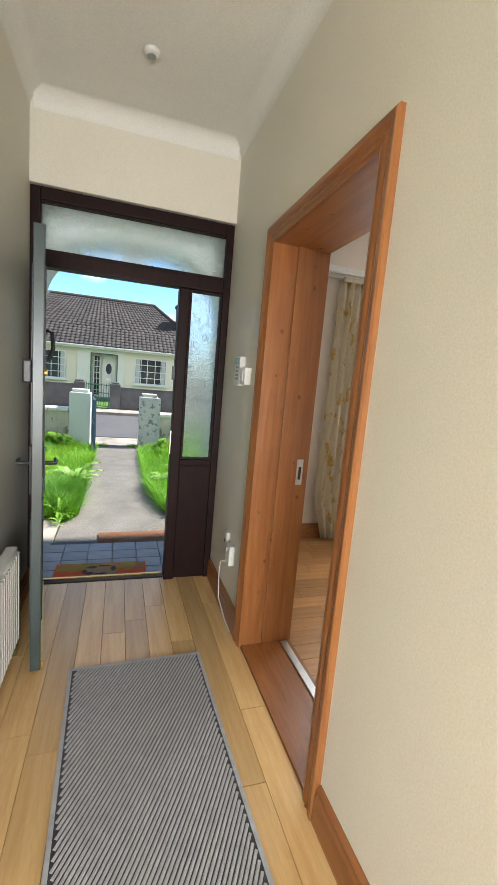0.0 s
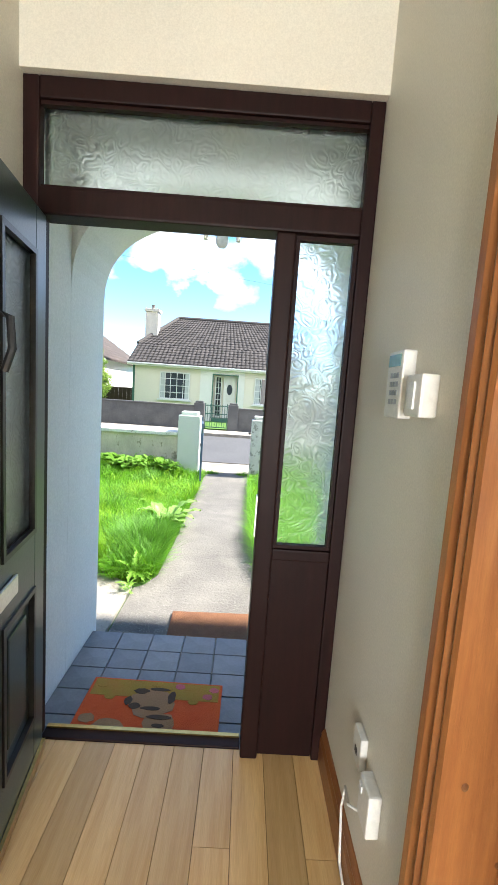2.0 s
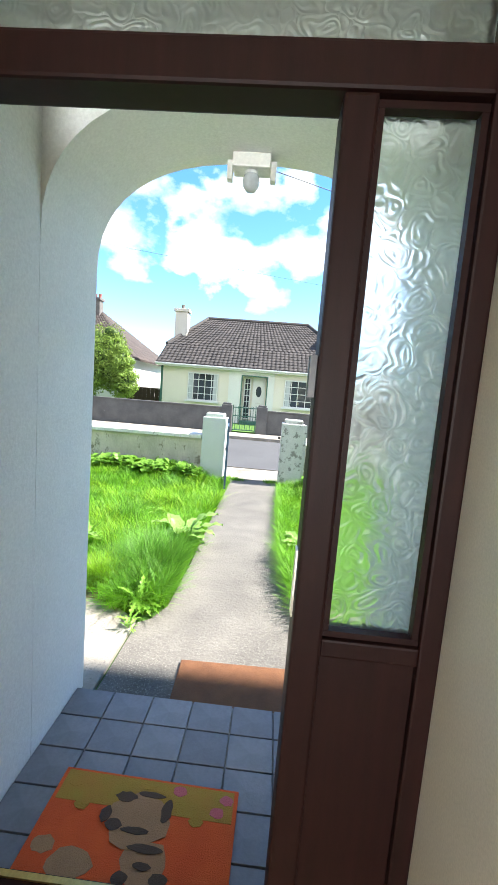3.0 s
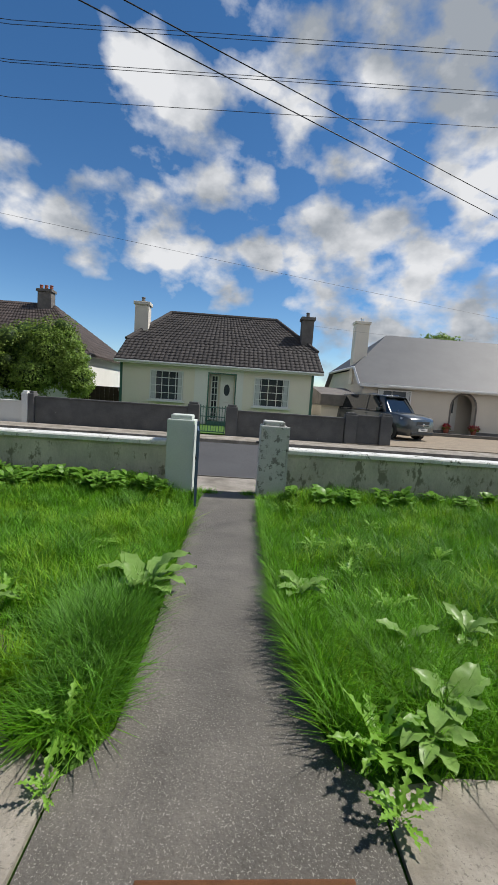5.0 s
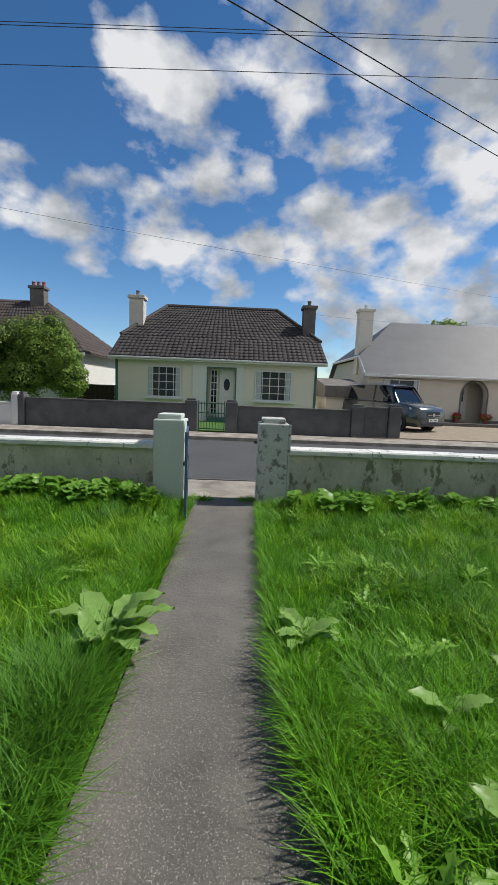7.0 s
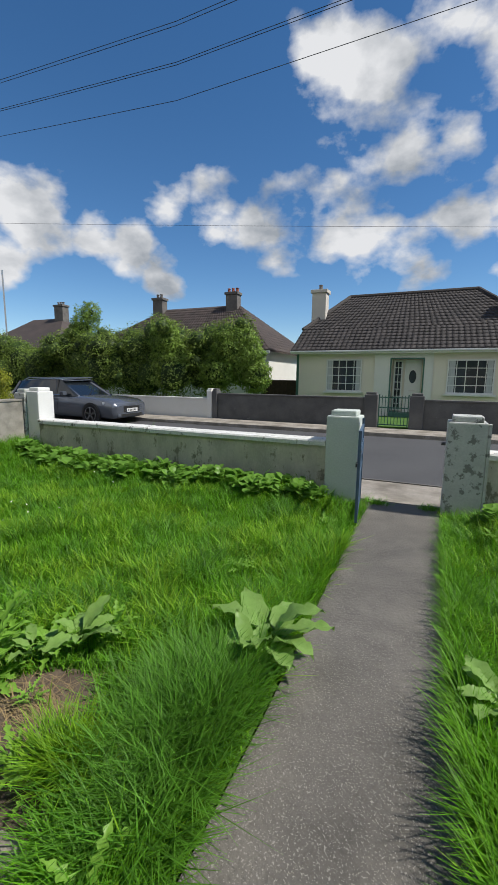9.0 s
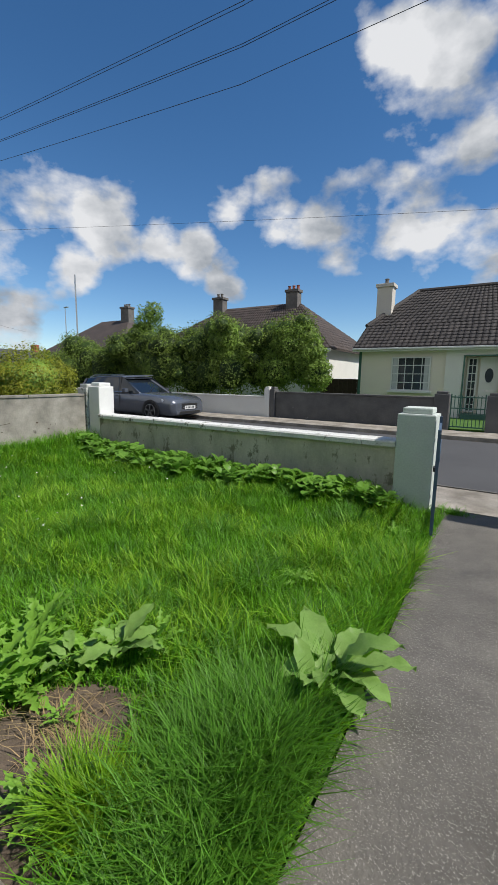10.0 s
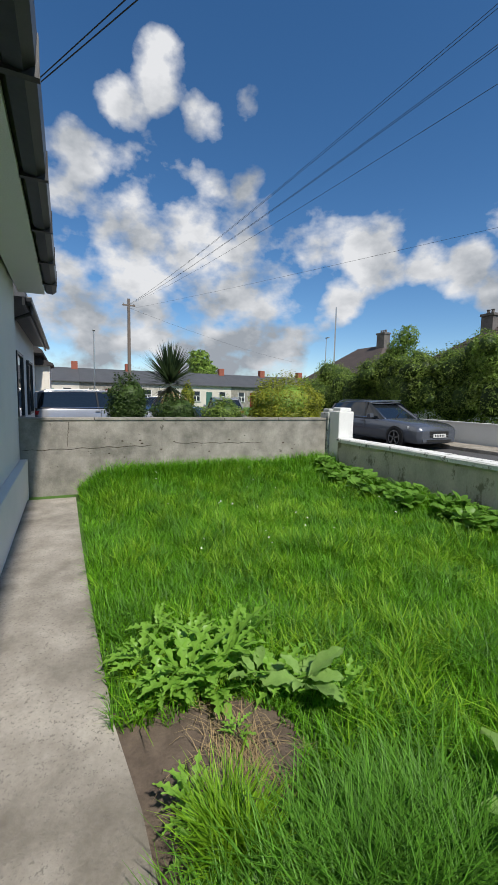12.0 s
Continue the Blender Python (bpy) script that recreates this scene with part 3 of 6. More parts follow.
# door screen: mahogany frame, transom and sidelight of patterned glass
FR = thing("door_screen", "dark mahogany door frame with patterned glass transom and sidelight", "door frame", kind="structure")
FR["kind"] = "structure"
fy0, fy1 = E0, 3.375
part("jamb", boxes((L, L + 0.055, fy0, fy1, 0, 2.47), bevel=0.006), "mahogany", FR)
part("jamb", boxes((R - 0.05, R - 0.002, fy0, fy1, 0, 2.47), bevel=0.006), "mahogany", FR)
part("head", boxes((L + 0.055, R - 0.05, fy0, fy1, 2.40, 2.47), bevel=0.006), "mahogany", FR)
part("transom_rail", boxes((L + 0.055, R - 0.05, fy0 - 0.01, fy1, 2.03, 2.12), bevel=0.008), "mahogany", FR)
part("mullion", boxes((1.165, 1.235, fy0 - 0.008, fy1, 0, 2.028), bevel=0.008), "mahogany", FR)
part("sidelight_rail", boxes((1.235, R - 0.05, fy0, fy1, 0.84, 0.885), bevel=0.006), "mahogany", FR)
part("sidelight_panel", boxes((1.235, R - 0.05, fy0 + 0.02, fy1 - 0.01, 0.0, 0.838)), "mahogany", FR)
tp = part("transom_pane", boxes((L + 0.056, R - 0.051, 3.328, 3.334, 2.121, 2.399)), "pattern_glass", FR, "swirl-patterned obscured glass")
sp = part("sidelight_pane", boxes((1.236, R - 0.051, 3.328, 3.334, 0.886, 2.027)), "pattern_glass", FR, "swirl-patterned obscured glass")
tp.visible_shadow = sp.visible_shadow = False
for b in ((L + 0.056, R - 0.051, 2.121, 2.133), (L + 0.056, R - 0.051, 2.387, 2.399), (1.236, R - 0.051, 0.886, 0.90), (1.236, R - 0.051, 2.012, 2.027)):
    part("glazing_bead", boxes((b[0], b[1], fy0 + 0.012, 3.327, b[2], b[3])), "mahogany", FR)
for b in ((1.236, 1.25), (R - 0.066, R - 0.052)):
    part("glazing_bead", boxes((b[0], b[1], fy0 + 0.012, 3.327, 0.901, 2.011)), "mahogany", FR)
part("strike_plate", boxes((1.160, 1.1645, 3.31, 3.345, 0.92, 1.08)), "alu", FR)
part("latch_keep", boxes((1.150, 1.1645, 3.30, 3.35, 1.43, 1.52)), "black", FR)
th = thing("threshold", "black threshold bar with a bright brass edge", "threshold")
part("bar", boxes((L + 0.056, 1.164, 3.327, 3.40, -0.10, 0.006), bevel=0.004), "mahogany", th)
part("edge_strip", boxes((L + 0.06, 1.16, 3.375, 3.392, 0.0065, 0.013)), "brass", th)

# open front door, swung back against the left wall
DOOR = thing("front_door", "dark grey-green panelled front door standing open, patterned glass in its upper half", "door", pose(L + 0.062, 3.285, 0.012, 0, 0, -90 + 9))
W_, H_, T_ = 0.85, 2.01, 0.045
for a, b, nm in ((0, 0.10, "stile"), (W_ - 0.10, W_, "stile"), (0.375, 0.445, "muntin")):
    part(nm, boxes((a, b, -T_ / 2, T_ / 2, 0, H_), bevel=0.004), "doorgreen", DOOR)
for nm, z0, z1 in (("bottom_rail", 0, 0.20), ("lock_rail", 0.72, 0.92), ("top_rail", 1.87, H_)):
    for a, b in ((0.10, 0.375), (0.445, W_ - 0.10)):
        part(nm, boxes((a, b, -T_ / 2 + 0.001, T_ / 2 - 0.001, z0, z1)), "doorgreen", DOOR)
for a, b in ((0.10, 0.375), (0.445, W_ - 0.10)):
    part("panel", boxes((a, b, -0.008, 0.008, 0.20, 0.72)), "doorgreen", DOOR)
    part("raised_field", boxes((a + 0.06, b - 0.06, -0.017, 0.017, 0.27, 0.65), bevel=0.008), "doorgreen", DOOR)
    g = part("pane", boxes((a, b, -0.003, 0.003, 0.92, 1.87)), "pattern_glass", DOOR, "patterned obscured glass")
    g.visible_shadow = False
    for z0, z1 in ((0.20, 0.72), (0.92, 1.87)):
        for s_ in (1, -1):
            y0, y1 = sorted((s_ * 0.009, s_ * 0.0285))
            part("moulding", boxes((a, a + 0.018, y0, y1, z0, z1), (b - 0.018, b, y0, y1, z0, z1), (a + 0.018, b - 0.018, y0, y1, z0, z0 + 0.018), (a + 0.018, b - 0.018, y0, y1, z1 - 0.018, z1)), "black", DOOR, "near-black glazing bead")
for s_ in (1, -1):
    hd = part("lever_handle", boxes((W_ - 0.075, W_ - 0.035, *sorted((s_ * 0.024, s_ * 0.032)), 0.86, 1.08), bevel=0.003), "black", DOOR, "black lever handle on a long plate")
    part("lever", tube([(W_ - 0.055, s_ * 0.03, 1.0), (W_ - 0.055, s_ * 0.075, 1.0), (W_ - 0.10, s_ * 0.08, 1.0), (W_ - 0.17, s_ * 0.078, 0.995)], 0.009), "black", hd)
part("knocker", tube([(0.41, 0.03, 1.62), (0.41, 0.06, 1.61), (0.41, 0.065, 1.53), (0.41, 0.045, 1.47)], 0.011), "black", DOOR, "black iron door knocker")
part("letter_plate", boxes((0.28, 0.54, 0.024, 0.034, 0.79, 0.85), bevel=0.004), "alu", DOOR, "dulled metal letter plate")
part("night_latch", boxes((W_ - 0.09, W_ - 0.01, -0.06, -0.024, 1.36, 1.46), bevel=0.008), "black", DOOR)
part("cylinder", lathe([(0.016, 0), (0.016, 0.012), (0.008, 0.014)], 14, m=Matrix.Translation((W_ - 0.06, 0.024, 1.41)) @ pose(0, 0, 0, -90)), "brass", DOOR, "brass lock cylinder")
part("weather_bar", boxes((0.01, W_ - 0.01, 0.024, 0.036, 0.0, 0.035)), "brass", DOOR, "bright brass weather bar")
for z in (0.25, 1.0, 1.75):
    part("hinge", tube([(-0.004, -0.02, z - 0.05), (-0.004, -0.02, z + 0.05)], 0.008), "brass", DOOR)

# pine-cased opening to the front room
CA = thing("opening_casing", "varnished knotty pine casing with moulded architraves round a wide opening", "casing", kind="structure")
OY0, OY1, OH = 1.60, 2.455, 2.13
part("jamb_lining", boxes((R - 0.004, RX0 + 0.016, OY1, OY1 + 0.014, 0, OH)), "pine", CA)
part("jamb_lining", boxes((R - 0.004, RX0 + 0.016, OY0 - 0.014, OY0, 0, OH)), "pine", CA)
part("head_lining", boxes((R - 0.004, RX0 + 0.016, OY0, OY1, OH, OH + 0.014)), "pine_x", CA)
part("door_stop", boxes((R + 0.12, R + 0.16, OY1 - 0.012, OY1, 0, OH)), "pine", CA)
prof = [(0, 0), (0, 0.012), (0.012, 0.016), (0.022, 0.012), (0.032, 0.020), (0.045, 0.014), (0.060, 0.022), (0.078, 0.024), (0.085, 0.018), (0.085, 0)]


def architrave(y_in, direction):
    bm = bmesh.new()
    lo, hi = [], []
    for u, v in prof:
        lo.append(bm.verts.new((R - v, y_in + direction * u, 0)))
        hi.append(bm.verts.new((R - v, y_in + direction * u, OH + u)))
    for i in range(len(prof) - 1):
        bm.faces.new((lo[i], lo[i + 1], hi[i + 1], hi[i]))
    bm.faces.new(lo)
    bmesh.ops.recalc_face_normals(bm, faces=bm.faces)
    return bm


part("architrave", architrave(OY1 - 0.004, 1), "pine", CA)
part("architrave", architrave(OY0 + 0.004, -1), "pine", CA)
bm = bmesh.new()
lo = [bm.verts.new((R - v, OY0 + 0.004 - u, OH + u)) for u, v in prof]
hi = [bm.verts.new((R - v, OY1 - 0.004 + u, OH + u)) for u, v in prof]
for i in range(len(prof) - 1):
    bm.faces.new((lo[i], lo[i + 1], hi[i + 1], hi[i]))
part("architrave", bm, "pine_x", CA)
rng = random.Random(4)
for k in range(12):
    x = R + rng.uniform(0.02, 0.27)
    z = (0.32, 0.62, 0.78, 0.86, 1.05, 1.24, 1.5, 1.72, 1.95, 2.05, 0.5, 1.4)[k]
    part("knot", lathe([(rng.uniform(0.005, 0.010), 0), (0.003, 0.0012)], 10, m=Matrix.Translation((x, OY1 - 0.0005, z)) @ pose(0, 0, 0, 90) @ Matrix.Diagonal((1, 1.3, 1, 1))), "knot", CA)
for k in range(5):
    part("knot", lathe([(rng.uniform(0.006, 0.011), 0), (0.003, 0.0012)], 10, m=Matrix.Translation((R + rng.uniform(0.04, 0.25), 1.66 + k * 0.19, OH - 0.0005)) @ pose(0, 0, 0, 180)), "knot", CA)
part("strike_plate", boxes((RX0 - 0.05, RX0 - 0.015, OY1 - 0.004, OY1 - 0.0005, 0.93, 1.07)), "alu", CA, "bright latch keep")
part("keep_hole", boxes((RX0 - 0.04, RX0 - 0.025, OY1 - 0.0055, OY1 - 0.0042, 0.96, 1.03)), "black", CA)
sd = thing("sill_strip", "stained timber threshold with an aluminium strip", "threshold")
part("board", boxes((R + 0.0, RX0 + 0.016, OY0, OY1 - 0.002, -0.02, 0.012), bevel=0.003), "pine_x", sd)
part("edge_strip", boxes((RX0 - 0.05, RX0 - 0.01, OY0, OY1 - 0.014, 0.0125, 0.019), bevel=0.002), "alu", sd)

# skirtings
sk = [(0, 0), (0.020, 0), (0.020, 0.10), (0.014, 0.118), (0.016, 0.128), (0.006, 0.145), (0, 0.145)]
for nm, (a, b) in (("baseboard_1", (2.54, E0)), ("baseboard_2", (BACK, 1.515))):
    setting(nm, prism([(R - x, z) for x, z in sk], "y", a, b), "pine_x", "varnished pine skirting", "skirting")
setting("baseboard_3", prism([(L + x, z) for x, z in sk], "y", BACK, E0), "pine_x", "varnished pine skirting", "skirting")
setting("baseboard_4", prism([(RY1 - x, z) for x, z in sk], "x", RX0 + 0.014, RX1), "pine_x", "varnished pine skirting of the front room", "skirting")

# hall things
def wall_box(name, label, cat, y0, y1, z0, z1, d, material, extra=()):
    t = thing(name, label, cat, pose(R, (y0 + y1) / 2, (z0 + z1) / 2))
    w, h = (y1 - y0) / 2, (z1 - z0) / 2
    part("body", boxes((-d, 0, -w, w, -h, h), bevel=min(0.006, d / 3)), material, t)
    for nm, b, m_ in extra:
        part(nm, boxes(b), m_, t)
    return t


keys = [("key", (-0.036, -0.0345, -0.034 + 0.02 * i, -0.020 + 0.02 * i, -0.05 + 0.022 * j, -0.037 + 0.022 * j), "plastic_grey") for i in range(3) for j in range(4)]
wall_box("alarm_keypad", "ivory alarm keypad with a green display on the wall", "keypad", 2.80, 2.905, 1.43, 1.60, 0.034, "plastic", [("display", (-0.0365, -0.0345, -0.04, 0.04, 0.045, 0.075), "lcd")] + keys)
wall_box("light_switch", "white rocker light switch on a raised box", "switch", 2.665, 2.752, 1.44, 1.535, 0.040, "plastic", [("rocker", (-0.045, -0.0405, -0.016, 0.016, -0.03, 0.03), "white_gloss")])
wall_box("power_socket", "white socket box low on the wall", "socket", 2.70, 2.78, 0.36, 0.48, 0.035, "plastic", [("rocker", (-0.039, -0.0355, 0.01, 0.03, 0.02, 0.04), "white_gloss")])
wall_box("phone_socket", "small white telephone socket", "socket", 2.83, 2.90, 0.42, 0.52, 0.022, "plastic", [("port", (-0.0235, -0.0225, -0.01, 0.01, -0.02, 0.0), "black")])
part_c = tagged(part("phone_cable", tube([(R - 0.012, 2.74, 0.38), (R - 0.05, 2.80, 0.35), (R - 0.03, 2.90, 0.30), (R - 0.026, 2.93, 0.2), (R - 0.03, 2.88, 0.06), (R - 0.028, 2.7, 0.01), (R - 0.026, 2.60, 0.006)], 0.004), "plastic"), "thin white cable looping down to the skirting", "cable")
sm = thing("smoke_alarm", "round grey-white smoke alarm on the ceiling", "smoke alarm", pose(0.90, 2.72, 2.949, 180) @ Matrix.Scale(0.7, 4))
part("base", lathe([(0.055, 0), (0.055, 0.012), (0.045, 0.03), (0.0, 0.034)], 24), "plastic", sm, smooth=True)
part("grille", lathe([(0.03, 0.0335), (0.03, 0.038), (0.0, 0.039)], 20), "plastic_grey", sm)
rad = thing("radiator", "white panel radiator on the hall wall", "radiator", pose(L, 1.90, 0.10))
part("panel", boxes((0.05, 0.10, -0.65, 0.65, 0, 0.50), bevel=0.01), "white_gloss", rad)
for i in range(36):
    part("rib", boxes((0.10, 0.108, -0.63 + i * 0.036, -0.612 + i * 0.036, 0.03, 0.47)), "white_gloss", rad)
for yy in (-0.45, 0.45):
    part("bracket", boxes((0.0, 0.05, yy - 0.02, yy + 0.02, 0.1, 0.4)), "white_gloss", rad)
part("valve", tube([(0.075, 0.655, 0.03), (0.075, 0.70, 0.03), (0.075, 0.70, -0.098)], 0.012), "chrome", rad)
# ribbed runner
rg = thing("hall_runner", "grey ribbed runner rug with diagonal light ribs", "rug", pose(0.97, 1.72, 0.0, 0, 0, 1.5))
part("backing", boxes((-0.32, 0.32, -0.75, 0.72, 0.0, 0.007), bevel=0.002), "rug_d", rg)
bm = bmesh.new()
k = -1.6
while k < 1.6:
    seg = []
    for y in np.arange(-0.74, 0.715, 0.01):
        x = (y - k) * 0.62
        if -0.30 < x < 0.30:
            seg.append((x, y))
    if len(seg) > 3:
        (xa, ya), (xb, yb) = seg[0], seg[-1]
        d = Vector((xb - xa, yb - ya, 0)).normalized()
        p = Vector((-d.y, d.x, 0)) * 0.0055
        v = [bm.verts.new(Vector((x, y, z)) + s_ * p * (1 if z < 0.009 else 0.6)) for (x, y) in ((xa, ya), (xb, yb)) for s_ in (1, -1) for z in (0.0072, 0.0115)]
        for f in ((0, 1, 5, 4), (1, 3, 7, 5), (3, 2, 6, 7), (0, 2, 3, 1), (4, 5, 7, 6)):
            bm.faces.new([v[i] for i in f])
    k += 0.028
part("ribbing", bm, "rug_l", rg, "pale raised ribs", kind="stuff")
part("binding", boxes((-0.32, -0.305, -0.75, 0.72, 0.0072, 0.010), (0.305, 0.32, -0.75, 0.72, 0.0072, 0.010), (-0.305, 0.305, 0.705, 0.72, 0.0072, 0.010)), "rug_l", rg)

# front room things
win = thing("window_1", "white-framed front room window with net-like bright pane", "window", kind="structure")
part("window_frame", boxes((2.95, 3.01, 4.16, 4.22, 0.72, 2.42), (4.44, 4.5, 4.16, 4.22, 0.72, 2.42), (3.01, 4.44, 4.16, 4.22, 0.72, 0.78), (3.01, 4.44, 4.16, 4.22, 2.36, 2.42), (3.58, 3.64, 4.16, 4.22, 0.78, 2.36), (3.01, 3.58, 4.16, 4.22, 1.55, 1.60)), "mahogany", win)
pn = part("pane", boxes((3.01, 4.44, 4.188, 4.193, 0.78, 2.36)), "clear_glass", win)
pn.visible_shadow = False
part("window_sill", boxes((2.89, 4.56, 3.90, 4.16, 0.69, 0.719), bevel=0.006), "pine_x", win)
part("pelmet", boxes((2.30, 4.9, 3.90, 3.958, 2.44, 2.54), bevel=0.004), "white_gloss", win)
cu = thing("curtain", "cream curtain with a mustard leaf print, hanging to the floor", "curtain", pose(2.88, 3.86, 0))
bm = bmesh.new()
rows = []
for j in range(14):
    z = 0.02 + 2.40 * j / 13
    half = 0.25 + 0.06 * (1 - abs(j - 3) / 10) if j > 1 else 0.20 + 0.05 * j
    rows.append([bm.verts.new(((i / 40 - 0.5) * 2 * half + 0.05 * (1 - j / 13), 0.035 * math.sin(i * 1.15) + 0.012 * math.sin(i * 0.4 + j * 0.5), z)) for i in range(41)])
for a, b in zip(rows, rows[1:]):
    for i in range(40):
        bm.faces.new((a[i], a[i + 1], b[i + 1], b[i]))
cl = part("cloth", bm, "curtain", cu, smooth=True)
sol = cl.modifiers.new("thickness", "SOLIDIFY")
sol.thickness = 0.004
part("header_tape", boxes((-0.22, 0.26, -0.03, 0.03, 2.40, 2.44)), "curtain", cu)
rod = thing("curtain_rod", "thin metal curtain rod with a round end", "curtain rod", pose(0, 3.86, 2.47))
part("bar", tube([(2.30, 0, 0), (4.9, 0, 0)], 0.012), "alu", rod)
part("finial", lathe([(0.0, -0.03), (0.022, -0.015), (0.026, 0), (0.022, 0.015), (0.0, 0.03)], 12, m=Matrix.Translation((2.28, 0, 0)) @ pose(0, 0, 0, 0, 90)), "alu", rod)
for x in (2.38, 4.85):
    part("bracket", tube([(x, 0.0, 0.0), (x, 0.098, 0.0)], 0.008), "alu", rod)
pr = thing("patterned_rug", "dark red and blue patterned rug on the boards", "rug", pose(3.35, 2.55, 0.0, 0, 0, -8))
part("field", boxes((-0.75, 0.75, -0.45, 0.45, 0, 0.008)), "persian", pr)
part("border", boxes((-0.90, -0.752, -0.6, 0.6, 0, 0.009), (0.752, 0.90, -0.6, 0.6, 0, 0.009), (-0.75, 0.75, -0.6, -0.452, 0, 0.009), (-0.75, 0.75, 0.452, 0.6, 0, 0.009)), "persian_b", pr)

# porch mats and lamp
dm = thing("doormat", "orange picture doormat with mustard top and tan blots", "doormat", pose(0.73, 3.60, -0.102, 0, 0, -1))
part("pad", boxes((-0.34, 0.34, -0.215, 0.215, 0, 0.012), bevel=0.003), "mat_o", dm)


def blob(cx, cy, rx, ry, z, seed, n=14):
    r_ = random.Random(seed)
    return prism([(cx + rx * math.cos(2 * math.pi * i / n) * r_.uniform(0.8, 1.1), cy + ry * math.sin(2 * math.pi * i / n) * r_.uniform(0.8, 1.1)) for i in range(n)], "z", z, z + 0.0012)


part("top_band", boxes((-0.325, 0.325, 0.09, 0.205, 0.0121, 0.0130)), "mat_y", dm)
for i, (cx, cy, rx, ry) in enumerate(((-0.17, -0.10, 0.075, 0.05), (0.20, -0.17, 0.09, 0.04), (-0.05, -0.19, 0.07, 0.02), (-0.28, -0.06, 0.04, 0.03))):
    part("tan_blot", blob(cx, cy, rx, ry, 0.0122, i), "mat_t", dm)
part("centre_shape", blob(0.0, 0.06, 0.12, 0.10, 0.0132, 9), "mat_t", dm, "tan shape in the middle")
part("centre_shape", blob(0.06, -0.07, 0.075, 0.075, 0.0124, 10), "mat_t", dm)
for i, (cx, cy, rx, ry) in enumerate(((-0.07, 0.13, 0.04, 0.02), (0.09, 0.10, 0.02, 0.045), (0.02, 0.15, 0.05, 0.012), (0.05, -0.03, 0.06, 0.015), (-0.08, 0.03, 0.03, 0.02), (0.0, 0.02, 0.05, 0.012), (0.06, -0.08, 0.03, 0.012), (0.12, -0.11, 0.03, 0.02), (0.0, -0.12, 0.03, 0.02), (-0.12, 0.06, 0.02, 0.03))):
    part("dark_mark", blob(cx, cy, rx, ry, 0.0145, 20 + i), "mat_k", dm)
for i, (cx, cy) in enumerate(((-0.28, 0.16), (0.12, 0.18), (0.20, 0.08), (0.27, 0.12), (-0.22, 0.08), (0.30, 0.17), (0.0, 0.185))):
    part("flower_mark", blob(cx, cy, 0.028, 0.02, 0.0133, 40 + i), "mat_p" if i % 2 else "mat_y", dm)
bmat = thing("coir_mat", "worn brown coir mat on the concrete slab", "doormat", pose(1.03, 4.42, -0.157, 0, 0, 2))
part("pad", boxes((-0.355, 0.355, -0.19, 0.20, 0, 0.018), bevel=0.006), "coir", bmat)
pl = thing("porch_lamp", "white bulkhead lamp with a round clear bulb under the arch", "lamp", pose(0.90, 4.265, 2.42) @ Matrix.Scale(0.95, 4))
part("base", boxes((-0.085, 0.085, -0.05, 0.05, -0.06, 0.0), bevel=0.008), "plastic", pl)
part("bulb", lathe([(0.0, -0.145), (0.022, -0.14), (0.036, -0.12), (0.040, -0.10), (0.034, -0.078), (0.02, -0.06)], 18), "lens", pl, smooth=True)
part("holder", lathe([(0.03, -0.085), (0.03, -0.06)], 16), "white_gloss", pl)
part("side_arm", boxes((-0.11, -0.085, -0.02, 0.02, -0.10, -0.02), bevel=0.004), "plastic", pl)
part("side_arm", boxes((0.085, 0.11, -0.02, 0.02, -0.10, -0.02), bevel=0.004), "plastic", pl)

# ---- garden walls, pillars, gate ----
def garden_wall(name, x0, x1, y, top, label):
    t = tagged(new(name), label, "garden wall", kind="structure")
    part("render", boxes((x0, x1, y + 0.03, y + 0.25, -0.33, top - 0.075)), "wall_old", t)
    x, i = x0, 0
    while x < x1 - 0.05:
        nx = min(x1, x + 1.15 + 0.1 * (i % 3))
        dz = 0.003 * math.sin(i * 2.1)
        part("coping_stone", prism([(y - 0.015, top - 0.073 + dz), (y - 0.015, top - 0.02 + dz), (y, top + dz), (y + 0.28, top + dz), (y + 0.295, top - 0.02 + dz), (y + 0.295, top - 0.073 + dz)], "x", x + 0.004, nx - 0.004), "coping", t)
        x, i = nx, i + 1
    return t


garden_wall("garden_wall_1", -5.455, -0.16, 9.62, 0.64, "low lime-washed garden wall with a flaking white coping")
garden_wall("garden_wall_2", 1.665, 9.0, 9.66, 0.62, "low stained garden wall with a flaking white coping")
sw = setting("side_wall", boxes((-6.0, -5.80, 4.28, 9.6, -0.33, 0.96)), "wall_side", "weathered grey concrete side wall with cracks and holes", "garden wall")
y = 4.28
for i in range(5):
    part("cap", boxes((-6.02, -5.785, y + 0.003, y + 1.06, 0.962, 1.0), bevel=0.006), "wall_side", sw)
    y += 1.064
rng = random.Random(8)
for i in range(26):
    part("chip", lathe([(rng.uniform(0.004, 0.016), 0), (0.003, 0.002)], 7, m=Matrix.Translation((-5.7995, rng.uniform(5.2, 9.3), rng.uniform(0.35, 0.72))) @ pose(0, 0, 0, 0, 90) @ Matrix.Diagonal((0.7, 1.4, 1, 1))), "gap", sw)
for j, (ya, yb, za, zb) in enumerate(((4.35, 6.2, 0.52, 0.55), (6.6, 8.2, 0.58, 0.55), (4.95, 4.98, 0.55, 0.94))):
    pts_ = [(-5.7985, ya + (yb - ya) * i / 14 + 0.008 * math.sin(i * 3.3), za + (zb - za) * i / 14 + 0.012 * math.sin(i * 2.3 + j)) for i in range(15)]
    part("crack", tube(pts_, 0.0035, 5), "gap", sw)
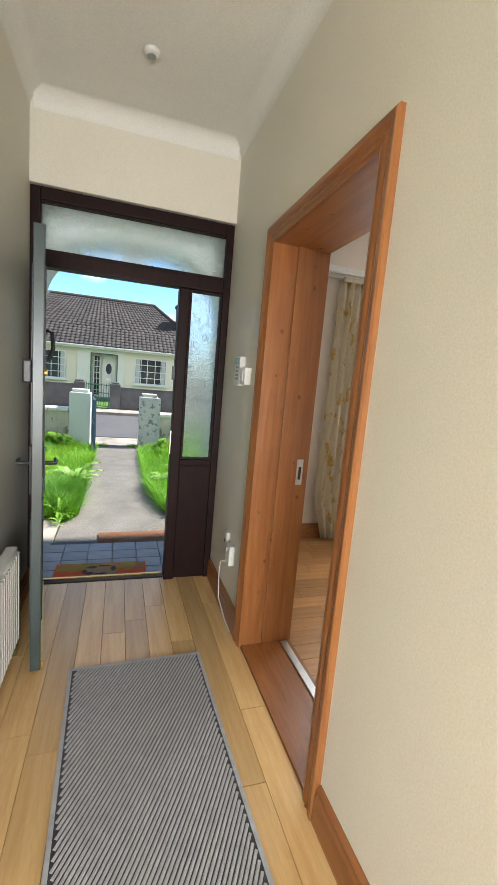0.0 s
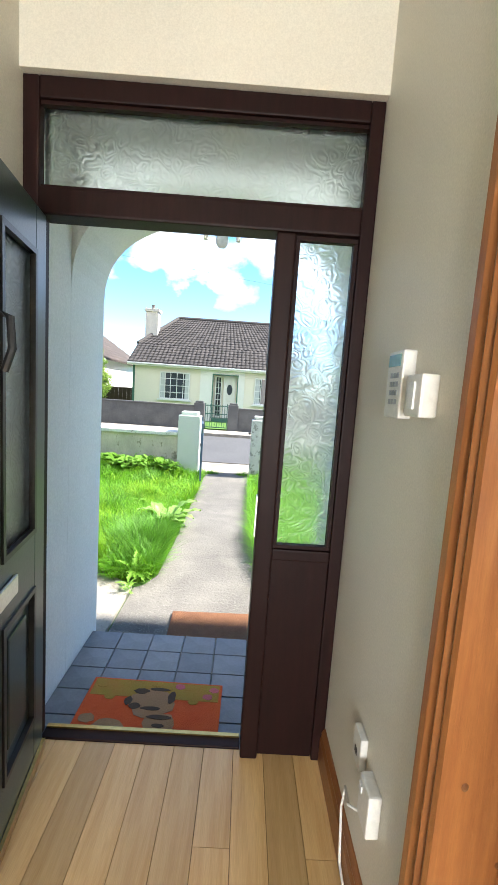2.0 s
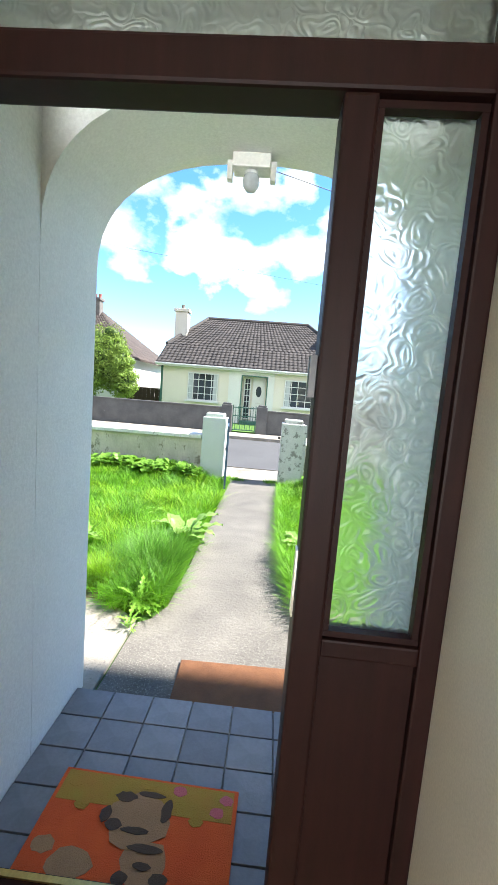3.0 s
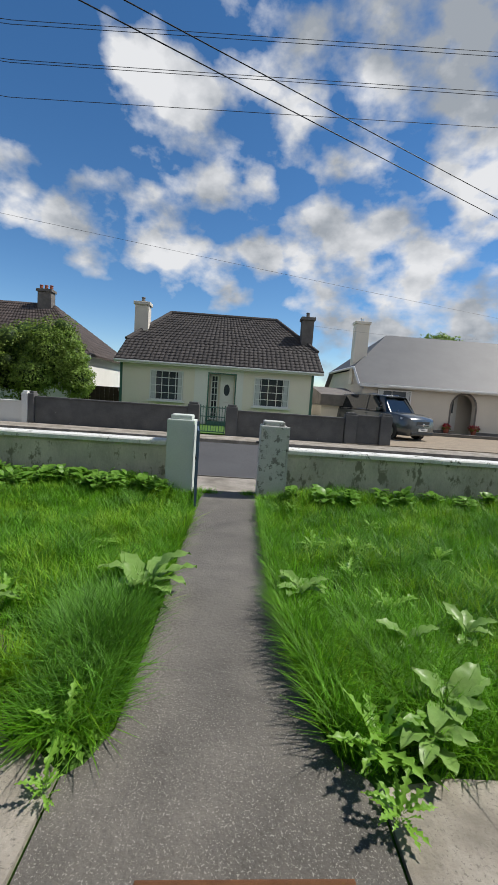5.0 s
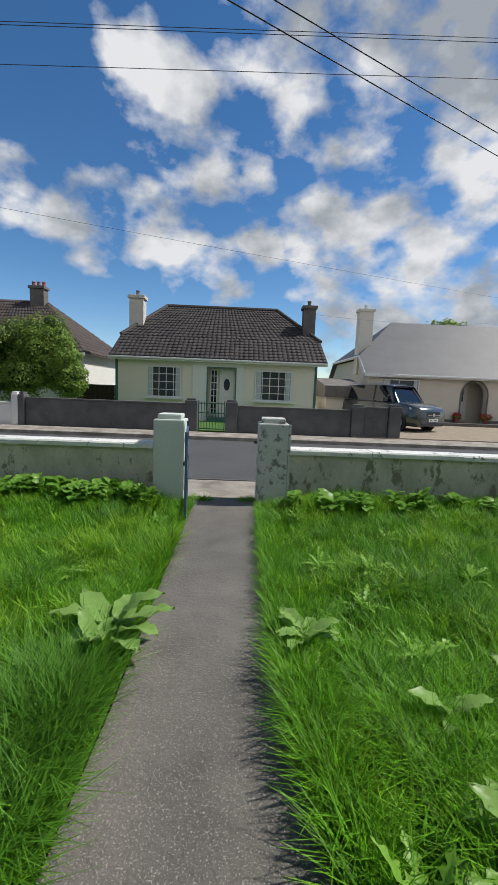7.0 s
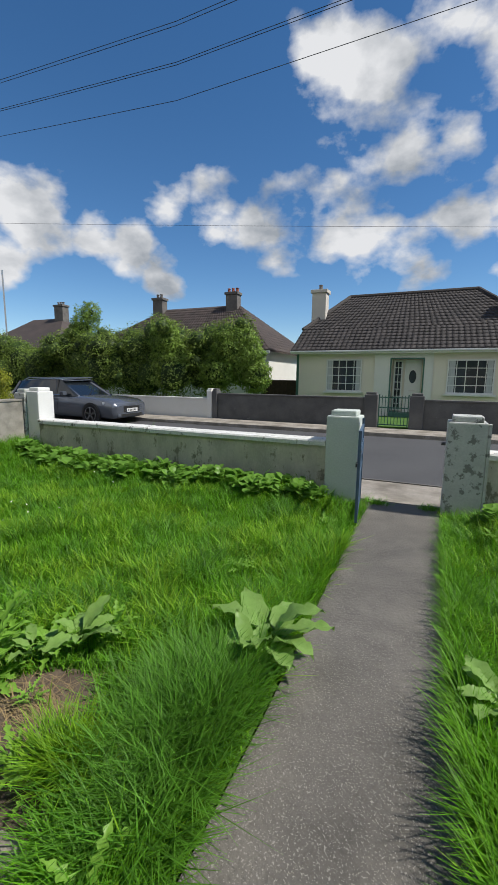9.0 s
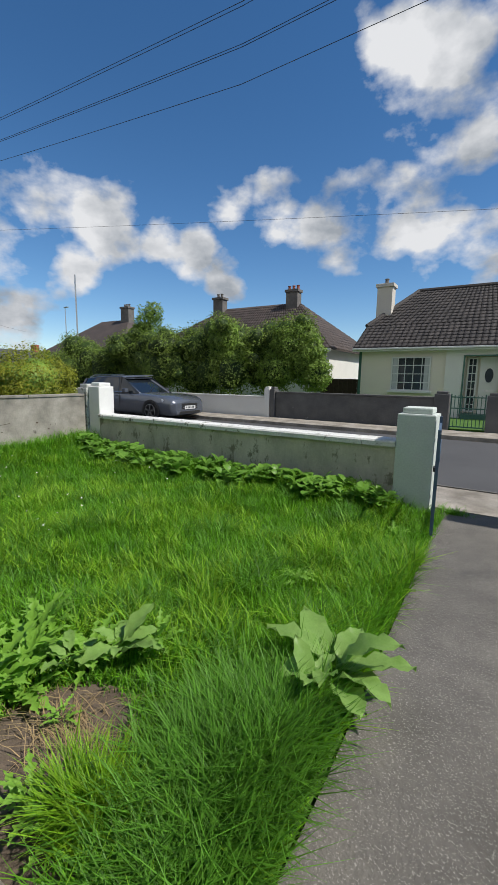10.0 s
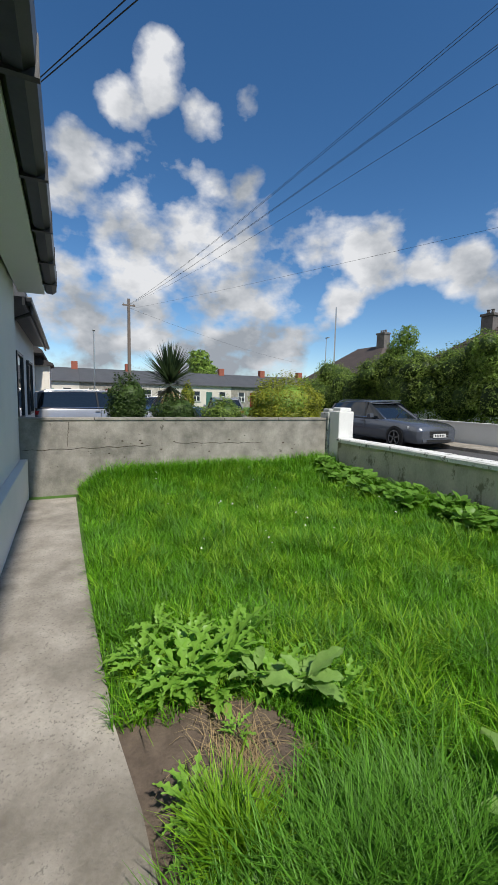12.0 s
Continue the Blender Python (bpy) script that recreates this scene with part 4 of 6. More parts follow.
setting("garden_wall_end", boxes((9.0, 9.2, 4.28, 9.9, -0.33, 1.0)), "wall_side", "plain end wall of the garden", "garden wall")


def pillar(name, x0, x1, y0, y1, top, material, label):
    t = thing(name, label, "gate pillar", pose((x0 + x1) / 2, (y0 + y1) / 2, -0.33))
    w, d, h = (x1 - x0) / 2, (y1 - y0) / 2, top + 0.33
    part("shaft", boxes((-w, w, -d, d, 0, h - 0.07), bevel=0.018), material, t)
    part("cap", boxes((-w * 0.78, w * 0.78, -d * 0.78, d * 0.78, h - 0.072, h), bevel=0.02), material, t)
    return t


pillar("gate_pillar", -0.15, 0.26, 9.56, 9.96, 1.04, "pillar_pale", "pale green-white painted square gate pillar with a stepped cap")
p2 = pillar("gate_pillar", 1.25, 1.66, 9.62, 10.02, 1.03, "pillar_old", "peeling white gate pillar showing dark render")
part("hinge_stub", tube([(-0.215, -0.1, 1.02), (-0.26, -0.1, 1.02)], 0.02), "black", p2)
part("corner_strip", boxes((0.206, 0.235, -0.2, -0.1, 0.1, 1.28)), "pillar_old", p2)
pillar("corner_pillar", -6.03, -5.765, 9.62, 9.98, 1.18, "pillar_old", "white square corner pillar of the garden wall")
pillar("corner_pillar", -5.76, -5.46, 9.66, 10.0, 1.21, "white", "white painted corner pillar")

gate = thing("garden_gate", "flaking blue metal garden gate standing open", "gate", pose(0.305, 9.60, -0.10, 0, 0, -83.5))
part("hinge_stile", boxes((0, 0.03, -0.015, 0.015, 0, 1.06)), "gateblue", gate)
part("latch_stile", boxes((0.83, 0.86, -0.015, 0.015, 0, 1.0)), "gateblue", gate)
for z in (0.05, 0.5, 0.96):
    part("rail", boxes((0.03, 0.83, -0.012, 0.012, z, z + 0.03)), "gateblue", gate)
for i in range(7):
    part("bar", tube([(0.12 + 0.1 * i, 0, 0.08), (0.12 + 0.1 * i, 0, 0.96)], 0.009), "gateblue", gate)
for i in range(4):
    c = Vector((0.17 + 0.17 * i, 0, 0.74))
    part("scroll", tube([c + Vector((0.07 * (1 - a / 22) * math.cos(a * 0.6), 0.014, 0.1 * (1 - a / 22) * math.sin(a * 0.6))) for a in range(20)], 0.007, 6), "gateblue", gate)
part("latch", boxes((0.80, 0.90, -0.03, -0.012, 0.62, 0.66)), "black", gate)
for z in (0.2, 0.85):
    part("hinge", tube([(-0.045, 0, z), (0.01, 0, z)], 0.012), "black", gate)

# ---- plants of the garden ----
def rise(x, y):
    """The lawns climb towards the street walls and the side wall."""
    x, y = np.asarray(x, float), np.asarray(y, float)
    side = np.clip((-3.9 - x) / 1.7, 0, 1)
    front = np.clip((y - 8.3) / 1.1, 0, 1) * np.clip(np.maximum(0.15 - x, x - 1.45) / 0.5, 0, 1)
    return np.maximum(0.30 * side ** 1.6 * np.clip((y - 5.0) / 0.5, 0, 1), 0.15 * front) + 0.08 * side * front


for nm, (x0, x1) in (("lawn_bank_1", (-5.79, 0.38)), ("lawn_bank_2", (1.45, 8.98))):
    xs, ys = np.linspace(x0, x1, 40), np.linspace(5.3, 9.62, 30)
    gx, gy = np.meshgrid(xs, ys, indexing="ij")
    V = np.stack([gx, gy, -0.186 + rise(gx, gy)], -1).reshape(-1, 3)
    F = np.array([(i * 30 + j, (i + 1) * 30 + j, (i + 1) * 30 + j + 1, i * 30 + j + 1) for i in range(39) for j in range(29)])
    tagged(bulk(nm, V, F, "turf"), "turf rising gently to the garden walls", "lawn", kind="structure")

gr = np.random.default_rng(7)


def blades(name, x, y, z, length, width, lean, material, label, category):
    """Grass blades of three quads each, bending outwards."""
    n = len(x)
    az, bend = gr.uniform(0, 2 * np.pi, n), lean * gr.uniform(0.4, 1.3, n)
    side = np.stack([-np.sin(az), np.cos(az), np.zeros(n)], 1)
    out = np.stack([np.cos(az), np.sin(az), np.zeros(n)], 1)
    base = np.stack([x, y, z + rise(x, y)], 1)
    rows = []
    for u, w in ((0.0, 1.0), (0.5, 0.8), (1.0, 0.08)):
        c = base + out * (bend * length * u ** 1.8)[:, None]
        c[:, 2] += length * u * (1 - 0.35 * np.minimum(bend, 1.4) * u)
        rows.append(c - side * (width * w / 2)[:, None])
        rows.append(c + side * (width * w / 2)[:, None])
    v = np.stack(rows, 1).reshape(-1, 3)
    i = np.arange(n)[:, None] * 6
    f = np.concatenate([i + np.array([[0, 1, 3, 2]]), i + np.array([[2, 3, 5, 4]])])
    return tagged(bulk(name, v, f, material), label, category, kind="stuff")


def lump(x, y):
    return 0.5 + 0.5 * np.sin(x * 2.1 + 1.3 * np.sin(y * 1.7)) * np.cos(y * 2.4 + np.sin(x * 1.9))


def bare(x, y):
    """The bald patch of soil beside the house path."""
    return (((x + 0.58) / 0.30) ** 2 + ((y - 5.56) / 0.30) ** 2 < 1) | ((x > -0.85) & (x < -0.02) & (y < 5.36 + 0.03 * np.sin(x * 17)))


def lawn(x0, x1, y0, y1, n):
    x, y = gr.uniform(x0, x1, n), gr.uniform(y0, y1, n)
    keep = ~bare(x, y) & ((x < 0.42) | (x > path_edge(y) + 0.02)) & ~((y < 5.2) & (x > -0.5) & (x < 0.42))
    x, y = x[keep], y[keep]
    ln = (0.06 + 0.08 * lump(x, y) + 0.05 * lump(x * 3.1 + 2, y * 3.3)) * gr.uniform(0.5, 1.4, len(x))
    return x, y, ln


for a in ((-5.78, 0.42, 5.1, 9.6, 120000), (1.24, 8.9, 5.02, 9.65, 110000)):
    x, y, ln = lawn(*a)
    blades("lawn_grass", x, y, np.full(len(x), -0.185), ln, gr.uniform(0.004, 0.008, len(x)), 0.7, "grass", "lush bright green uncut lawn grass", "grass")
# coarser, yellower and darker clumps through the lawn
for k, (a, m_, label) in enumerate((((-5.7, 0.40, 5.15, 9.5, 60000), "grass_yellow", "yellow-green coarse grass in clumps"), ((1.3, 8.0, 5.1, 9.5, 50000), "grass_yellow", "yellow-green coarse grass in clumps"),
                                    ((-5.7, 0.40, 5.15, 9.5, 50000), "grass_dark", "darker tufts in the lawn"), ((1.3, 8.0, 5.1, 9.5, 60000), "grass_dark", "darker tufts in the lawn"))):
    x, y, ln = lawn(*a)
    c = lump(x * 1.7 + 3 * k, y * 1.9 - k) * lump(x * 4.3 + k, y * 4.7 + 1)
    keep = c > 0.30
    x, y, ln = x[keep], y[keep], ln[keep] * (1.25 + 0.3 * c[keep])
    blades("lawn_grass", x, y, np.full(len(x), -0.185), ln, gr.uniform(0.006, 0.011, len(x)), 0.9, m_, label, "grass")


def fringe(cx, cy, sx, sy, n, length, lean, material, label):
    x, y = gr.normal(cx, sx, n), gr.normal(cy, sy, n)
    if cx > 1.22:
        x = np.abs(x - cx) * 0.9 + path_edge(y) + 0.03 + cx - 1.36
        keep = y > 5.08
    elif cy > 9.7:
        keep = x > 0
    else:
        keep = (x < 0.40) & ((y > 5.2) | ((x > 0.02) & (y > 5.08)))
    x, y = x[keep], y[keep]
    n = len(x)
    ln = length * gr.uniform(0.5, 1.15, n)
    blades("long_grass", x, y, np.full(n, -0.185), ln, gr.uniform(0.005, 0.010, n), lean, material, label, "grass")


fringe(0.17, 5.82, 0.12, 0.20, 4800, 0.34, 0.75, "grass_dark", "long drooping grass tuft beside the path")
fringe(0.24, 5.40, 0.09, 0.12, 2000, 0.28, 1.0, "grass_dark", "long grass hanging over the path edge")
fringe(0.16, 5.20, 0.10, 0.08, 1300, 0.24, 1.0, "grass", "bright grass tuft at the slab corner")
fringe(-0.17, 5.42, 0.06, 0.04, 900, 0.28, 0.7, "grass_yellow", "upright yellow-green grass tuft in the bare soil")
fringe(0.22, 6.5, 0.10, 0.35, 2500, 0.24, 0.9, "grass", "long grass at the path edge")
fringe(0.24, 7.8, 0.09, 0.7, 3500, 0.20, 0.8, "grass", "long grass at the path edge")
fringe(1.36, 5.8, 0.12, 0.45, 4200, 0.26, 0.8, "grass", "long grass at the path edge")
fringe(1.36, 7.6, 0.10, 0.8, 4500, 0.18, 0.8, "grass", "long grass at the path edge")
fringe(1.75, 5.7, 0.35, 0.35, 5500, 0.28, 0.9, "grass", "long grass in the lawn")
fringe(-3.0, 9.3, 1.6, 0.12, 5000, 0.24, 0.8, "grass", "rough grass at the wall foot")
fringe(-5.55, 7.0, 0.14, 1.4, 7000, 0.28, 0.8, "grass", "rough grass at the wall foot")
fringe(0.50, 9.78, 0.07, 0.04, 220, 0.12, 0.9, "grass", "weed tuft in the gateway")
fringe(1.12, 9.8, 0.07, 0.05, 220, 0.11, 0.9, "grass", "weed tuft in the gateway")


def leaf_bm(length, width, droop, wavy=0.0, fold=0.25, lobes=0):
    """A broad leaf along +x with a channelled midrib, wavy rim and stalk."""
    bm = bmesh.new()
    rows = []
    n = 22 if lobes else 9
    for i in range(n + 1):
        u = i / n
        w = width * 0.5 * (math.sin(math.pi * min(1, u * 0.96 + 0.04)) ** 0.7) * (1.0 if u > 0.12 else 0.35)
        if lobes:
            w *= 0.62 + 0.38 * math.cos(u * lobes * 2 * math.pi)
        x = length * (u - 0.12 * droop * u * u)
        z = length * (0.55 * u - droop * u * u)
        row = []
        for s in (-1, -0.5, 0, 0.5, 1):
            row.append(bm.verts.new((x, s * w, z + abs(s) * w * fold + wavy * math.sin(u * 19 + s * 5) * abs(s))))
        rows.append(row)
    for a, b in zip(rows, rows[1:]):
        for i in range(4):
            bm.faces.new((a[i], a[i + 1], b[i + 1], b[i]))
    me = bpy.data.meshes.new("leaf")
    bm.to_mesh(me)
    bm.free()
    for f in me.polygons:
        f.use_smooth = True
    return me


LEAF = {}


def weed(label, category, x, y, size, count, kind_, material, seed, group):
    """A rosette of broad leaves."""
    r_ = random.Random(seed)
    t = thing("weed_plant", label, category, pose(x, y, (-0.10 if kind_ != "thistle" else -0.15) + float(rise(x, y)), 0, 0, r_.uniform(0, 360)), group)
    for i in range(count):
        key = (kind_, material, i % 3)
        if key not in LEAF:
            LEAF[key] = {"dock": leaf_bm(1.0, 0.40, 0.30 + 0.14 * (i % 3), 0.045), "thistle": leaf_bm(1.0, 0.27, 0.30 + 0.12 * (i % 3), 0.01, 0.3, 5), "creeper": leaf_bm(1.0, 0.62, 0.35 + 0.1 * (i % 3), 0.015, 0.15)}[kind_]
            LEAF[key].materials.append(M[material])
        f = part("leaf", LEAF[key], None, t)
        s = size * r_.uniform(0.7, 1.3)
        up = r_.uniform(-45, 0) if i > count * 0.5 else r_.uniform(-15, 10)
        f.matrix_basis = pose(0, 0, 0.02 * (i % 4), r_.uniform(-15, 15), up, i * 137.5 + r_.uniform(-20, 20)) @ pose(size * 0.08, 0, 0) @ Matrix.Diagonal((s, s, s, 1))
    return t


DL = "clump of broad pale green dock leaves in the grass"
for i, (x, y, s, c) in enumerate(((0.30, 6.45, 0.36, 15), (0.26, 6.28, 0.28, 9), (-0.72, 6.02, 0.24, 9), (-0.85, 5.82, 0.19, 7), (1.46, 6.45, 0.28, 15), (2.02, 5.32, 0.28, 12), (1.86, 5.14, 0.22, 9), (2.05, 5.85, 0.22, 8), (2.5, 6.0, 0.2, 8))):
    weed(DL, "dock plant", x, y, s * 0.85, c, "dock", "dock", i, "dock plants")
TL = "low weed with toothed bright green leaves"
for i, (x, y, s, c) in enumerate(((-1.05, 5.50, 0.30, 15), (-1.10, 5.76, 0.28, 14), (-0.82, 5.94, 0.22, 12), (-1.25, 5.30, 0.20, 12), (-1.38, 5.62, 0.22, 12), (-0.92, 5.62, 0.20, 10), (-0.96, 5.36, 0.18, 10), (-0.62, 6.2, 0.18, 10), (-1.55, 5.45, 0.18, 9), (-1.3, 6.0, 0.2, 9),
                                  (-0.36, 5.34, 0.15, 9), (-0.22, 5.32, 0.12, 7), (-0.62, 5.62, 0.09, 5), (0.24, 5.12, 0.18, 10), (1.62, 5.10, 0.24, 12), (1.60, 4.82, 0.13, 9), (0.27, 4.86, 0.09, 8), (2.1, 6.3, 0.2, 10), (2.17, 7.5, 0.2, 10), (1.75, 7.6, 0.17, 9), (1.95, 6.9, 0.17, 9), (-0.3, 7.3, 0.14, 8), (1.7, 8.8, 0.16, 8), (2.6, 8.3, 0.16, 8), (3.0, 7.4, 0.17, 8), (0.1, 8.6, 0.15, 8))):
    weed(TL, "weed", x, y, s * 0.95, c + 10, "thistle", "dock_bright", 30 + i, "low weeds")
r3 = random.Random(3)
for i in list(range(46)) * 3:
    x = -5.3 + 5.15 * i / 33 if i < 34 else 1.75 + (i - 34) * 0.42
    weed("green creeping weed at the wall foot", "weed", x + r3.uniform(-0.08, 0.08), r3.uniform(9.0, 9.5), r3.uniform(0.10, 0.17), 12, "creeper", "creeper", 60 + i, "creeping weeds")
soil_edge = [(-0.58 + 0.36 * math.cos(a * 0.33) * (1 + 0.08 * math.sin(a * 3)), 5.56 + 0.34 * math.sin(a * 0.33)) for a in range(1, 10)]
setting("bare_soil", prism([(0.05, 5.12), (0.02, 5.42), (-0.2, 5.44)] + soil_edge + [(-0.98, 5.3), (-1.0, 5.10)], "z", -0.178, -0.168), "soil", "bald patch of bare soil with straw", "soil")
n = 300
x, y = gr.normal(-0.55, 0.14, n), gr.normal(5.60, 0.10, n)
blades("dead_grass", x, y, np.full(n, -0.168), gr.uniform(0.04, 0.10, n), np.full(n, 0.004), 2.2, "straw", "dry straw lying on the bare soil", "straw")
n = 40
x, y = gr.uniform(-5.5, -2.5, n), gr.uniform(6.0, 9.0, n)
blades("daisy_petals", x, y, np.full(n, -0.06), np.full(n, 0.018), np.full(n, 0.018), 2.0, "daisy", "tiny white daisies in the lawn", "daisies")


# ---- leafy crowns ----
def crown(name, blobs_, n, size, material, parent=None, seed=1):
    """Leaves scattered over the shells of several lumps, facing all ways."""
    g = np.random.default_rng(seed)
    vol = np.array([b[3] * b[4] * b[5] for b in blobs_]) ** 0.67
    pick = g.choice(len(blobs_), n, p=vol / vol.sum())
    b = np.array(blobs_)[pick]
    d = g.normal(size=(n, 3))
    d /= np.linalg.norm(d, axis=1)[:, None]
    rad = g.uniform(0.5, 1.04, n) ** 0.5
    wob = 1 + 0.16 * np.sin(d[:, 0] * 7 + b[:, 0]) * np.cos(d[:, 1] * 6 + b[:, 1]) + 0.10 * np.sin(d[:, 2] * 11 + b[:, 2] * 3)
    c = b[:, :3] + d * b[:, 3:6] * (rad * wob)[:, None]
    nrm = d + g.normal(scale=0.55, size=(n, 3))
    nrm[:, 2] += 0.35
    nrm /= np.linalg.norm(nrm, axis=1)[:, None]
    t = np.cross(nrm, g.normal(size=(n, 3)))
    t /= np.linalg.norm(t, axis=1)[:, None]
    s = np.cross(nrm, t)
    k = size * g.uniform(0.6, 1.4, n)[:, None]
    v = np.stack([c - t * k, c + s * k * 0.45 - nrm * k * 0.1, c + t * k, c - s * k * 0.45 - nrm * k * 0.1], 1).reshape(-1, 3)
    f = np.arange(n * 4).reshape(-1, 4)
    return bulk(name, v, f, material, parent)


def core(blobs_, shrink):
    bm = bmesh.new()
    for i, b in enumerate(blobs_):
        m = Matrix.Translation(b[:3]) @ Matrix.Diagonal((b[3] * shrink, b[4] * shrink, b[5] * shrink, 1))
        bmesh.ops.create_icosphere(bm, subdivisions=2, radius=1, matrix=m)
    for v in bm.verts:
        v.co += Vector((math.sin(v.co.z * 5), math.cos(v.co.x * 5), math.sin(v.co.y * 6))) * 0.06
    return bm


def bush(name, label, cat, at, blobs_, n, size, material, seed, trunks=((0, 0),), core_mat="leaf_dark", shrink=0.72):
    t = thing(name, label, cat, pose(*at))
    for x, y in trunks:
        tr = part("trunk", tube([(x, y, -0.05), (x + 0.05, y, 0.3), (x, y + 0.05, 0.8)], 0.06, 7, r_end=0.03), "bark", t)
    # solid core, dark by default: its colour stands in for shade between leaves
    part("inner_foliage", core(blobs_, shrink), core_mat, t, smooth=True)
    crown("crown", blobs_, n, size, material, t, seed)
    return t


# mixed hedge over the pale wall across the road
hb = []
r5 = random.Random(5)
for i in range(17):
    x = -6.6 - i * 0.78
    hb.append((x, 18.4 + r5.uniform(-0.4, 0.7), 1.5 + r5.uniform(-0.2, 0.2), 0.85, 0.9, 0.95))
    hb.append((x + 0.3, 18.6 + r5.uniform(-0.3, 0.6), 2.35 + 0.45 * math.sin(i * 1.25 + 0.4), 0.75, 0.8, 0.80))
hb += [(-9.4, 18.7, 3.1, 0.9, 0.8, 0.8), (-8.8, 18.9, 2.9, 0.8, 0.7, 0.8), (-6.1, 18.6, 2.9, 0.8, 0.7, 0.75), (-5.5, 18.8, 2.5, 0.55, 0.6, 0.8), (-13.8, 19.0, 3.3, 0.6, 0.6, 0.7)]
for i in range(44):
    q = r5.uniform(0.22, 0.5)
    hb.append((r5.uniform(-15.5, -5.4), 17.9 + r5.uniform(-0.35, 0.7), r5.uniform(1.3, 3.35), q * 1.2, q, q))
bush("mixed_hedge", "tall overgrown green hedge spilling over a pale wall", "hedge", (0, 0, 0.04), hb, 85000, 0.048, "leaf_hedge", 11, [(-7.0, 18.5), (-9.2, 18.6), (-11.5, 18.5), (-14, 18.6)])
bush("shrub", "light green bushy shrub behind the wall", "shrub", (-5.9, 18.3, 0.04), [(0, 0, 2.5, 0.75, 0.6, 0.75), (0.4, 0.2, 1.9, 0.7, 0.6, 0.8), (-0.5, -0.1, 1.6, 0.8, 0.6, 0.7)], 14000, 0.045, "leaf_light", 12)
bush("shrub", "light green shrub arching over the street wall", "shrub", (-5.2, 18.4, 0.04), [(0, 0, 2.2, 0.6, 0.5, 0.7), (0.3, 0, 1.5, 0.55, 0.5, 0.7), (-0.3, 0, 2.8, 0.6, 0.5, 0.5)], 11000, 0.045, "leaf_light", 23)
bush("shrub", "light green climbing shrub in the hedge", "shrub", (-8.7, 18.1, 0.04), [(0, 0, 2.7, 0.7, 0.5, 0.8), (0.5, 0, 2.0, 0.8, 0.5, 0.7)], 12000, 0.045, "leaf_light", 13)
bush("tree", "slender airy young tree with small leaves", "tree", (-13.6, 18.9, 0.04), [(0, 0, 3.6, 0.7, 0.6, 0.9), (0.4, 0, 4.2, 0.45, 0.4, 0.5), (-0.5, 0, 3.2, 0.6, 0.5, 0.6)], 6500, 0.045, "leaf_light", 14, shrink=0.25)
bush("hedge_far", "dark hedge further along the road", "hedge", (-21, 20.5, 0.0), [(-3 + i * 1.6, 0.4 * math.sin(i), 1.5, 1.2, 1.2, 1.3) for i in range(5)], 9000, 0.11, "leaf_hedge", 15)
# clipped shrubs of the yard next door
bush("golden_privet", "clipped golden-yellow privet bush", "bush", (-8.5, 10.15, -0.17), [(0, 0, 1.25, 0.9, 0.95, 0.85), (0, 0, 0.7, 0.85, 0.9, 0.8), (0.1, 0.55, 1.2, 0.6, 0.45, 0.65), (0, -0.5, 1.3, 0.6, 0.45, 0.65)], 26000, 0.03, "leaf_gold", 16, core_mat="leaf_light", shrink=0.76)
bush("laurel_bush", "clipped dark green rounded bush", "bush", (-8.5, 6.18, -0.17), [(0, 0, 1.35, 0.45, 0.44, 0.62), (0, 0, 0.8, 0.45, 0.44, 0.7)], 12000, 0.028, "leaf_dark", 17, shrink=0.78)
bush("box_bush", "low rounded dark green bush", "bush", (-8.5, 7.25, -0.17), [(0, 0, 0.95, 0.55, 0.58, 0.62)], 11000, 0.024, "leaf_dark", 18, shrink=0.80)
bush("box_bush", "low rounded green bush", "bush", (-8.5, 8.45, -0.17), [(0, 0, 0.9, 0.5, 0.58, 0.6)], 11000, 0.024, "leaf_hedge", 19, shrink=0.80)
bush("conifer", "small golden conifer in front of the terrace", "bush", (-30, 13.5, 0), [(0, 0, 1.2, 0.5, 0.5, 1.2)], 2500, 0.07, "leaf_gold", 20, shrink=0.8)
bush("tree_far", "distant round-headed tree behind the terrace", "tree", (-62, 24.2, 0), [(0, 0, 6.5, 1.8, 1.8, 2.2), (0.5, 1, 5, 1.8, 1.8, 1.6)], 3500, 0.25, "leaf_light", 21, shrink=0.6)
bush("tree_far", "distant tree showing over a grey roof", "tree", (18.2, 40, 0), [(0, 0, 6.4, 1.9, 1.5, 1.6), (1.2, 0, 6.0, 1.4, 1.2, 1.2), (-1.0, 0, 6.0, 1.2, 1.2, 1.0)], 6000, 0.14, "leaf_light", 22)
# cordyline
cd = thing("cordyline", "spiky cordyline palm with a skirt of dead leaves", "palm", pose(-9.6, 7.4, -0.17))
part("trunk", tube([(0, 0, 0), (0.02, 0, 0.8), (0, 0.02, 1.7)], 0.09, 8, r_end=0.07), "bark", cd)


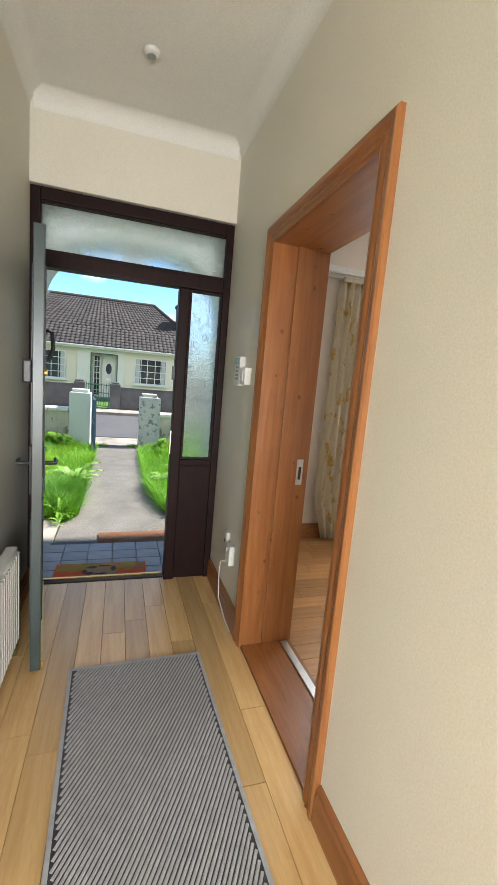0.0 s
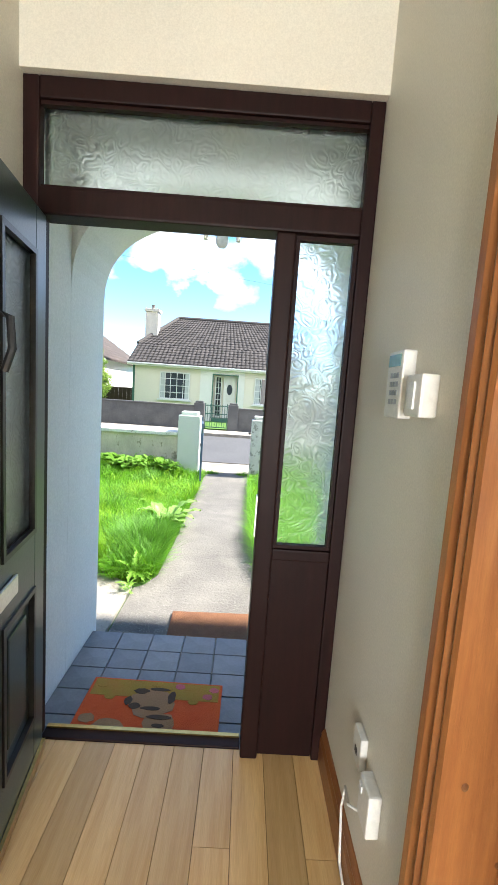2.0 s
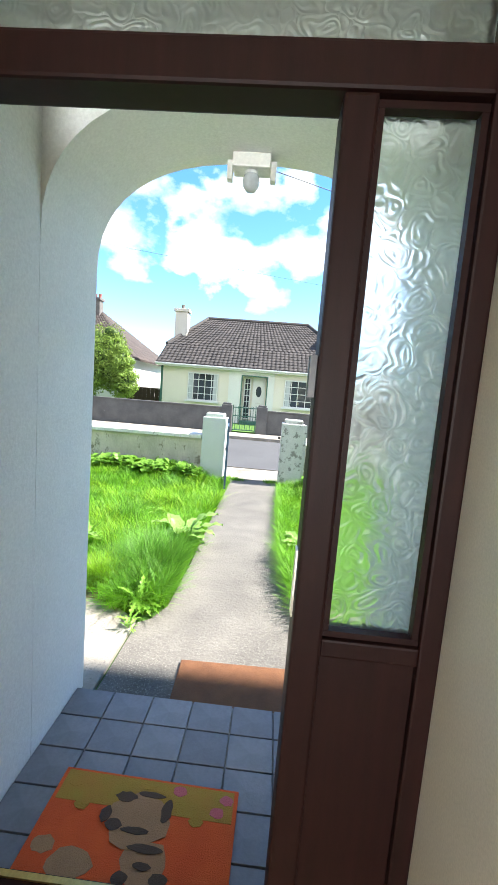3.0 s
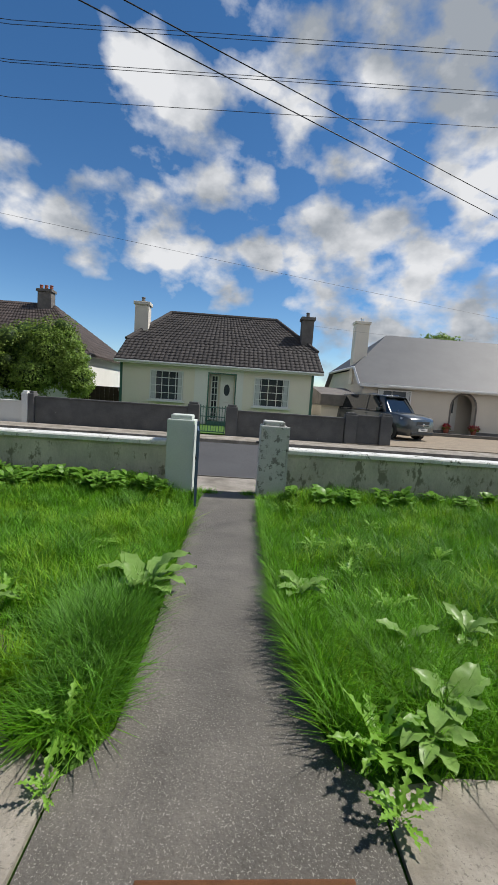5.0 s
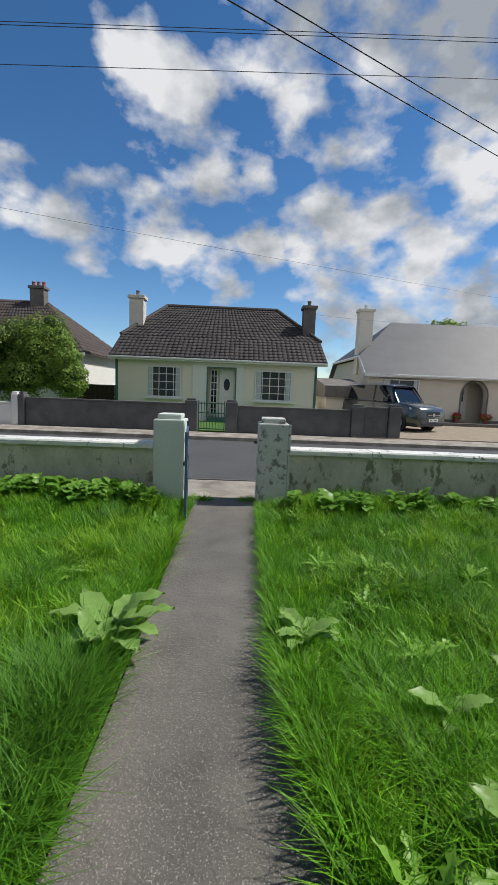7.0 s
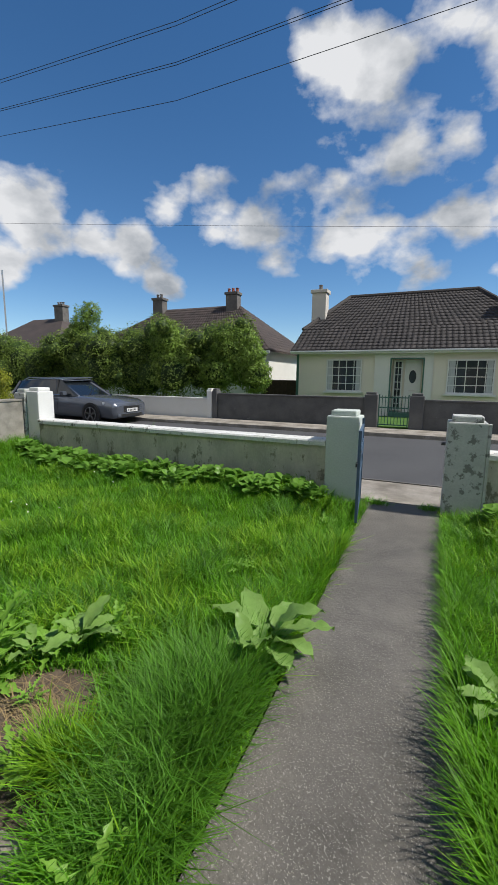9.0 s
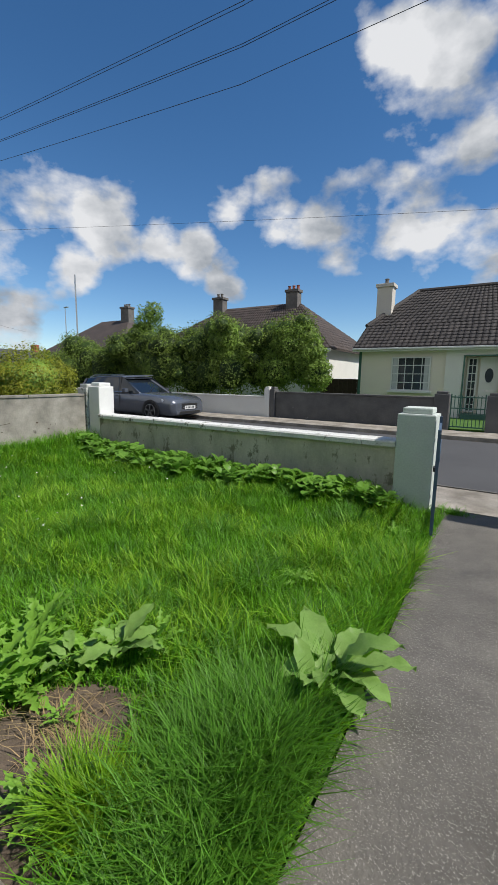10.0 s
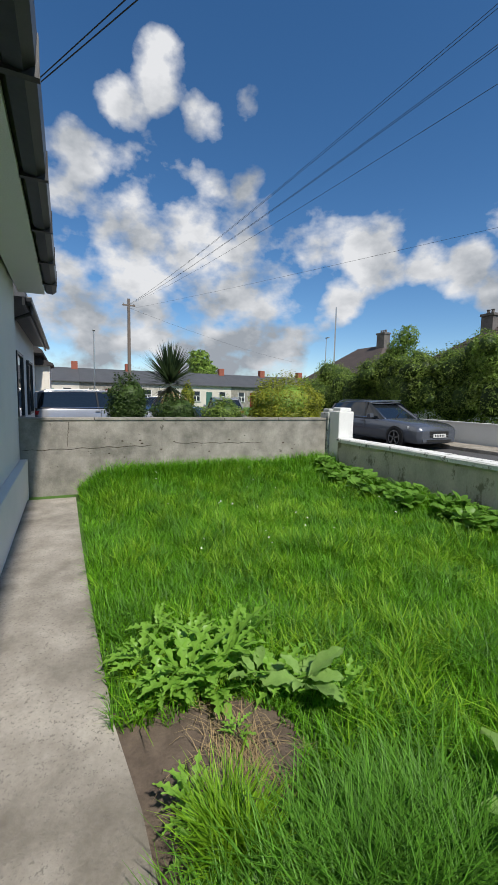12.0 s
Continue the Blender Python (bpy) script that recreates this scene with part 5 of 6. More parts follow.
def spikes(name, n, z, length, lo, hi, material, seed):
    g = np.random.default_rng(seed)
    az, el = g.uniform(0, 2 * np.pi, n), np.radians(g.uniform(lo, hi, n))
    d = np.stack([np.cos(az) * np.cos(el), np.sin(az) * np.cos(el), np.sin(el)], 1)
    s = np.stack([-np.sin(az), np.cos(az), np.zeros(n)], 1)
    l = length * g.uniform(0.75, 1.1, n)[:, None]
    o = np.array([[0, 0, z]])
    mid = o + d * l * 0.5
    tip = o + d * l - np.array([[0, 0, 0.06]])
    v = np.stack([o - s * 0.012, o + s * 0.012, mid + s * 0.022, mid - s * 0.022, tip + s * 0.002, tip - s * 0.002], 1).reshape(-1, 3)
    i = np.arange(n)[:, None] * 6
    return bulk(name, v, np.concatenate([i + np.array([[0, 1, 2, 3]]), i + np.array([[3, 2, 4, 5]])]), material, cd)


spikes("crown", 420, 1.85, 1.05, -5, 88, "palm", 31)
spikes("dead_skirt", 120, 1.78, 0.75, -75, -25, "straw", 32)


# ---- houses ----
def tiled_slope(parent, a, b, c, d, rows, cols, material, lift=0.035, wave=0.02):
    """Courses of overlapping tiles on the slope from the eaves a-b to the ridge d-c, as one mesh."""
    a, b, c, d = (np.array(p, float) for p in (a, b, c, d))
    nrm = np.cross(b - a, d - a)
    nrm /= np.linalg.norm(nrm)
    if nrm[2] < 0:
        nrm = -nrm
    V, F = [], []
    for r in range(rows):
        u0, u1 = r / rows, min(1.0, (r + 1.12) / rows)
        for k in range(cols):
            h0, h1 = (k + 0.03) / cols, (k + 0.97) / cols

            def at(h, u, up):
                return (a * (1 - h) + b * h) * (1 - u) + (d * (1 - h) + c * h) * u + nrm * up
            i = len(V)
            hm = (h0 + h1) / 2
            V += [at(h0, u0, lift), at(hm, u0, lift + wave), at(h1, u0, lift), at(h0, u1, 0.008), at(hm, u1, 0.008 + wave), at(h1, u1, 0.008), at(h0, u0, 0.0), at(h1, u0, 0.0)]
            F += [(i, i + 1, i + 4, i + 3), (i + 1, i + 2, i + 5, i + 4), (i + 6, i + 7, i + 2, i + 0)]
    return bulk("roof_tiles", np.array(V), np.array(F), material, parent)


def window(parent, x0, x1, y, z0, z1, bars, curtain=True, sill=True, face=-1, frame_mat="white_gloss"):
    w = part("window", boxes((x0, x1, y - 0.02, y + 0.02, z0, z1)), "pane", parent, "white-framed window with dark panes")
    t, dy = 0.05, 0.05 * face
    ya, yb = sorted((y + 0.021 * face, y + dy))
    part("frame", boxes((x0, x0 + t, ya, yb, z0, z1), (x1 - t, x1, ya, yb, z0, z1), (x0 + t, x1 - t, ya, yb, z0, z0 + t), (x0 + t, x1 - t, ya, yb, z1 - t, z1)), frame_mat, w)
    yc, yd = sorted((y + 0.021 * face, y + 0.038 * face))
    for kind_, p, lo, hi in bars:
        if kind_ == "v":
            part("glazing_bar", boxes((x0 + (x1 - x0) * p - 0.012, x0 + (x1 - x0) * p + 0.012, yc, yd, z0 + t + (z1 - z0 - 2 * t) * lo, z0 + t + (z1 - z0 - 2 * t) * hi)), frame_mat, w)
        else:
            part("glazing_bar", boxes((x0 + t + (x1 - x0 - 2 * t) * lo, x0 + t + (x1 - x0 - 2 * t) * hi, yc - 0.001, yd - 0.001, z0 + (z1 - z0) * p - 0.012, z0 + (z1 - z0) * p + 0.012)), frame_mat, w)
    ye, yf = sorted((y + 0.0205 * face, y + 0.0225 * face))
    if curtain:
        for a, b in ((0.04, 0.17), (0.84, 0.96)):
            part("net_curtain", boxes((x0 + (x1 - x0) * a, x0 + (x1 - x0) * b, ye, yf, z0 + t, z1 - t)), "net", w)
    if sill:
        ys, yt = sorted((y + 0.02 * face, y + 0.14 * face))
        part("sill", boxes((x0 - 0.08, x1 + 0.08, ys, yt, z0 - 0.07, z0)), "white_gloss", w)
    return w


def chimney(parent, x, y, z0, z1, w, d, material, pots=1, potmat="redpot"):
    c = part("chimney", boxes((x - w / 2, x + w / 2, y - d / 2, y + d / 2, z0, z1 - 0.14), bevel=0.01), material, parent)
    part("cap", boxes((x - w / 2 - 0.06, x + w / 2 + 0.06, y - d / 2 - 0.06, y + d / 2 + 0.06, z1 - 0.14, z1), bevel=0.015), material, c)
    for i in range(pots):
        px = x + (i - (pots - 1) / 2) * 0.26
        part("pot", lathe([(0.10, z1), (0.085, z1 + 0.02), (0.075, z1 + 0.18), (0.095, z1 + 0.2), (0.09, z1 + 0.23)], 12, m=Matrix.Translation((px, y, 0))), potmat, c)


def slab_poly(name, pts_, material, parent, thick=0.06):
    bm = bmesh.new()
    lo = [bm.verts.new(Vector(p) - Vector((0, 0, thick))) for p in pts_]
    hi = [bm.verts.new(p) for p in pts_]
    bm.faces.new(hi)
    bm.faces.new(lo[::-1])
    for i in range(len(pts_)):
        bm.faces.new((hi[i], lo[i], lo[(i + 1) % len(pts_)], hi[(i + 1) % len(pts_)]))
    bmesh.ops.recalc_face_normals(bm, faces=bm.faces)
    return part(name, bm, material, parent)


def bungalow():
    h = thing("bungalow", "cream bungalow with brown tiled roof, green trim and white windows", "house")
    X0, X1, Y0, Y1, ZE = -4.18, 3.98, 21.0, 28.0, 2.46
    PX0, PX1 = -0.44, 0.66
    part("wall", boxes((X0, PX0, Y0, Y1, 0.0, ZE), (PX1, X1, Y0, Y1, 0.0, ZE), (PX0, PX1, Y0, Y1, 2.20, ZE), (PX0, PX1, Y0 + 0.45, Y1, 0.0, 2.20)), "house_cream", h)
    part("porch_surround", boxes((-1.05, PX0 - 0.05, Y0 - 0.06, Y0 - 0.002, 0.0, ZE - 0.05), (PX1 + 0.05, 1.0, Y0 - 0.06, Y0 - 0.002, 0.0, ZE - 0.05), (PX0 - 0.05, PX1 + 0.05, Y0 - 0.06, Y0 - 0.002, 2.24, ZE - 0.05)), "white", h)
    part("porch_trim", boxes((PX0 - 0.05, PX0, Y0 - 0.075, Y0 - 0.003, 0.2, 2.24), (PX1, PX1 + 0.05, Y0 - 0.075, Y0 - 0.003, 0.2, 2.24), (PX0, PX1, Y0 - 0.075, Y0 - 0.003, 2.19, 2.24)), "trim_green", h, "green painted trim")
    part("step", boxes((PX0, PX1, Y0 - 0.3, Y0 + 0.44, 0.0, 0.2)), "trim_green", h)
    dr = part("door", boxes((0.02, 0.60, Y0 + 0.40, Y0 + 0.445, 0.2, 2.18)), "white_gloss", h, "white front door with an oval light")
    part("oval_light", lathe([(0.13, 0), (0.13, 0.012)], 20, m=Matrix.Translation((0.31, Y0 + 0.396, 1.55)) @ pose(0, 0, 0, 90) @ Matrix.Diagonal((1, 1.9, 1, 1))), "pane", dr)
    part("letter_plate", boxes((0.2, 0.42, Y0 + 0.39, Y0 + 0.398, 1.0, 1.05)), "alu", dr)
    window(h, PX0 + 0.06, -0.06, Y0 + 0.42, 0.25, 2.16, [("v", 0.5, 0, 1)] + [("h", k / 7, 0, 1) for k in range(1, 7)], False, False)
    window(h, -2.92, -1.53, Y0 - 0.0, 0.95, 2.20, [("v", 0.36, 0, 1), ("v", 0.18, 0, 1), ("v", 0.57, 0, 1), ("v", 0.78, 0, 1), ("h", 0.25, 0, 1), ("h", 0.5, 0, 1), ("h", 0.75, 0, 1)])
    window(h, 1.47, 2.97, Y0 - 0.0, 0.95, 2.17, [("v", 0.64, 0, 1), ("v", 0.2, 0, 1), ("v", 0.4, 0, 1), ("v", 0.82, 0, 1), ("h", 0.25, 0, 1), ("h", 0.5, 0, 1), ("h", 0.75, 0, 1)])
    for x0, x1 in ((X0 - 0.004, X0 + 0.10), (X1 - 0.10, X1 + 0.004)):
        part("corner_strip", boxes((x0, x1, Y0 - 0.012, Y0 + 0.1, 0.0, ZE - 0.02)), "trim_green", h, "green corner band")
    ea, ey, ym, zr = 4.33, 20.7, 24.4, 5.15
    el, er = (-4.36, 4.33)
    part("fascia", boxes((el, er, ey - 0.02, ey + 0.02, ZE - 0.06, ZE + 0.07)), "white_gloss", h)
    part("gutter", boxes((el, er, ey - 0.10, ey - 0.022, ZE + 0.0, ZE + 0.06), bevel=0.012), "white_gloss", h)
    part("soffit", boxes((el, er, ey + 0.022, Y0 - 0.001, ZE - 0.05, ZE - 0.02)), "white_gloss", h)
    A, B = (el, ey, ZE + 0.08), (er, ey, ZE + 0.08)
    # lower half runs to the gable edge, upper half leans in to the short ridge
    k = 0.36
    A2 = (el + 0.10, ey + (ym - ey) * k, ZE + 0.08 + (zr - ZE - 0.08) * k)
    B2 = (er - 0.10, A2[1], A2[2])
    C, D = (2.48, ym, zr), (-2.75, ym, zr)
    rf = slab_poly("roof", [A, B, B2, C, D, A2], "roof_tile", h)
    tiled_slope(rf, A, B, B2, A2, 7, 44, "roof_tile")
    tiled_slope(rf, A2, B2, C, D, 12, 40, "roof_tile")
    yb = 2 * ym - ey
    A3, B3 = (A2[0], 2 * ym - A2[1], A2[2]), (B2[0], 2 * ym - A2[1], A2[2])
    slab_poly("back_roof", [D, C, B3, (er, yb, ZE + 0.08), (el, yb, ZE + 0.08), A3], "roof_tile", rf)
    slab_poly("hip", [A2, D, A3], "roof_tile", rf)
    slab_poly("hip", [B2, B3, C], "roof_tile", rf)
    part("gable", prism([(Y0, ZE), (A2[1], A2[2] - 0.1), (A3[1], A2[2] - 0.1), (Y1, ZE)], "x", X0, X0 + 0.2), "house_cream", h)
    part("gable", prism([(Y0, ZE), (A2[1], A2[2] - 0.1), (A3[1], A2[2] - 0.1), (Y1, ZE)], "x", X1 - 0.2, X1), "house_cream", h)
    for nm, p, q in (("ridge_tiles", D, C), ("ridge_tiles", A2, D), ("ridge_tiles", C, B2)):
        part(nm, tube([Vector(p) + Vector((0, 0, 0.03)), Vector(q) + Vector((0, 0, 0.03))], 0.09, 8), "roof_tile", rf)
    chimney(h, -3.80, 23.0, 2.5, 5.28, 0.62, 0.55, "house_grey", 1, "chimney")
    chimney(h, 3.78, 22.8, 2.5, 5.10, 0.52, 0.6, "chimney", 1, "chimney")
    return h


bungalow()


def hip_house(label, x0, x1, y0, y1, ze, zr, inset, wallmat, roofmat, rows, cols, chims, windows=()):
    h = thing("house", label, "house")
    part("wall", boxes((x0, x1, y0, y1, 0.0, ze)), wallmat, h)
    o = 0.3
    A, B, C, D = (x0 - o, y0 - o, ze), (x1 + o, y0 - o, ze), (x1 + o, y1 + o, ze), (x0 - o, y1 + o, ze)
    ym = (y0 + y1) / 2
    P, Q = (x0 + inset, ym, zr), (x1 - inset, ym, zr)
    rf = slab_poly("roof", [A, B, Q, P], roofmat, h)
    slab_poly("roof_side", [B, C, Q], roofmat, rf)
    slab_poly("roof_back", [C, D, P, Q], roofmat, rf)
    slab_poly("roof_side", [D, A, P], roofmat, rf)
    if rows:
        tiled_slope(rf, A, B, Q, P, rows, cols, roofmat)
        tiled_slope(rf, B, C, (*Q[:2], Q[2]), (*Q[:2], Q[2]), rows, 22, roofmat)
    part("fascia", boxes((x0 - o, x1 + o, y0 - o - 0.03, y0 - o + 0.005, ze - 0.14, ze - 0.0)), "white_gloss", h)
    for c in chims:
        chimney(h, *c)
    for w in windows:
        window(h, *w)
    return h


hip_house("white house with a red-brown hipped roof behind the hedge", -17.6, -6.2, 22.6, 30.0, 2.7, 5.5, 3.2, "white", "roof_red", 16, 46, [(-9.6, 26.0, 4.9, 6.15, 0.7, 0.5, "chimney", 3, "redpot"), (-14.6, 26.0, 4.9, 6.15, 0.7, 0.5, "chimney", 2, "chimney")])
hip_house("tan-roofed house further down the road", -33, -22.5, 25, 33, 2.7, 5.9, 3.6, "house_cream", "roof_red", 0, 0, [(-26.2, 29, 5.2, 6.9, 0.9, 0.6, "chimney", 3, "chimney")])


def grey_house():
    h = thing("house", "beige house with grey slate roof and an arched porch", "house")
    X0, X1, Y0, Y1, ZE = 7.0, 22.0, 24.0, 32.0, 2.36
    cx, hw = 12.2, 0.62
    hole = [(cx + hw * math.cos(math.pi * i / 16), 1.5 + 0.68 * math.sin(math.pi * i / 16)) for i in range(17)]
    bm = boxes((X0, cx - hw, Y0, Y0 + 0.3, 0, ZE), (cx + hw, X1, Y0, Y0 + 0.3, 0, ZE), (X0, X1, Y0 + 1.2, Y1, 0, ZE), (X0, X0 + 0.3, Y0 + 0.3, Y0 + 1.2, 0, ZE))
    for (xa, za), (xb, zb) in zip(hole, hole[1:]):
        prism([(xa, za), (xb, zb), (xb, ZE), (xa, ZE)], "y", Y0, Y0 + 0.3, bm)
    part("wall", bm, "house_grey", h)
    bm = bmesh.new()
    for (xa, za), (xb, zb) in zip(hole, hole[1:]):
        k = 1.13
        prism([(xa, za), (xb, zb), (cx + (xb - cx) * k, 1.5 + (zb - 1.5) * k), (cx + (xa - cx) * k, 1.5 + (za - 1.5) * k)], "y", Y0 - 0.02, Y0 - 0.002, bm)
    boxes((cx - hw * 1.13, cx - hw, Y0 - 0.02, Y0 - 0.002, 0.25, 1.5), (cx + hw, cx + hw * 1.13, Y0 - 0.02, Y0 - 0.002, 0.25, 1.5), bm=bm)
    part("arch_band", bm, "chimney", h, "grey band round the porch arch")
    d = part("door", boxes((cx - 0.45, cx + 0.25, Y0 + 1.1, Y0 + 1.15, 0.25, 2.12)), "white_gloss", h, "white porch door")
    part("light", boxes((cx - 0.25, cx + 0.05, Y0 + 1.08, Y0 + 1.098, 1.2, 1.85)), "pane", d)
    part("base_band", boxes((X0, cx - hw, Y0 - 0.03, Y0 - 0.002, 0, 0.32), (cx + hw, X1, Y0 - 0.03, Y0 - 0.002, 0, 0.32)), "chimney", h)
    part("step", boxes((X0 + 1.0, X1, Y0 - 0.9, Y0 - 0.032, 0.0, 0.2)), "concrete", h)
    window(h, 7.75, 9.45, Y0 - 0.04, 0.85, 2.15, [("v", 0.42, 0, 1), ("h", 0.62, 0, 1)], True, True)
    k = 0.30
    o, ym, zr = 0.25, 28.0, 5.45
    A, B = (X0 - o, Y0 - o, ZE), (X1 + o, Y0 - o, ZE)
    A2 = (X0 - o, Y0 - o + (ym - Y0 + o) * k, ZE + (zr - ZE) * k)
    C, D = (X1 + o, ym, zr), (9.25, ym, zr)
    rf = slab_poly("roof", [A, B, C, D, A2], "roof_slate", h)
    A3 = (A2[0], 2 * ym - A2[1], A2[2])
    slab_poly("roof_back", [D, C, (X1 + o, Y1 + o, ZE), (X0 - o, Y1 + o, ZE), A3], "roof_slate", rf)
    slab_poly("half_hip", [A2, D, A3], "roof_slate", rf)
    part("gable", prism([(Y0, ZE), (A2[1], A2[2] - 0.12), (A3[1], A2[2] - 0.12), (Y1, ZE)], "x", X0, X0 + 0.25), "house_grey", h)
    part("fascia", boxes((X0 - o, X1 + o, Y0 - o - 0.03, Y0 - o, ZE - 0.13, ZE + 0.02)), "white_gloss", h)
    part("gutter", boxes((X0 + 1.2, X1 + o, Y0 - o - 0.13, Y0 - o - 0.032, ZE - 0.08, ZE - 0.01), bevel=0.01), "white_gloss", h)
    part("barge_board", tube([Vector(A) + Vector((-0.02, 0, -0.05)), Vector(A2) + Vector((-0.02, 0, -0.05))], 0.07, 4), "white_gloss", h)
    part("barge_board", tube([Vector(A2) + Vector((-0.02, 0, -0.05)), Vector(A3) + Vector((-0.02, 0, -0.05))], 0.07, 4), "white_gloss", h)
    chimney(h, 7.25, 26.2, 2.4, 5.75, 0.72, 0.6, "house_cream", 1, "alu")
    for zz in (1.2, ):
        window_side = part("side_window", boxes((X0 - 0.02, X0 - 0.002, 25.2, 25.7, 0.9, 1.7)), "pane", h)
    for i, (x, c) in enumerate(((11.35, "flower"), (12.75, "flower"))):
        pot = thing("flower_pot", "pot of red flowers beside the porch", "flower pot", pose(x, Y0 - 0.2, 0.2))
        part("pot", lathe([(0.10, 0), (0.14, 0.2), (0.13, 0.2)], 12), "redpot", pot)
        crown("flowers", [(0, 0, 0.32, 0.2 + 0.1 * i, 0.16, 0.18)], 300, 0.04, c, pot, 70 + i)
        crown("leaves", [(0, 0, 0.26, 0.2 + 0.1 * i, 0.16, 0.14)], 250, 0.04, "leaf_light", pot, 75 + i)


grey_house()
part("shed_roof", prism([(22.3, 1.2), (22.3, 1.7), (25, 2.1), (25, 1.2)], "x", 4.6, 6.4), "chimney", thing("shed", "low grey shed between the houses", "shed"))
part("shed_wall", boxes((4.7, 6.3, 22.5, 25, 0.0, 1.5)), "house_grey", bpy.data.objects["shed"])
fence = thing("side_fence", "dark timber side fence by the bungalow", "fence")
for i in range(9):
    part("board", boxes((-6.0 + i * 0.2, -5.81 + i * 0.2, 21.6, 21.63, 0.0, 1.35)), "gap", fence)

# walls across the road
def low_wall(name, x0, x1, top, material, label, y=17.0):
    t = tagged(new(name), label, "garden wall", kind="structure")
    part("render", boxes((x0, x1, y, y + 0.13, -0.33, top - 0.05)), material, t)
    part("coping", boxes((x0, x1, y - 0.03, y + 0.16, top - 0.048, top), bevel=0.008), material, t)


low_wall("far_wall_1", -5.72, -0.78, 0.90, "wall_dark", "dark weathered street wall with a rough coping")
low_wall("far_wall_2", 0.86, 4.42, 0.88, "wall_dark", "dark weathered street wall with a rough coping")
low_wall("far_wall_3", 4.86, 5.60, 1.0, "wall_dark", "dark weathered street wall with a grey patch")
low_wall("far_wall_pale", -24, -6.16, 0.72, "white", "pale painted street wall below the hedge")
for x0, x1, top, m_ in ((-0.78, -0.40, 1.06, "wall_dark"), (0.48, 0.86, 1.05, "wall_dark"), (4.44, 4.84, 1.06, "wall_dark"), (5.62, 6.0, 1.10, "wall_dark"), (-5.92, -5.74, 1.05, "wall_dark"), (-6.14, -5.94, 1.05, "white")):
    pillar("street_pillar", x0, x1, 16.93, 17.25, top, m_, "square street pillar of dark render" if m_ != "white" else "white painted street pillar")
g2 = thing("street_gate", "small green metal gate of the bungalow", "gate", pose(-0.38, 17.05, 0.05))
part("frame", boxes((0, 0.03, -0.015, 0.015, 0, 0.95), (0.81, 0.84, -0.015, 0.015, 0, 0.95), (0.03, 0.81, -0.014, 0.014, 0.05, 0.08), (0.03, 0.81, -0.014, 0.014, 0.85, 0.88), (0.03, 0.81, -0.014, 0.014, 0.55, 0.58)), "trim_green", g2)
for i in range(8):
    part("bar", tube([(0.1 + i * 0.09, 0, 0.06), (0.1 + i * 0.09, 0, 0.92)], 0.01, 6), "trim_green", g2)


# ---- vehicles ----
def loft(sections, cap=True):
    bm = bmesh.new()
    rings = [[bm.verts.new(p) for p in s] for s in sections]
    n = len(rings[0])
    for a, b in zip(rings, rings[1:]):
        for i in range(n):
            bm.faces.new((a[i], b[i], b[(i + 1) % n], a[(i + 1) % n]))
    if cap:
        bm.faces.new(rings[0])
        bm.faces.new(rings[-1][::-1])
    bmesh.ops.recalc_face_normals(bm, faces=bm.faces)
    return bm


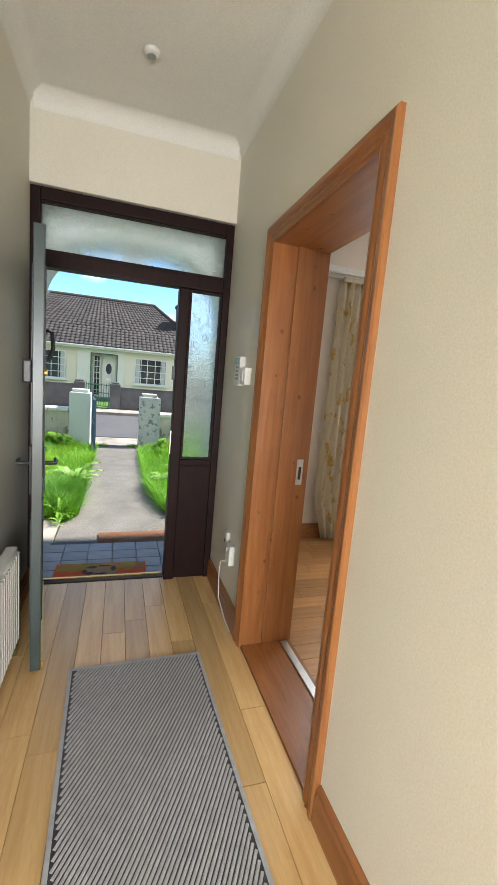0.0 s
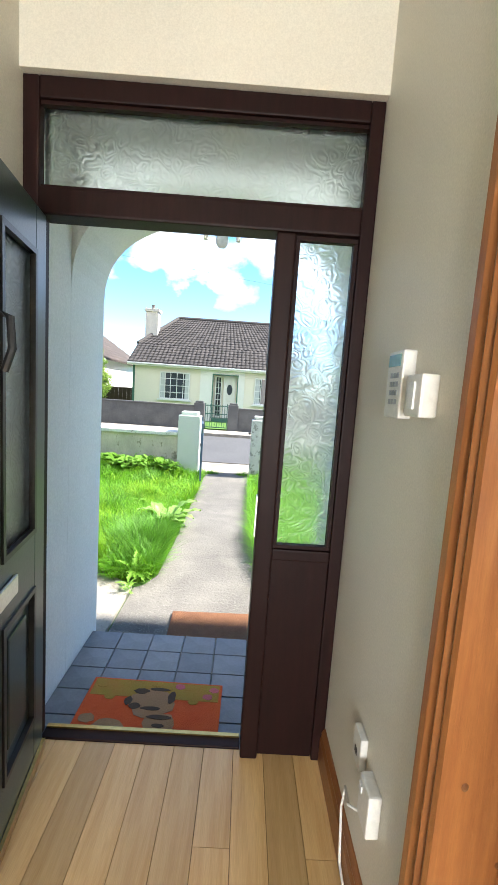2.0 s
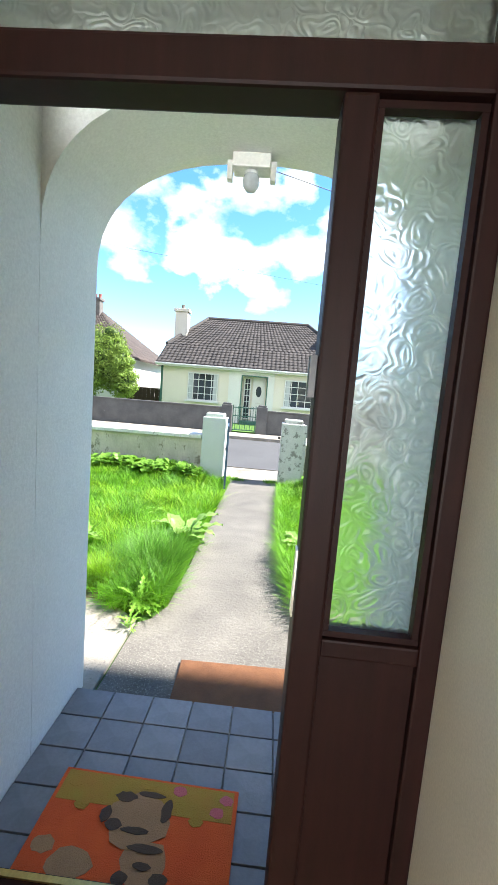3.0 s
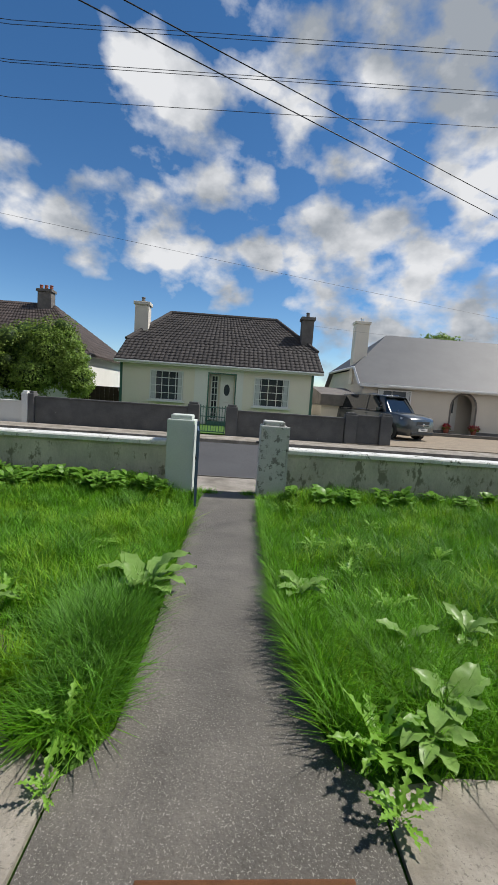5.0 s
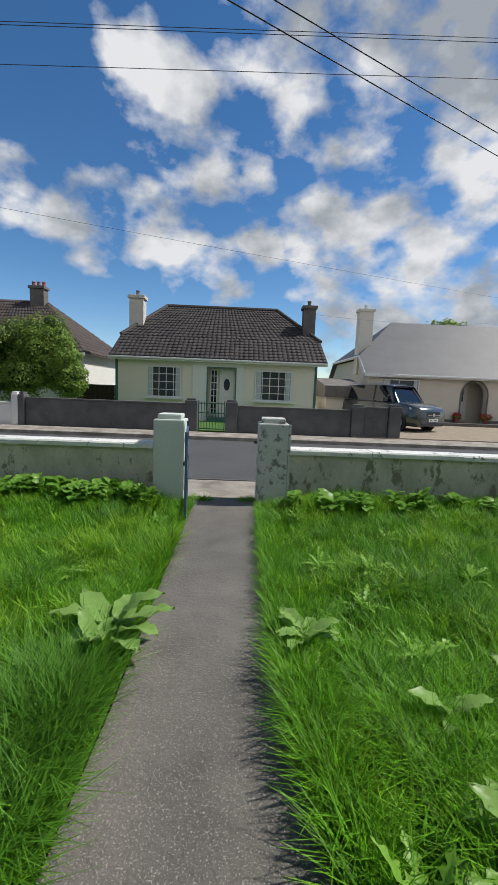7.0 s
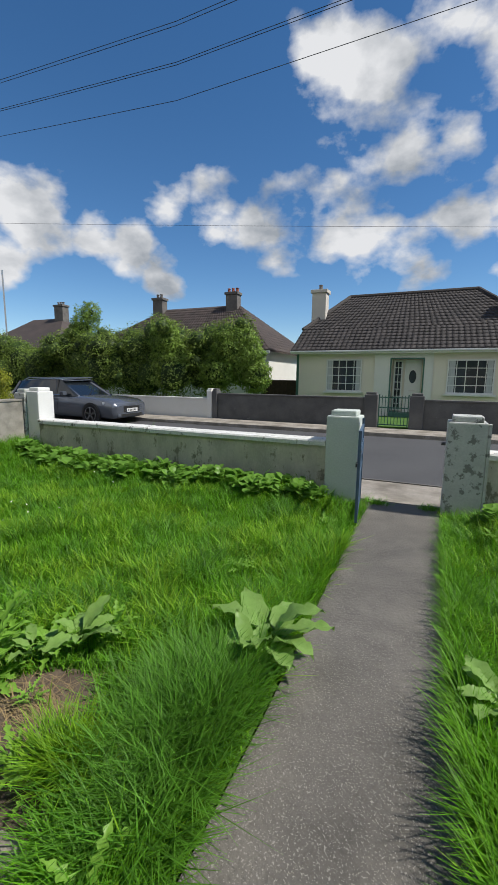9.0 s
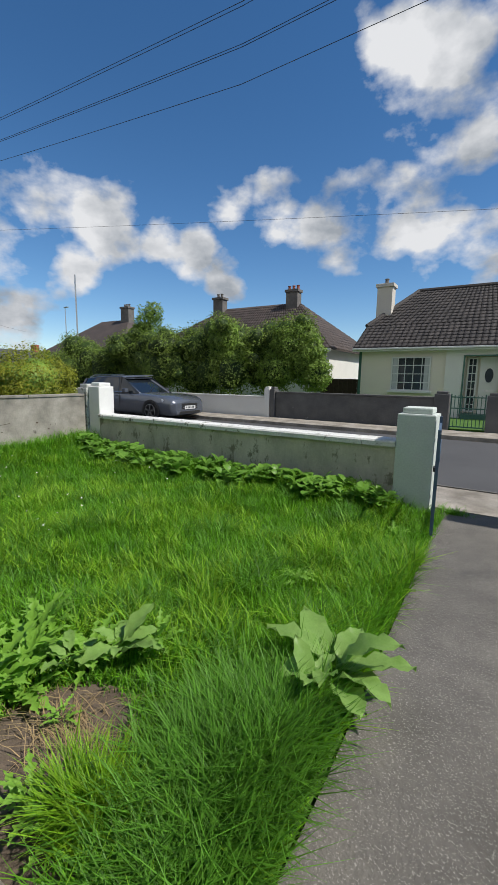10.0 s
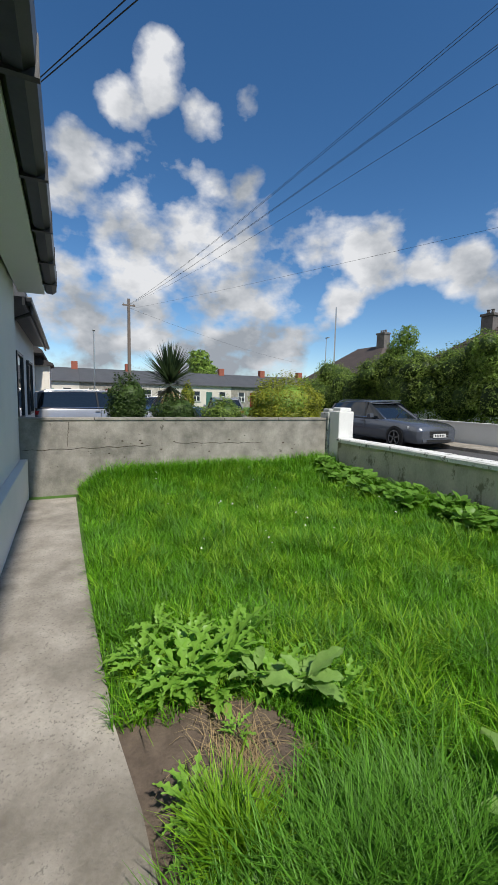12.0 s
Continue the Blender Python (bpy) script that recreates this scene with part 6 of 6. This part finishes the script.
def vehicle(label, at, paint, length, width, height, hood, kind_="estate", group=""):
    """A car facing +x, its wheels on z = 0."""
    v = thing("van" if kind_ == "van" else "car", label, "van" if kind_ == "van" else "car", at, group)
    Lh, w = length / 2, width / 2
    belt = height * 0.64

    def lower(x, hw, zt, zb):
        return [(x, -hw * 0.90, zb), (x, -hw, zb + 0.16), (x, -hw * 1.0, zb + 0.36), (x, -hw * 0.95, zt - 0.05), (x, -hw * 0.86, zt), (x, 0, zt + 0.025), (x, hw * 0.86, zt), (x, hw * 0.95, zt - 0.05), (x, hw, zb + 0.36), (x, hw, zb + 0.16), (x, hw * 0.90, zb)]
    st = [(-Lh, w * 0.80, belt - 0.16, 0.36), (-Lh + 0.08, w * 0.93, belt - 0.02, 0.26), (-Lh + 0.5, w, belt, 0.22), (0, w, belt - 0.01, 0.20), (Lh - hood, w, belt - 0.03, 0.20), (Lh - hood * 0.55, w * 0.99, belt - 0.06, 0.20), (Lh - 0.35, w * 0.96, belt - 0.12, 0.20), (Lh - 0.10, w * 0.88, belt - 0.20, 0.20), (Lh, w * 0.74, belt - 0.30, 0.24)]
    body = part("body", loft([lower(*s) for s in st]), paint, v, smooth=True)
    body.modifiers.new("round", "BEVEL").width = 0.02
    r0, r1 = -Lh + (0.12 if kind_ != "estate" else 0.30), Lh - hood - (0.35 if kind_ == "van" else 0.75)
    b0, b1 = -Lh + 0.06, Lh - hood + 0.12

    def upper(x, hw, z):
        return [(x, -hw, z), (x, 0, z + 0.03), (x, hw, z)]
    base = [(b0, w * 0.86), (b0 + 0.4, w * 0.93), (0, w * 0.94), (b1 - 0.5, w * 0.92), (b1, w * 0.78)]
    roof = [(r0, w * 0.66, height - 0.09), (r0 + 0.4, w * 0.74, height - 0.02), (0, w * 0.76, height), (r1 - 0.35, w * 0.74, height - 0.02), (r1, w * 0.68, height - 0.07)]

    def dense(rows):
        """Ten steps along a smooth curve through the five stations."""
        a, u = np.array(rows), np.linspace(0, 1, len(rows))
        return [tuple(float(np.polyval(np.polyfit(u, a[:, k], 3), v)) for k in range(a.shape[1])) for v in np.linspace(0, 1, 11)]
    base_d, roof_d = dense(base), dense(roof)
    bm = bmesh.new()
    for s in (-1, 1):
        lo = [bm.verts.new((x, s * hw, belt - 0.04)) for x, hw in base_d]
        hi = [bm.verts.new((x, s * hw, z)) for x, hw, z in roof_d]
        for i in range(10):
            bm.faces.new((lo[i], lo[i + 1], hi[i + 1], hi[i]))
        if s == -1:
            l0, h0 = lo, hi
        else:
            for i in (0, 10):
                bm.faces.new((l0[i], lo[i], hi[i], h0[i]))
            for i in range(10):
                bm.faces.new((h0[i], h0[i + 1], hi[i + 1], hi[i]))
    bmesh.ops.recalc_face_normals(bm, faces=bm.faces)
    part("glasshouse", bm, "carglass", v, "dark tinted windows", smooth=False)
    secs = [[(x, -hw * 1.02, z - 0.02), (x, -hw * 0.92, z + 0.022), (x, 0, z + 0.045), (x, hw * 0.92, z + 0.022), (x, hw * 1.02, z - 0.02), (x, 0, z - 0.01)] for x, hw, z in roof_d]
    part("roof", loft(secs), paint, v, smooth=True)
    for s in (-1, 1):
        for i in ((0, 0), (10, 10)):
            (bx, bw), (rx, rw, rz) = base_d[i[0]], roof_d[i[1]]
            part("pillar", tube([(bx, s * bw, belt - 0.04), (rx, s * rw, rz)], 0.045, 6), paint, v)
        (bx, bw), (rx, rw, rz) = base[2], roof[2]
        part("door_pillar", tube([(bx - 0.1, s * bw, belt - 0.04), (rx - 0.15, s * rw * 1.01, rz)], 0.035, 6), "black", v)
        part("window_trim", tube([(base[0][0] + 0.1, s * base[0][1] * 1.03, belt - 0.005)] + [(x, s * hw * 1.03, belt - 0.0) for x, hw in base[1:4]], 0.012, 5), "chrome", v)
        part("roof_rail", tube([(roof[0][0] + 0.2, s * roof[1][1], roof[0][2] + 0.05)] + [(x, s * hw * 0.96, z + 0.06) for x, hw, z in roof[1:4]], 0.016, 6), "alu", v)
        m = part("mirror", boxes((b1 - 0.55, b1 - 0.40, *sorted((s * (w * 0.98), s * (w * 0.98 + 0.16))), belt + 0.0, belt + 0.13), bevel=0.02), paint, v)
        part("headlight", loft([[(Lh - 0.42, s * w * 0.955, belt - 0.25), (Lh - 0.42, s * w * 0.955, belt - 0.18), (Lh - 0.42, s * w * 0.6, belt - 0.16), (Lh - 0.42, s * w * 0.6, belt - 0.26)], [(Lh - 0.085, s * w * 0.80, belt - 0.39), (Lh - 0.085, s * w * 0.80, belt - 0.30), (Lh - 0.03, s * w * 0.55, belt - 0.33), (Lh - 0.03, s * w * 0.55, belt - 0.40)]]), "lens", v, "clear headlight")
        part("tail_light", boxes((-Lh - 0.012, -Lh + 0.2, *sorted((s * w * 0.62, s * w * 0.90)), belt - 0.26, belt - 0.12), bevel=0.01), "tail", v, "red tail light")
        part("door_line", boxes((-0.02, -0.012, *sorted((s * w * 0.99, s * (w + 0.003))), 0.35, belt - 0.08)), "black", v)
        part("door_handle", boxes((-0.22, -0.05, *sorted((s * w * 0.99, s * (w + 0.02))), belt - 0.14, belt - 0.11)), paint, v)
        for x in (-Lh + 0.85, Lh - 0.88):
            part("arch_lining", lathe([(0.37, 0), (0.37, 0.01)], 24, m=Matrix.Translation((x, s * (w + 0.001), 0.33)) @ pose(0, 0, 0, -90 * s)), "black", v)
            wh = part("wheel", lathe([(0.20, 0.0), (0.31, 0.0), (0.325, 0.03), (0.325, 0.18), (0.31, 0.21), (0.20, 0.21)], 26, m=Matrix.Translation((x, s * (w - 0.19), 0.325)) @ pose(0, 0, 0, -90 * s)), "tyre", v, "black tyre on an alloy rim", smooth=False)
            rm = part("rim", lathe([(0.225, 0.205), (0.225, 0.217), (0.205, 0.219), (0.20, 0.212), (0.0, 0.212)], 24, m=Matrix.Translation((x, s * (w - 0.19), 0.325)) @ pose(0, 0, 0, -90 * s)), "black", wh)
            for k in range(5):
                a = k * 72
                part("spoke", boxes((-0.022, 0.022, 0.03, 0.215, 0.213, 0.226)), "rim", wh).matrix_basis = Matrix.Translation((x, s * (w - 0.19), 0.325)) @ pose(0, 0, 0, -90 * s) @ pose(0, 0, 0, 0, 0, a)
            part("rim_lip", lathe([(0.232, 0.213), (0.232, 0.224), (0.214, 0.226), (0.214, 0.213)], 24, m=Matrix.Translation((x, s * (w - 0.19), 0.325)) @ pose(0, 0, 0, -90 * s)), "rim", wh)
    part("grille", boxes((Lh - 0.10, Lh + 0.012, -w * 0.42, w * 0.42, belt - 0.50, belt - 0.32), bevel=0.01), "black", v, "dark grille")
    part("grille_bar", boxes((Lh + 0.012, Lh + 0.02, -w * 0.40, w * 0.40, belt - 0.46, belt - 0.445)), "chrome", v)
    part("badge", lathe([(0.06, 0), (0.06, 0.012), (0.045, 0.014)], 20, m=Matrix.Translation((Lh + 0.014, 0, belt - 0.45)) @ pose(0, 0, 0, 0, 90)), "chrome", v, "round plain chrome badge")
    part("bumper", boxes((Lh - 0.30, Lh + 0.015, -w * 0.72, w * 0.72, 0.24, 0.36), bevel=0.03), "black" if kind_ != "estate" else paint, v)
    part("air_intake", boxes((Lh - 0.2, Lh + 0.022, -w * 0.55, w * 0.55, 0.265, 0.335)), "black", v)
    np_ = part("number_plate", boxes((Lh + 0.012, Lh + 0.03, -0.26, 0.26, 0.40, 0.51)), "plate", v, "white number plate with dark bars")
    for i in range(6):
        part("mark", boxes((Lh + 0.0302, Lh + 0.0312, -0.2 + i * 0.07, -0.16 + i * 0.07, 0.425, 0.485)), "black", np_)
    part("wiper", tube([(b1 - 0.02, -0.3, belt + 0.0), (b1 - 0.35, 0.2, belt + 0.17)], 0.01, 5), "black", v)
    return v


vehicle("dark grey estate car with chrome trim, parked by the kerb", pose(-10.35, 15.25, -0.11, 0, 0, 0), "car_dark", 4.65, 1.84, 1.42, 1.62)
vehicle("dark green-grey small van with roof bars on the gravel drive", pose(7.1, 21.2, 0.06, 0, 0, -62), "car_grey", 4.3, 1.75, 1.72, 1.15, "van")
vehicle("silver crossover car parked in the yard next door", pose(-16.2, 6.0, -0.17, 0, 0, 100), "car_silver", 4.4, 1.85, 1.62, 1.2, "van")
vehicle("red car parked further off", pose(-22.0, 6.0, -0.17, 0, 0, 100), "car_red", 4.3, 1.8, 1.5, 1.3)
vehicle("blue car parked before the terrace", pose(-27, 11.6, -0.2, 0, 0, 80), "car_blue", 4.3, 1.8, 1.45, 1.3)
vehicle("silver car parked before the terrace", pose(-22, 13.4, -0.2, 0, 0, 170), "car_silver", 4.3, 1.8, 1.5, 1.3)

# ---- row of cottages at the end of the road ----
tr_group = "terrace cottages"
for i in range(8):
    y0 = -6 + i * 6.2
    c = thing("cottage", "small grey-roofed terrace cottage with a red brick chimney", "house", pose(-50, y0, 0), tr_group)
    m_ = ("wall_old", "house_grey", "wall_side")[i % 3]
    part("wall", boxes((-6, 0, 0, 6.18, -0.2, 2.75)), m_, c)
    part("roof", prism([(0.3, 2.7), (0.3, 2.8), (-3, 4.45), (-6.3, 2.8), (-6.3, 2.7)], "y", 0, 6.19), "roof_slate", c).matrix_basis = Matrix()
    part("chimney", boxes((-3.4, -2.6, 5.4, 6.1, 4.0, 5.2)), "redpot", c, "red brick chimney")
    part("door", boxes((0.001, 0.04, 2.7, 3.5, -0.1, 1.95)), ("black", "trim_green", "car_red")[i % 3], c)
    for a in (0.9, 4.4):
        wn_ = part("window", boxes((0.001, 0.03, a, a + 1.0, 0.8, 2.0)), "pane", c)
        part("frame", boxes((0.031, 0.06, a, a + 0.08, 0.8, 2.0), (0.031, 0.06, a + 0.92, a + 1.0, 0.8, 2.0), (0.031, 0.06, a + 0.08, a + 0.92, 1.38, 1.45), (0.031, 0.06, a + 0.46, a + 0.54, 0.8, 1.38)), "white_gloss", wn_)
        part("sill", boxes((0.031, 0.12, a - 0.08, a + 1.08, 0.72, 0.80)), "white_gloss", wn_)

# house next door on the same side
nh = thing("neighbour_house", "white house next door with black gutters and downpipe", "house")
part("wall", boxes((-15.5, -7.6, -3.0, 3.95, -0.3, 3.0)), "white", nh)
part("roof", prism([(4.35, 3.0), (4.35, 3.12), (0.3, 5.6), (-3.4, 3.1), (-3.4, 3.0)], "x", -15.8, -7.3), "roof_slate", nh)
part("fascia", boxes((-15.8, -7.3, 4.3, 4.34, 2.86, 2.995)), "black", nh)
part("gutter", boxes((-15.8, -7.3, 4.352, 4.45, 2.92, 3.01), bevel=0.02), "black", nh)
part("downpipe", tube([(-7.75, 4.40, 2.92), (-7.75, 4.40, 2.80), (-7.75, 4.02, 2.62), (-7.75, 4.02, -0.2)], 0.04, 8), "black", nh, "black downpipe")
for a in (-10.6, -13.6):
    wn_ = part("window", boxes((a, a + 1.3, 3.952, 3.98, 0.8, 2.2)), "pane", nh)
    part("frame", boxes((a - 0.06, a, 3.952, 4.02, 0.74, 2.26), (a + 1.3, a + 1.36, 3.952, 4.02, 0.74, 2.26), (a, a + 1.3, 3.952, 4.02, 0.74, 0.8), (a, a + 1.3, 3.952, 4.02, 2.2, 2.26)), "black", wn_)
nh2 = thing("house", "cream house two doors away", "house")
part("wall", boxes((-30, -18.5, -3.0, 3.7, -0.3, 3.0)), "house_cream", nh2)
part("roof", prism([(4.1, 3.0), (4.1, 3.12), (0.3, 5.6), (-3.4, 3.1), (-3.4, 3.0)], "x", -30.3, -18.2), "roof_tile", nh2)
part("bay", boxes((-22, -20, 3.702, 4.3, -0.3, 2.6)), "house_cream", nh2)
part("bay_roof", prism([(3.7, 2.6), (4.45, 2.6), (4.45, 2.7), (3.7, 3.0)], "x", -22.2, -19.8), "roof_tile", nh2)

# ---- poles and wires ----
po = thing("utility_pole", "tall weathered timber utility pole with insulators", "pole", pose(-34, 9.72, -0.3))
part("mast", tube([(0, 0, 0), (0, 0, 5), (0, 0, 9.3)], 0.15, 10, r_end=0.11), "timber", po)
part("cross_arm", boxes((-0.05, 0.05, -0.5, 0.5, 8.75, 8.85)), "timber", po)
for yy in (-0.4, 0.4, 0.0):
    part("insulator", lathe([(0.04, 8.85), (0.05, 8.92), (0.03, 8.98)], 8, m=Matrix.Translation((0, yy, 0))), "plastic_grey", po)
for at in ((-40, 7.4, 7.4), (-40, 32.8, 8.7)):
    sl = thing("street_lamp", "thin grey street lamp post", "street lamp", pose(at[0], at[1], -0.3))
    part("post", tube([(0, 0, 0), (0, 0, at[2])], 0.07, 8, r_end=0.045), "alu", sl)
    part("lantern", boxes((-0.12, 0.5, -0.1, 0.1, at[2], at[2] + 0.1), bevel=0.03), "plastic_grey", sl)
mast = thing("mast_far", "thin grey distant mast above the trees", "mast", pose(-24.5, 23.0, 0))
part("rod", tube([(0, 0, 0), (0, 0, 8.0)], 0.05, 6), "alu", mast)


def wire(p, q, sag, r=0.0045):
    a, b = Vector(p), Vector(q)
    pts_ = [a.lerp(b, i / 24) - Vector((0, 0, 4 * sag * (i / 24) * (1 - i / 24))) for i in range(25)]
    tagged(part("overhead_wire", tube(pts_, r, 5), "wire"), "thin black overhead cable strung across the road", "cable", "overhead wires")


# the bundle along the road: its height over the garden, then its far end
for (xa, za), (xb, zb) in (((-3.03, 5.79), (4.93, 6.37)), ((-3.02, 6.33), (4.85, 6.94)), ((-3.02, 6.29), (4.86, 6.88)), ((-3.01, 6.89), (4.76, 7.57)), ((-3.02, 6.83), (4.77, 7.50))):
    wire((-34, 9.72, 8.55), (xa, 10.6, za), 0.25)
    wire((xa, 10.6, za), (xb + (xb - xa) * 4, 13.6, zb + (zb - za) * 4), 0.0)
wire((-34, 9.72, 8.2), (14, 20.5, 4.9), 0.25)
wire((-34, 9.72, 8.3), (-60, 40, 7.5), 0.4, 0.008)
wire((-5.03, 3.6, 3.74), (40.6, 30.0, 4.5), 0.15)
wire((-5.30, 3.6, 3.90), (41.9, 30.0, 4.8), 0.15)
wire((3.8, 22.8, 4.8), (16, 30, 6.0), 0.2)

# ---- floorboards and porch tiles ----
def board_mesh(name, x, y, h=0.018):
    me = bpy.data.meshes.new(name)
    bm = boxes((-x / 2, x / 2, -y / 2, y / 2, -h, 0))
    bmesh.ops.bevel(bm, geom=[e for e in bm.edges if all(v.co.z > -0.001 for v in e.verts)], offset=0.0012, segments=1, affect="EDGES")
    bm.to_mesh(me)
    bm.free()
    return me


fl = tagged(new("floor_hall"), "varnished pine floorboards with knots and dark gaps", "floor", kind="structure")
rb = random.Random(12)
bw = 0.122
x = L + bw / 2
meshes = {}
while x < R - 0.03:
    y = BACK + rb.uniform(-0.6, 0)
    while y < 3.325:
        ln = rb.choice((0.9, 1.3, 1.7))
        e = y + ln if y + ln < 3.2 else 3.325
        if e > BACK and e - y > 0.05:
            k = round(e - y, 3)
            if k not in meshes:
                meshes[k] = board_mesh("plank", bw - 0.0015, k - 0.0015)
            o = part("plank", meshes[k], "plank", fl)
            o.location = (x, (y + e) / 2, 0.0)
        y = e
    x += bw
fl2 = tagged(new("floor_room"), "varnished reddish pine floorboards of the front room", "floor", kind="structure")
meshes = {}
y = 0.4
while y < 3.95:
    x = RX0 + 0.016 - rb.uniform(0, 0.5)
    while x < RX1:
        ln = rb.choice((0.5, 0.8, 1.1))
        a, e = max(x, RX0 + 0.016), min(x + ln, RX1)
        if e - a > 0.05:
            k = round(e - a, 3)
            if k not in meshes:
                meshes[k] = board_mesh("plank", k - 0.0015, bw - 0.0015)
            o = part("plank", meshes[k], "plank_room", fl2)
            o.location = ((a + e) / 2, y, 0.0)
        x += ln
    y += bw
pt = tagged(new("porch_floor"), "blue-grey square porch tiles with pale joints", "floor", kind="structure")
tm = None
nx = 7
tw = (AR - AL) / nx
for i in range(nx):
    for j in range(5):
        if tm is None:
            tm = board_mesh("tile", tw - 0.007, 0.17 - 0.007, 0.014)
        o = part("tile", tm, "slate_tile", pt)
        o.location = (AL + tw * (i + 0.5), 3.405 + 0.17 * (j + 0.5), -0.104)
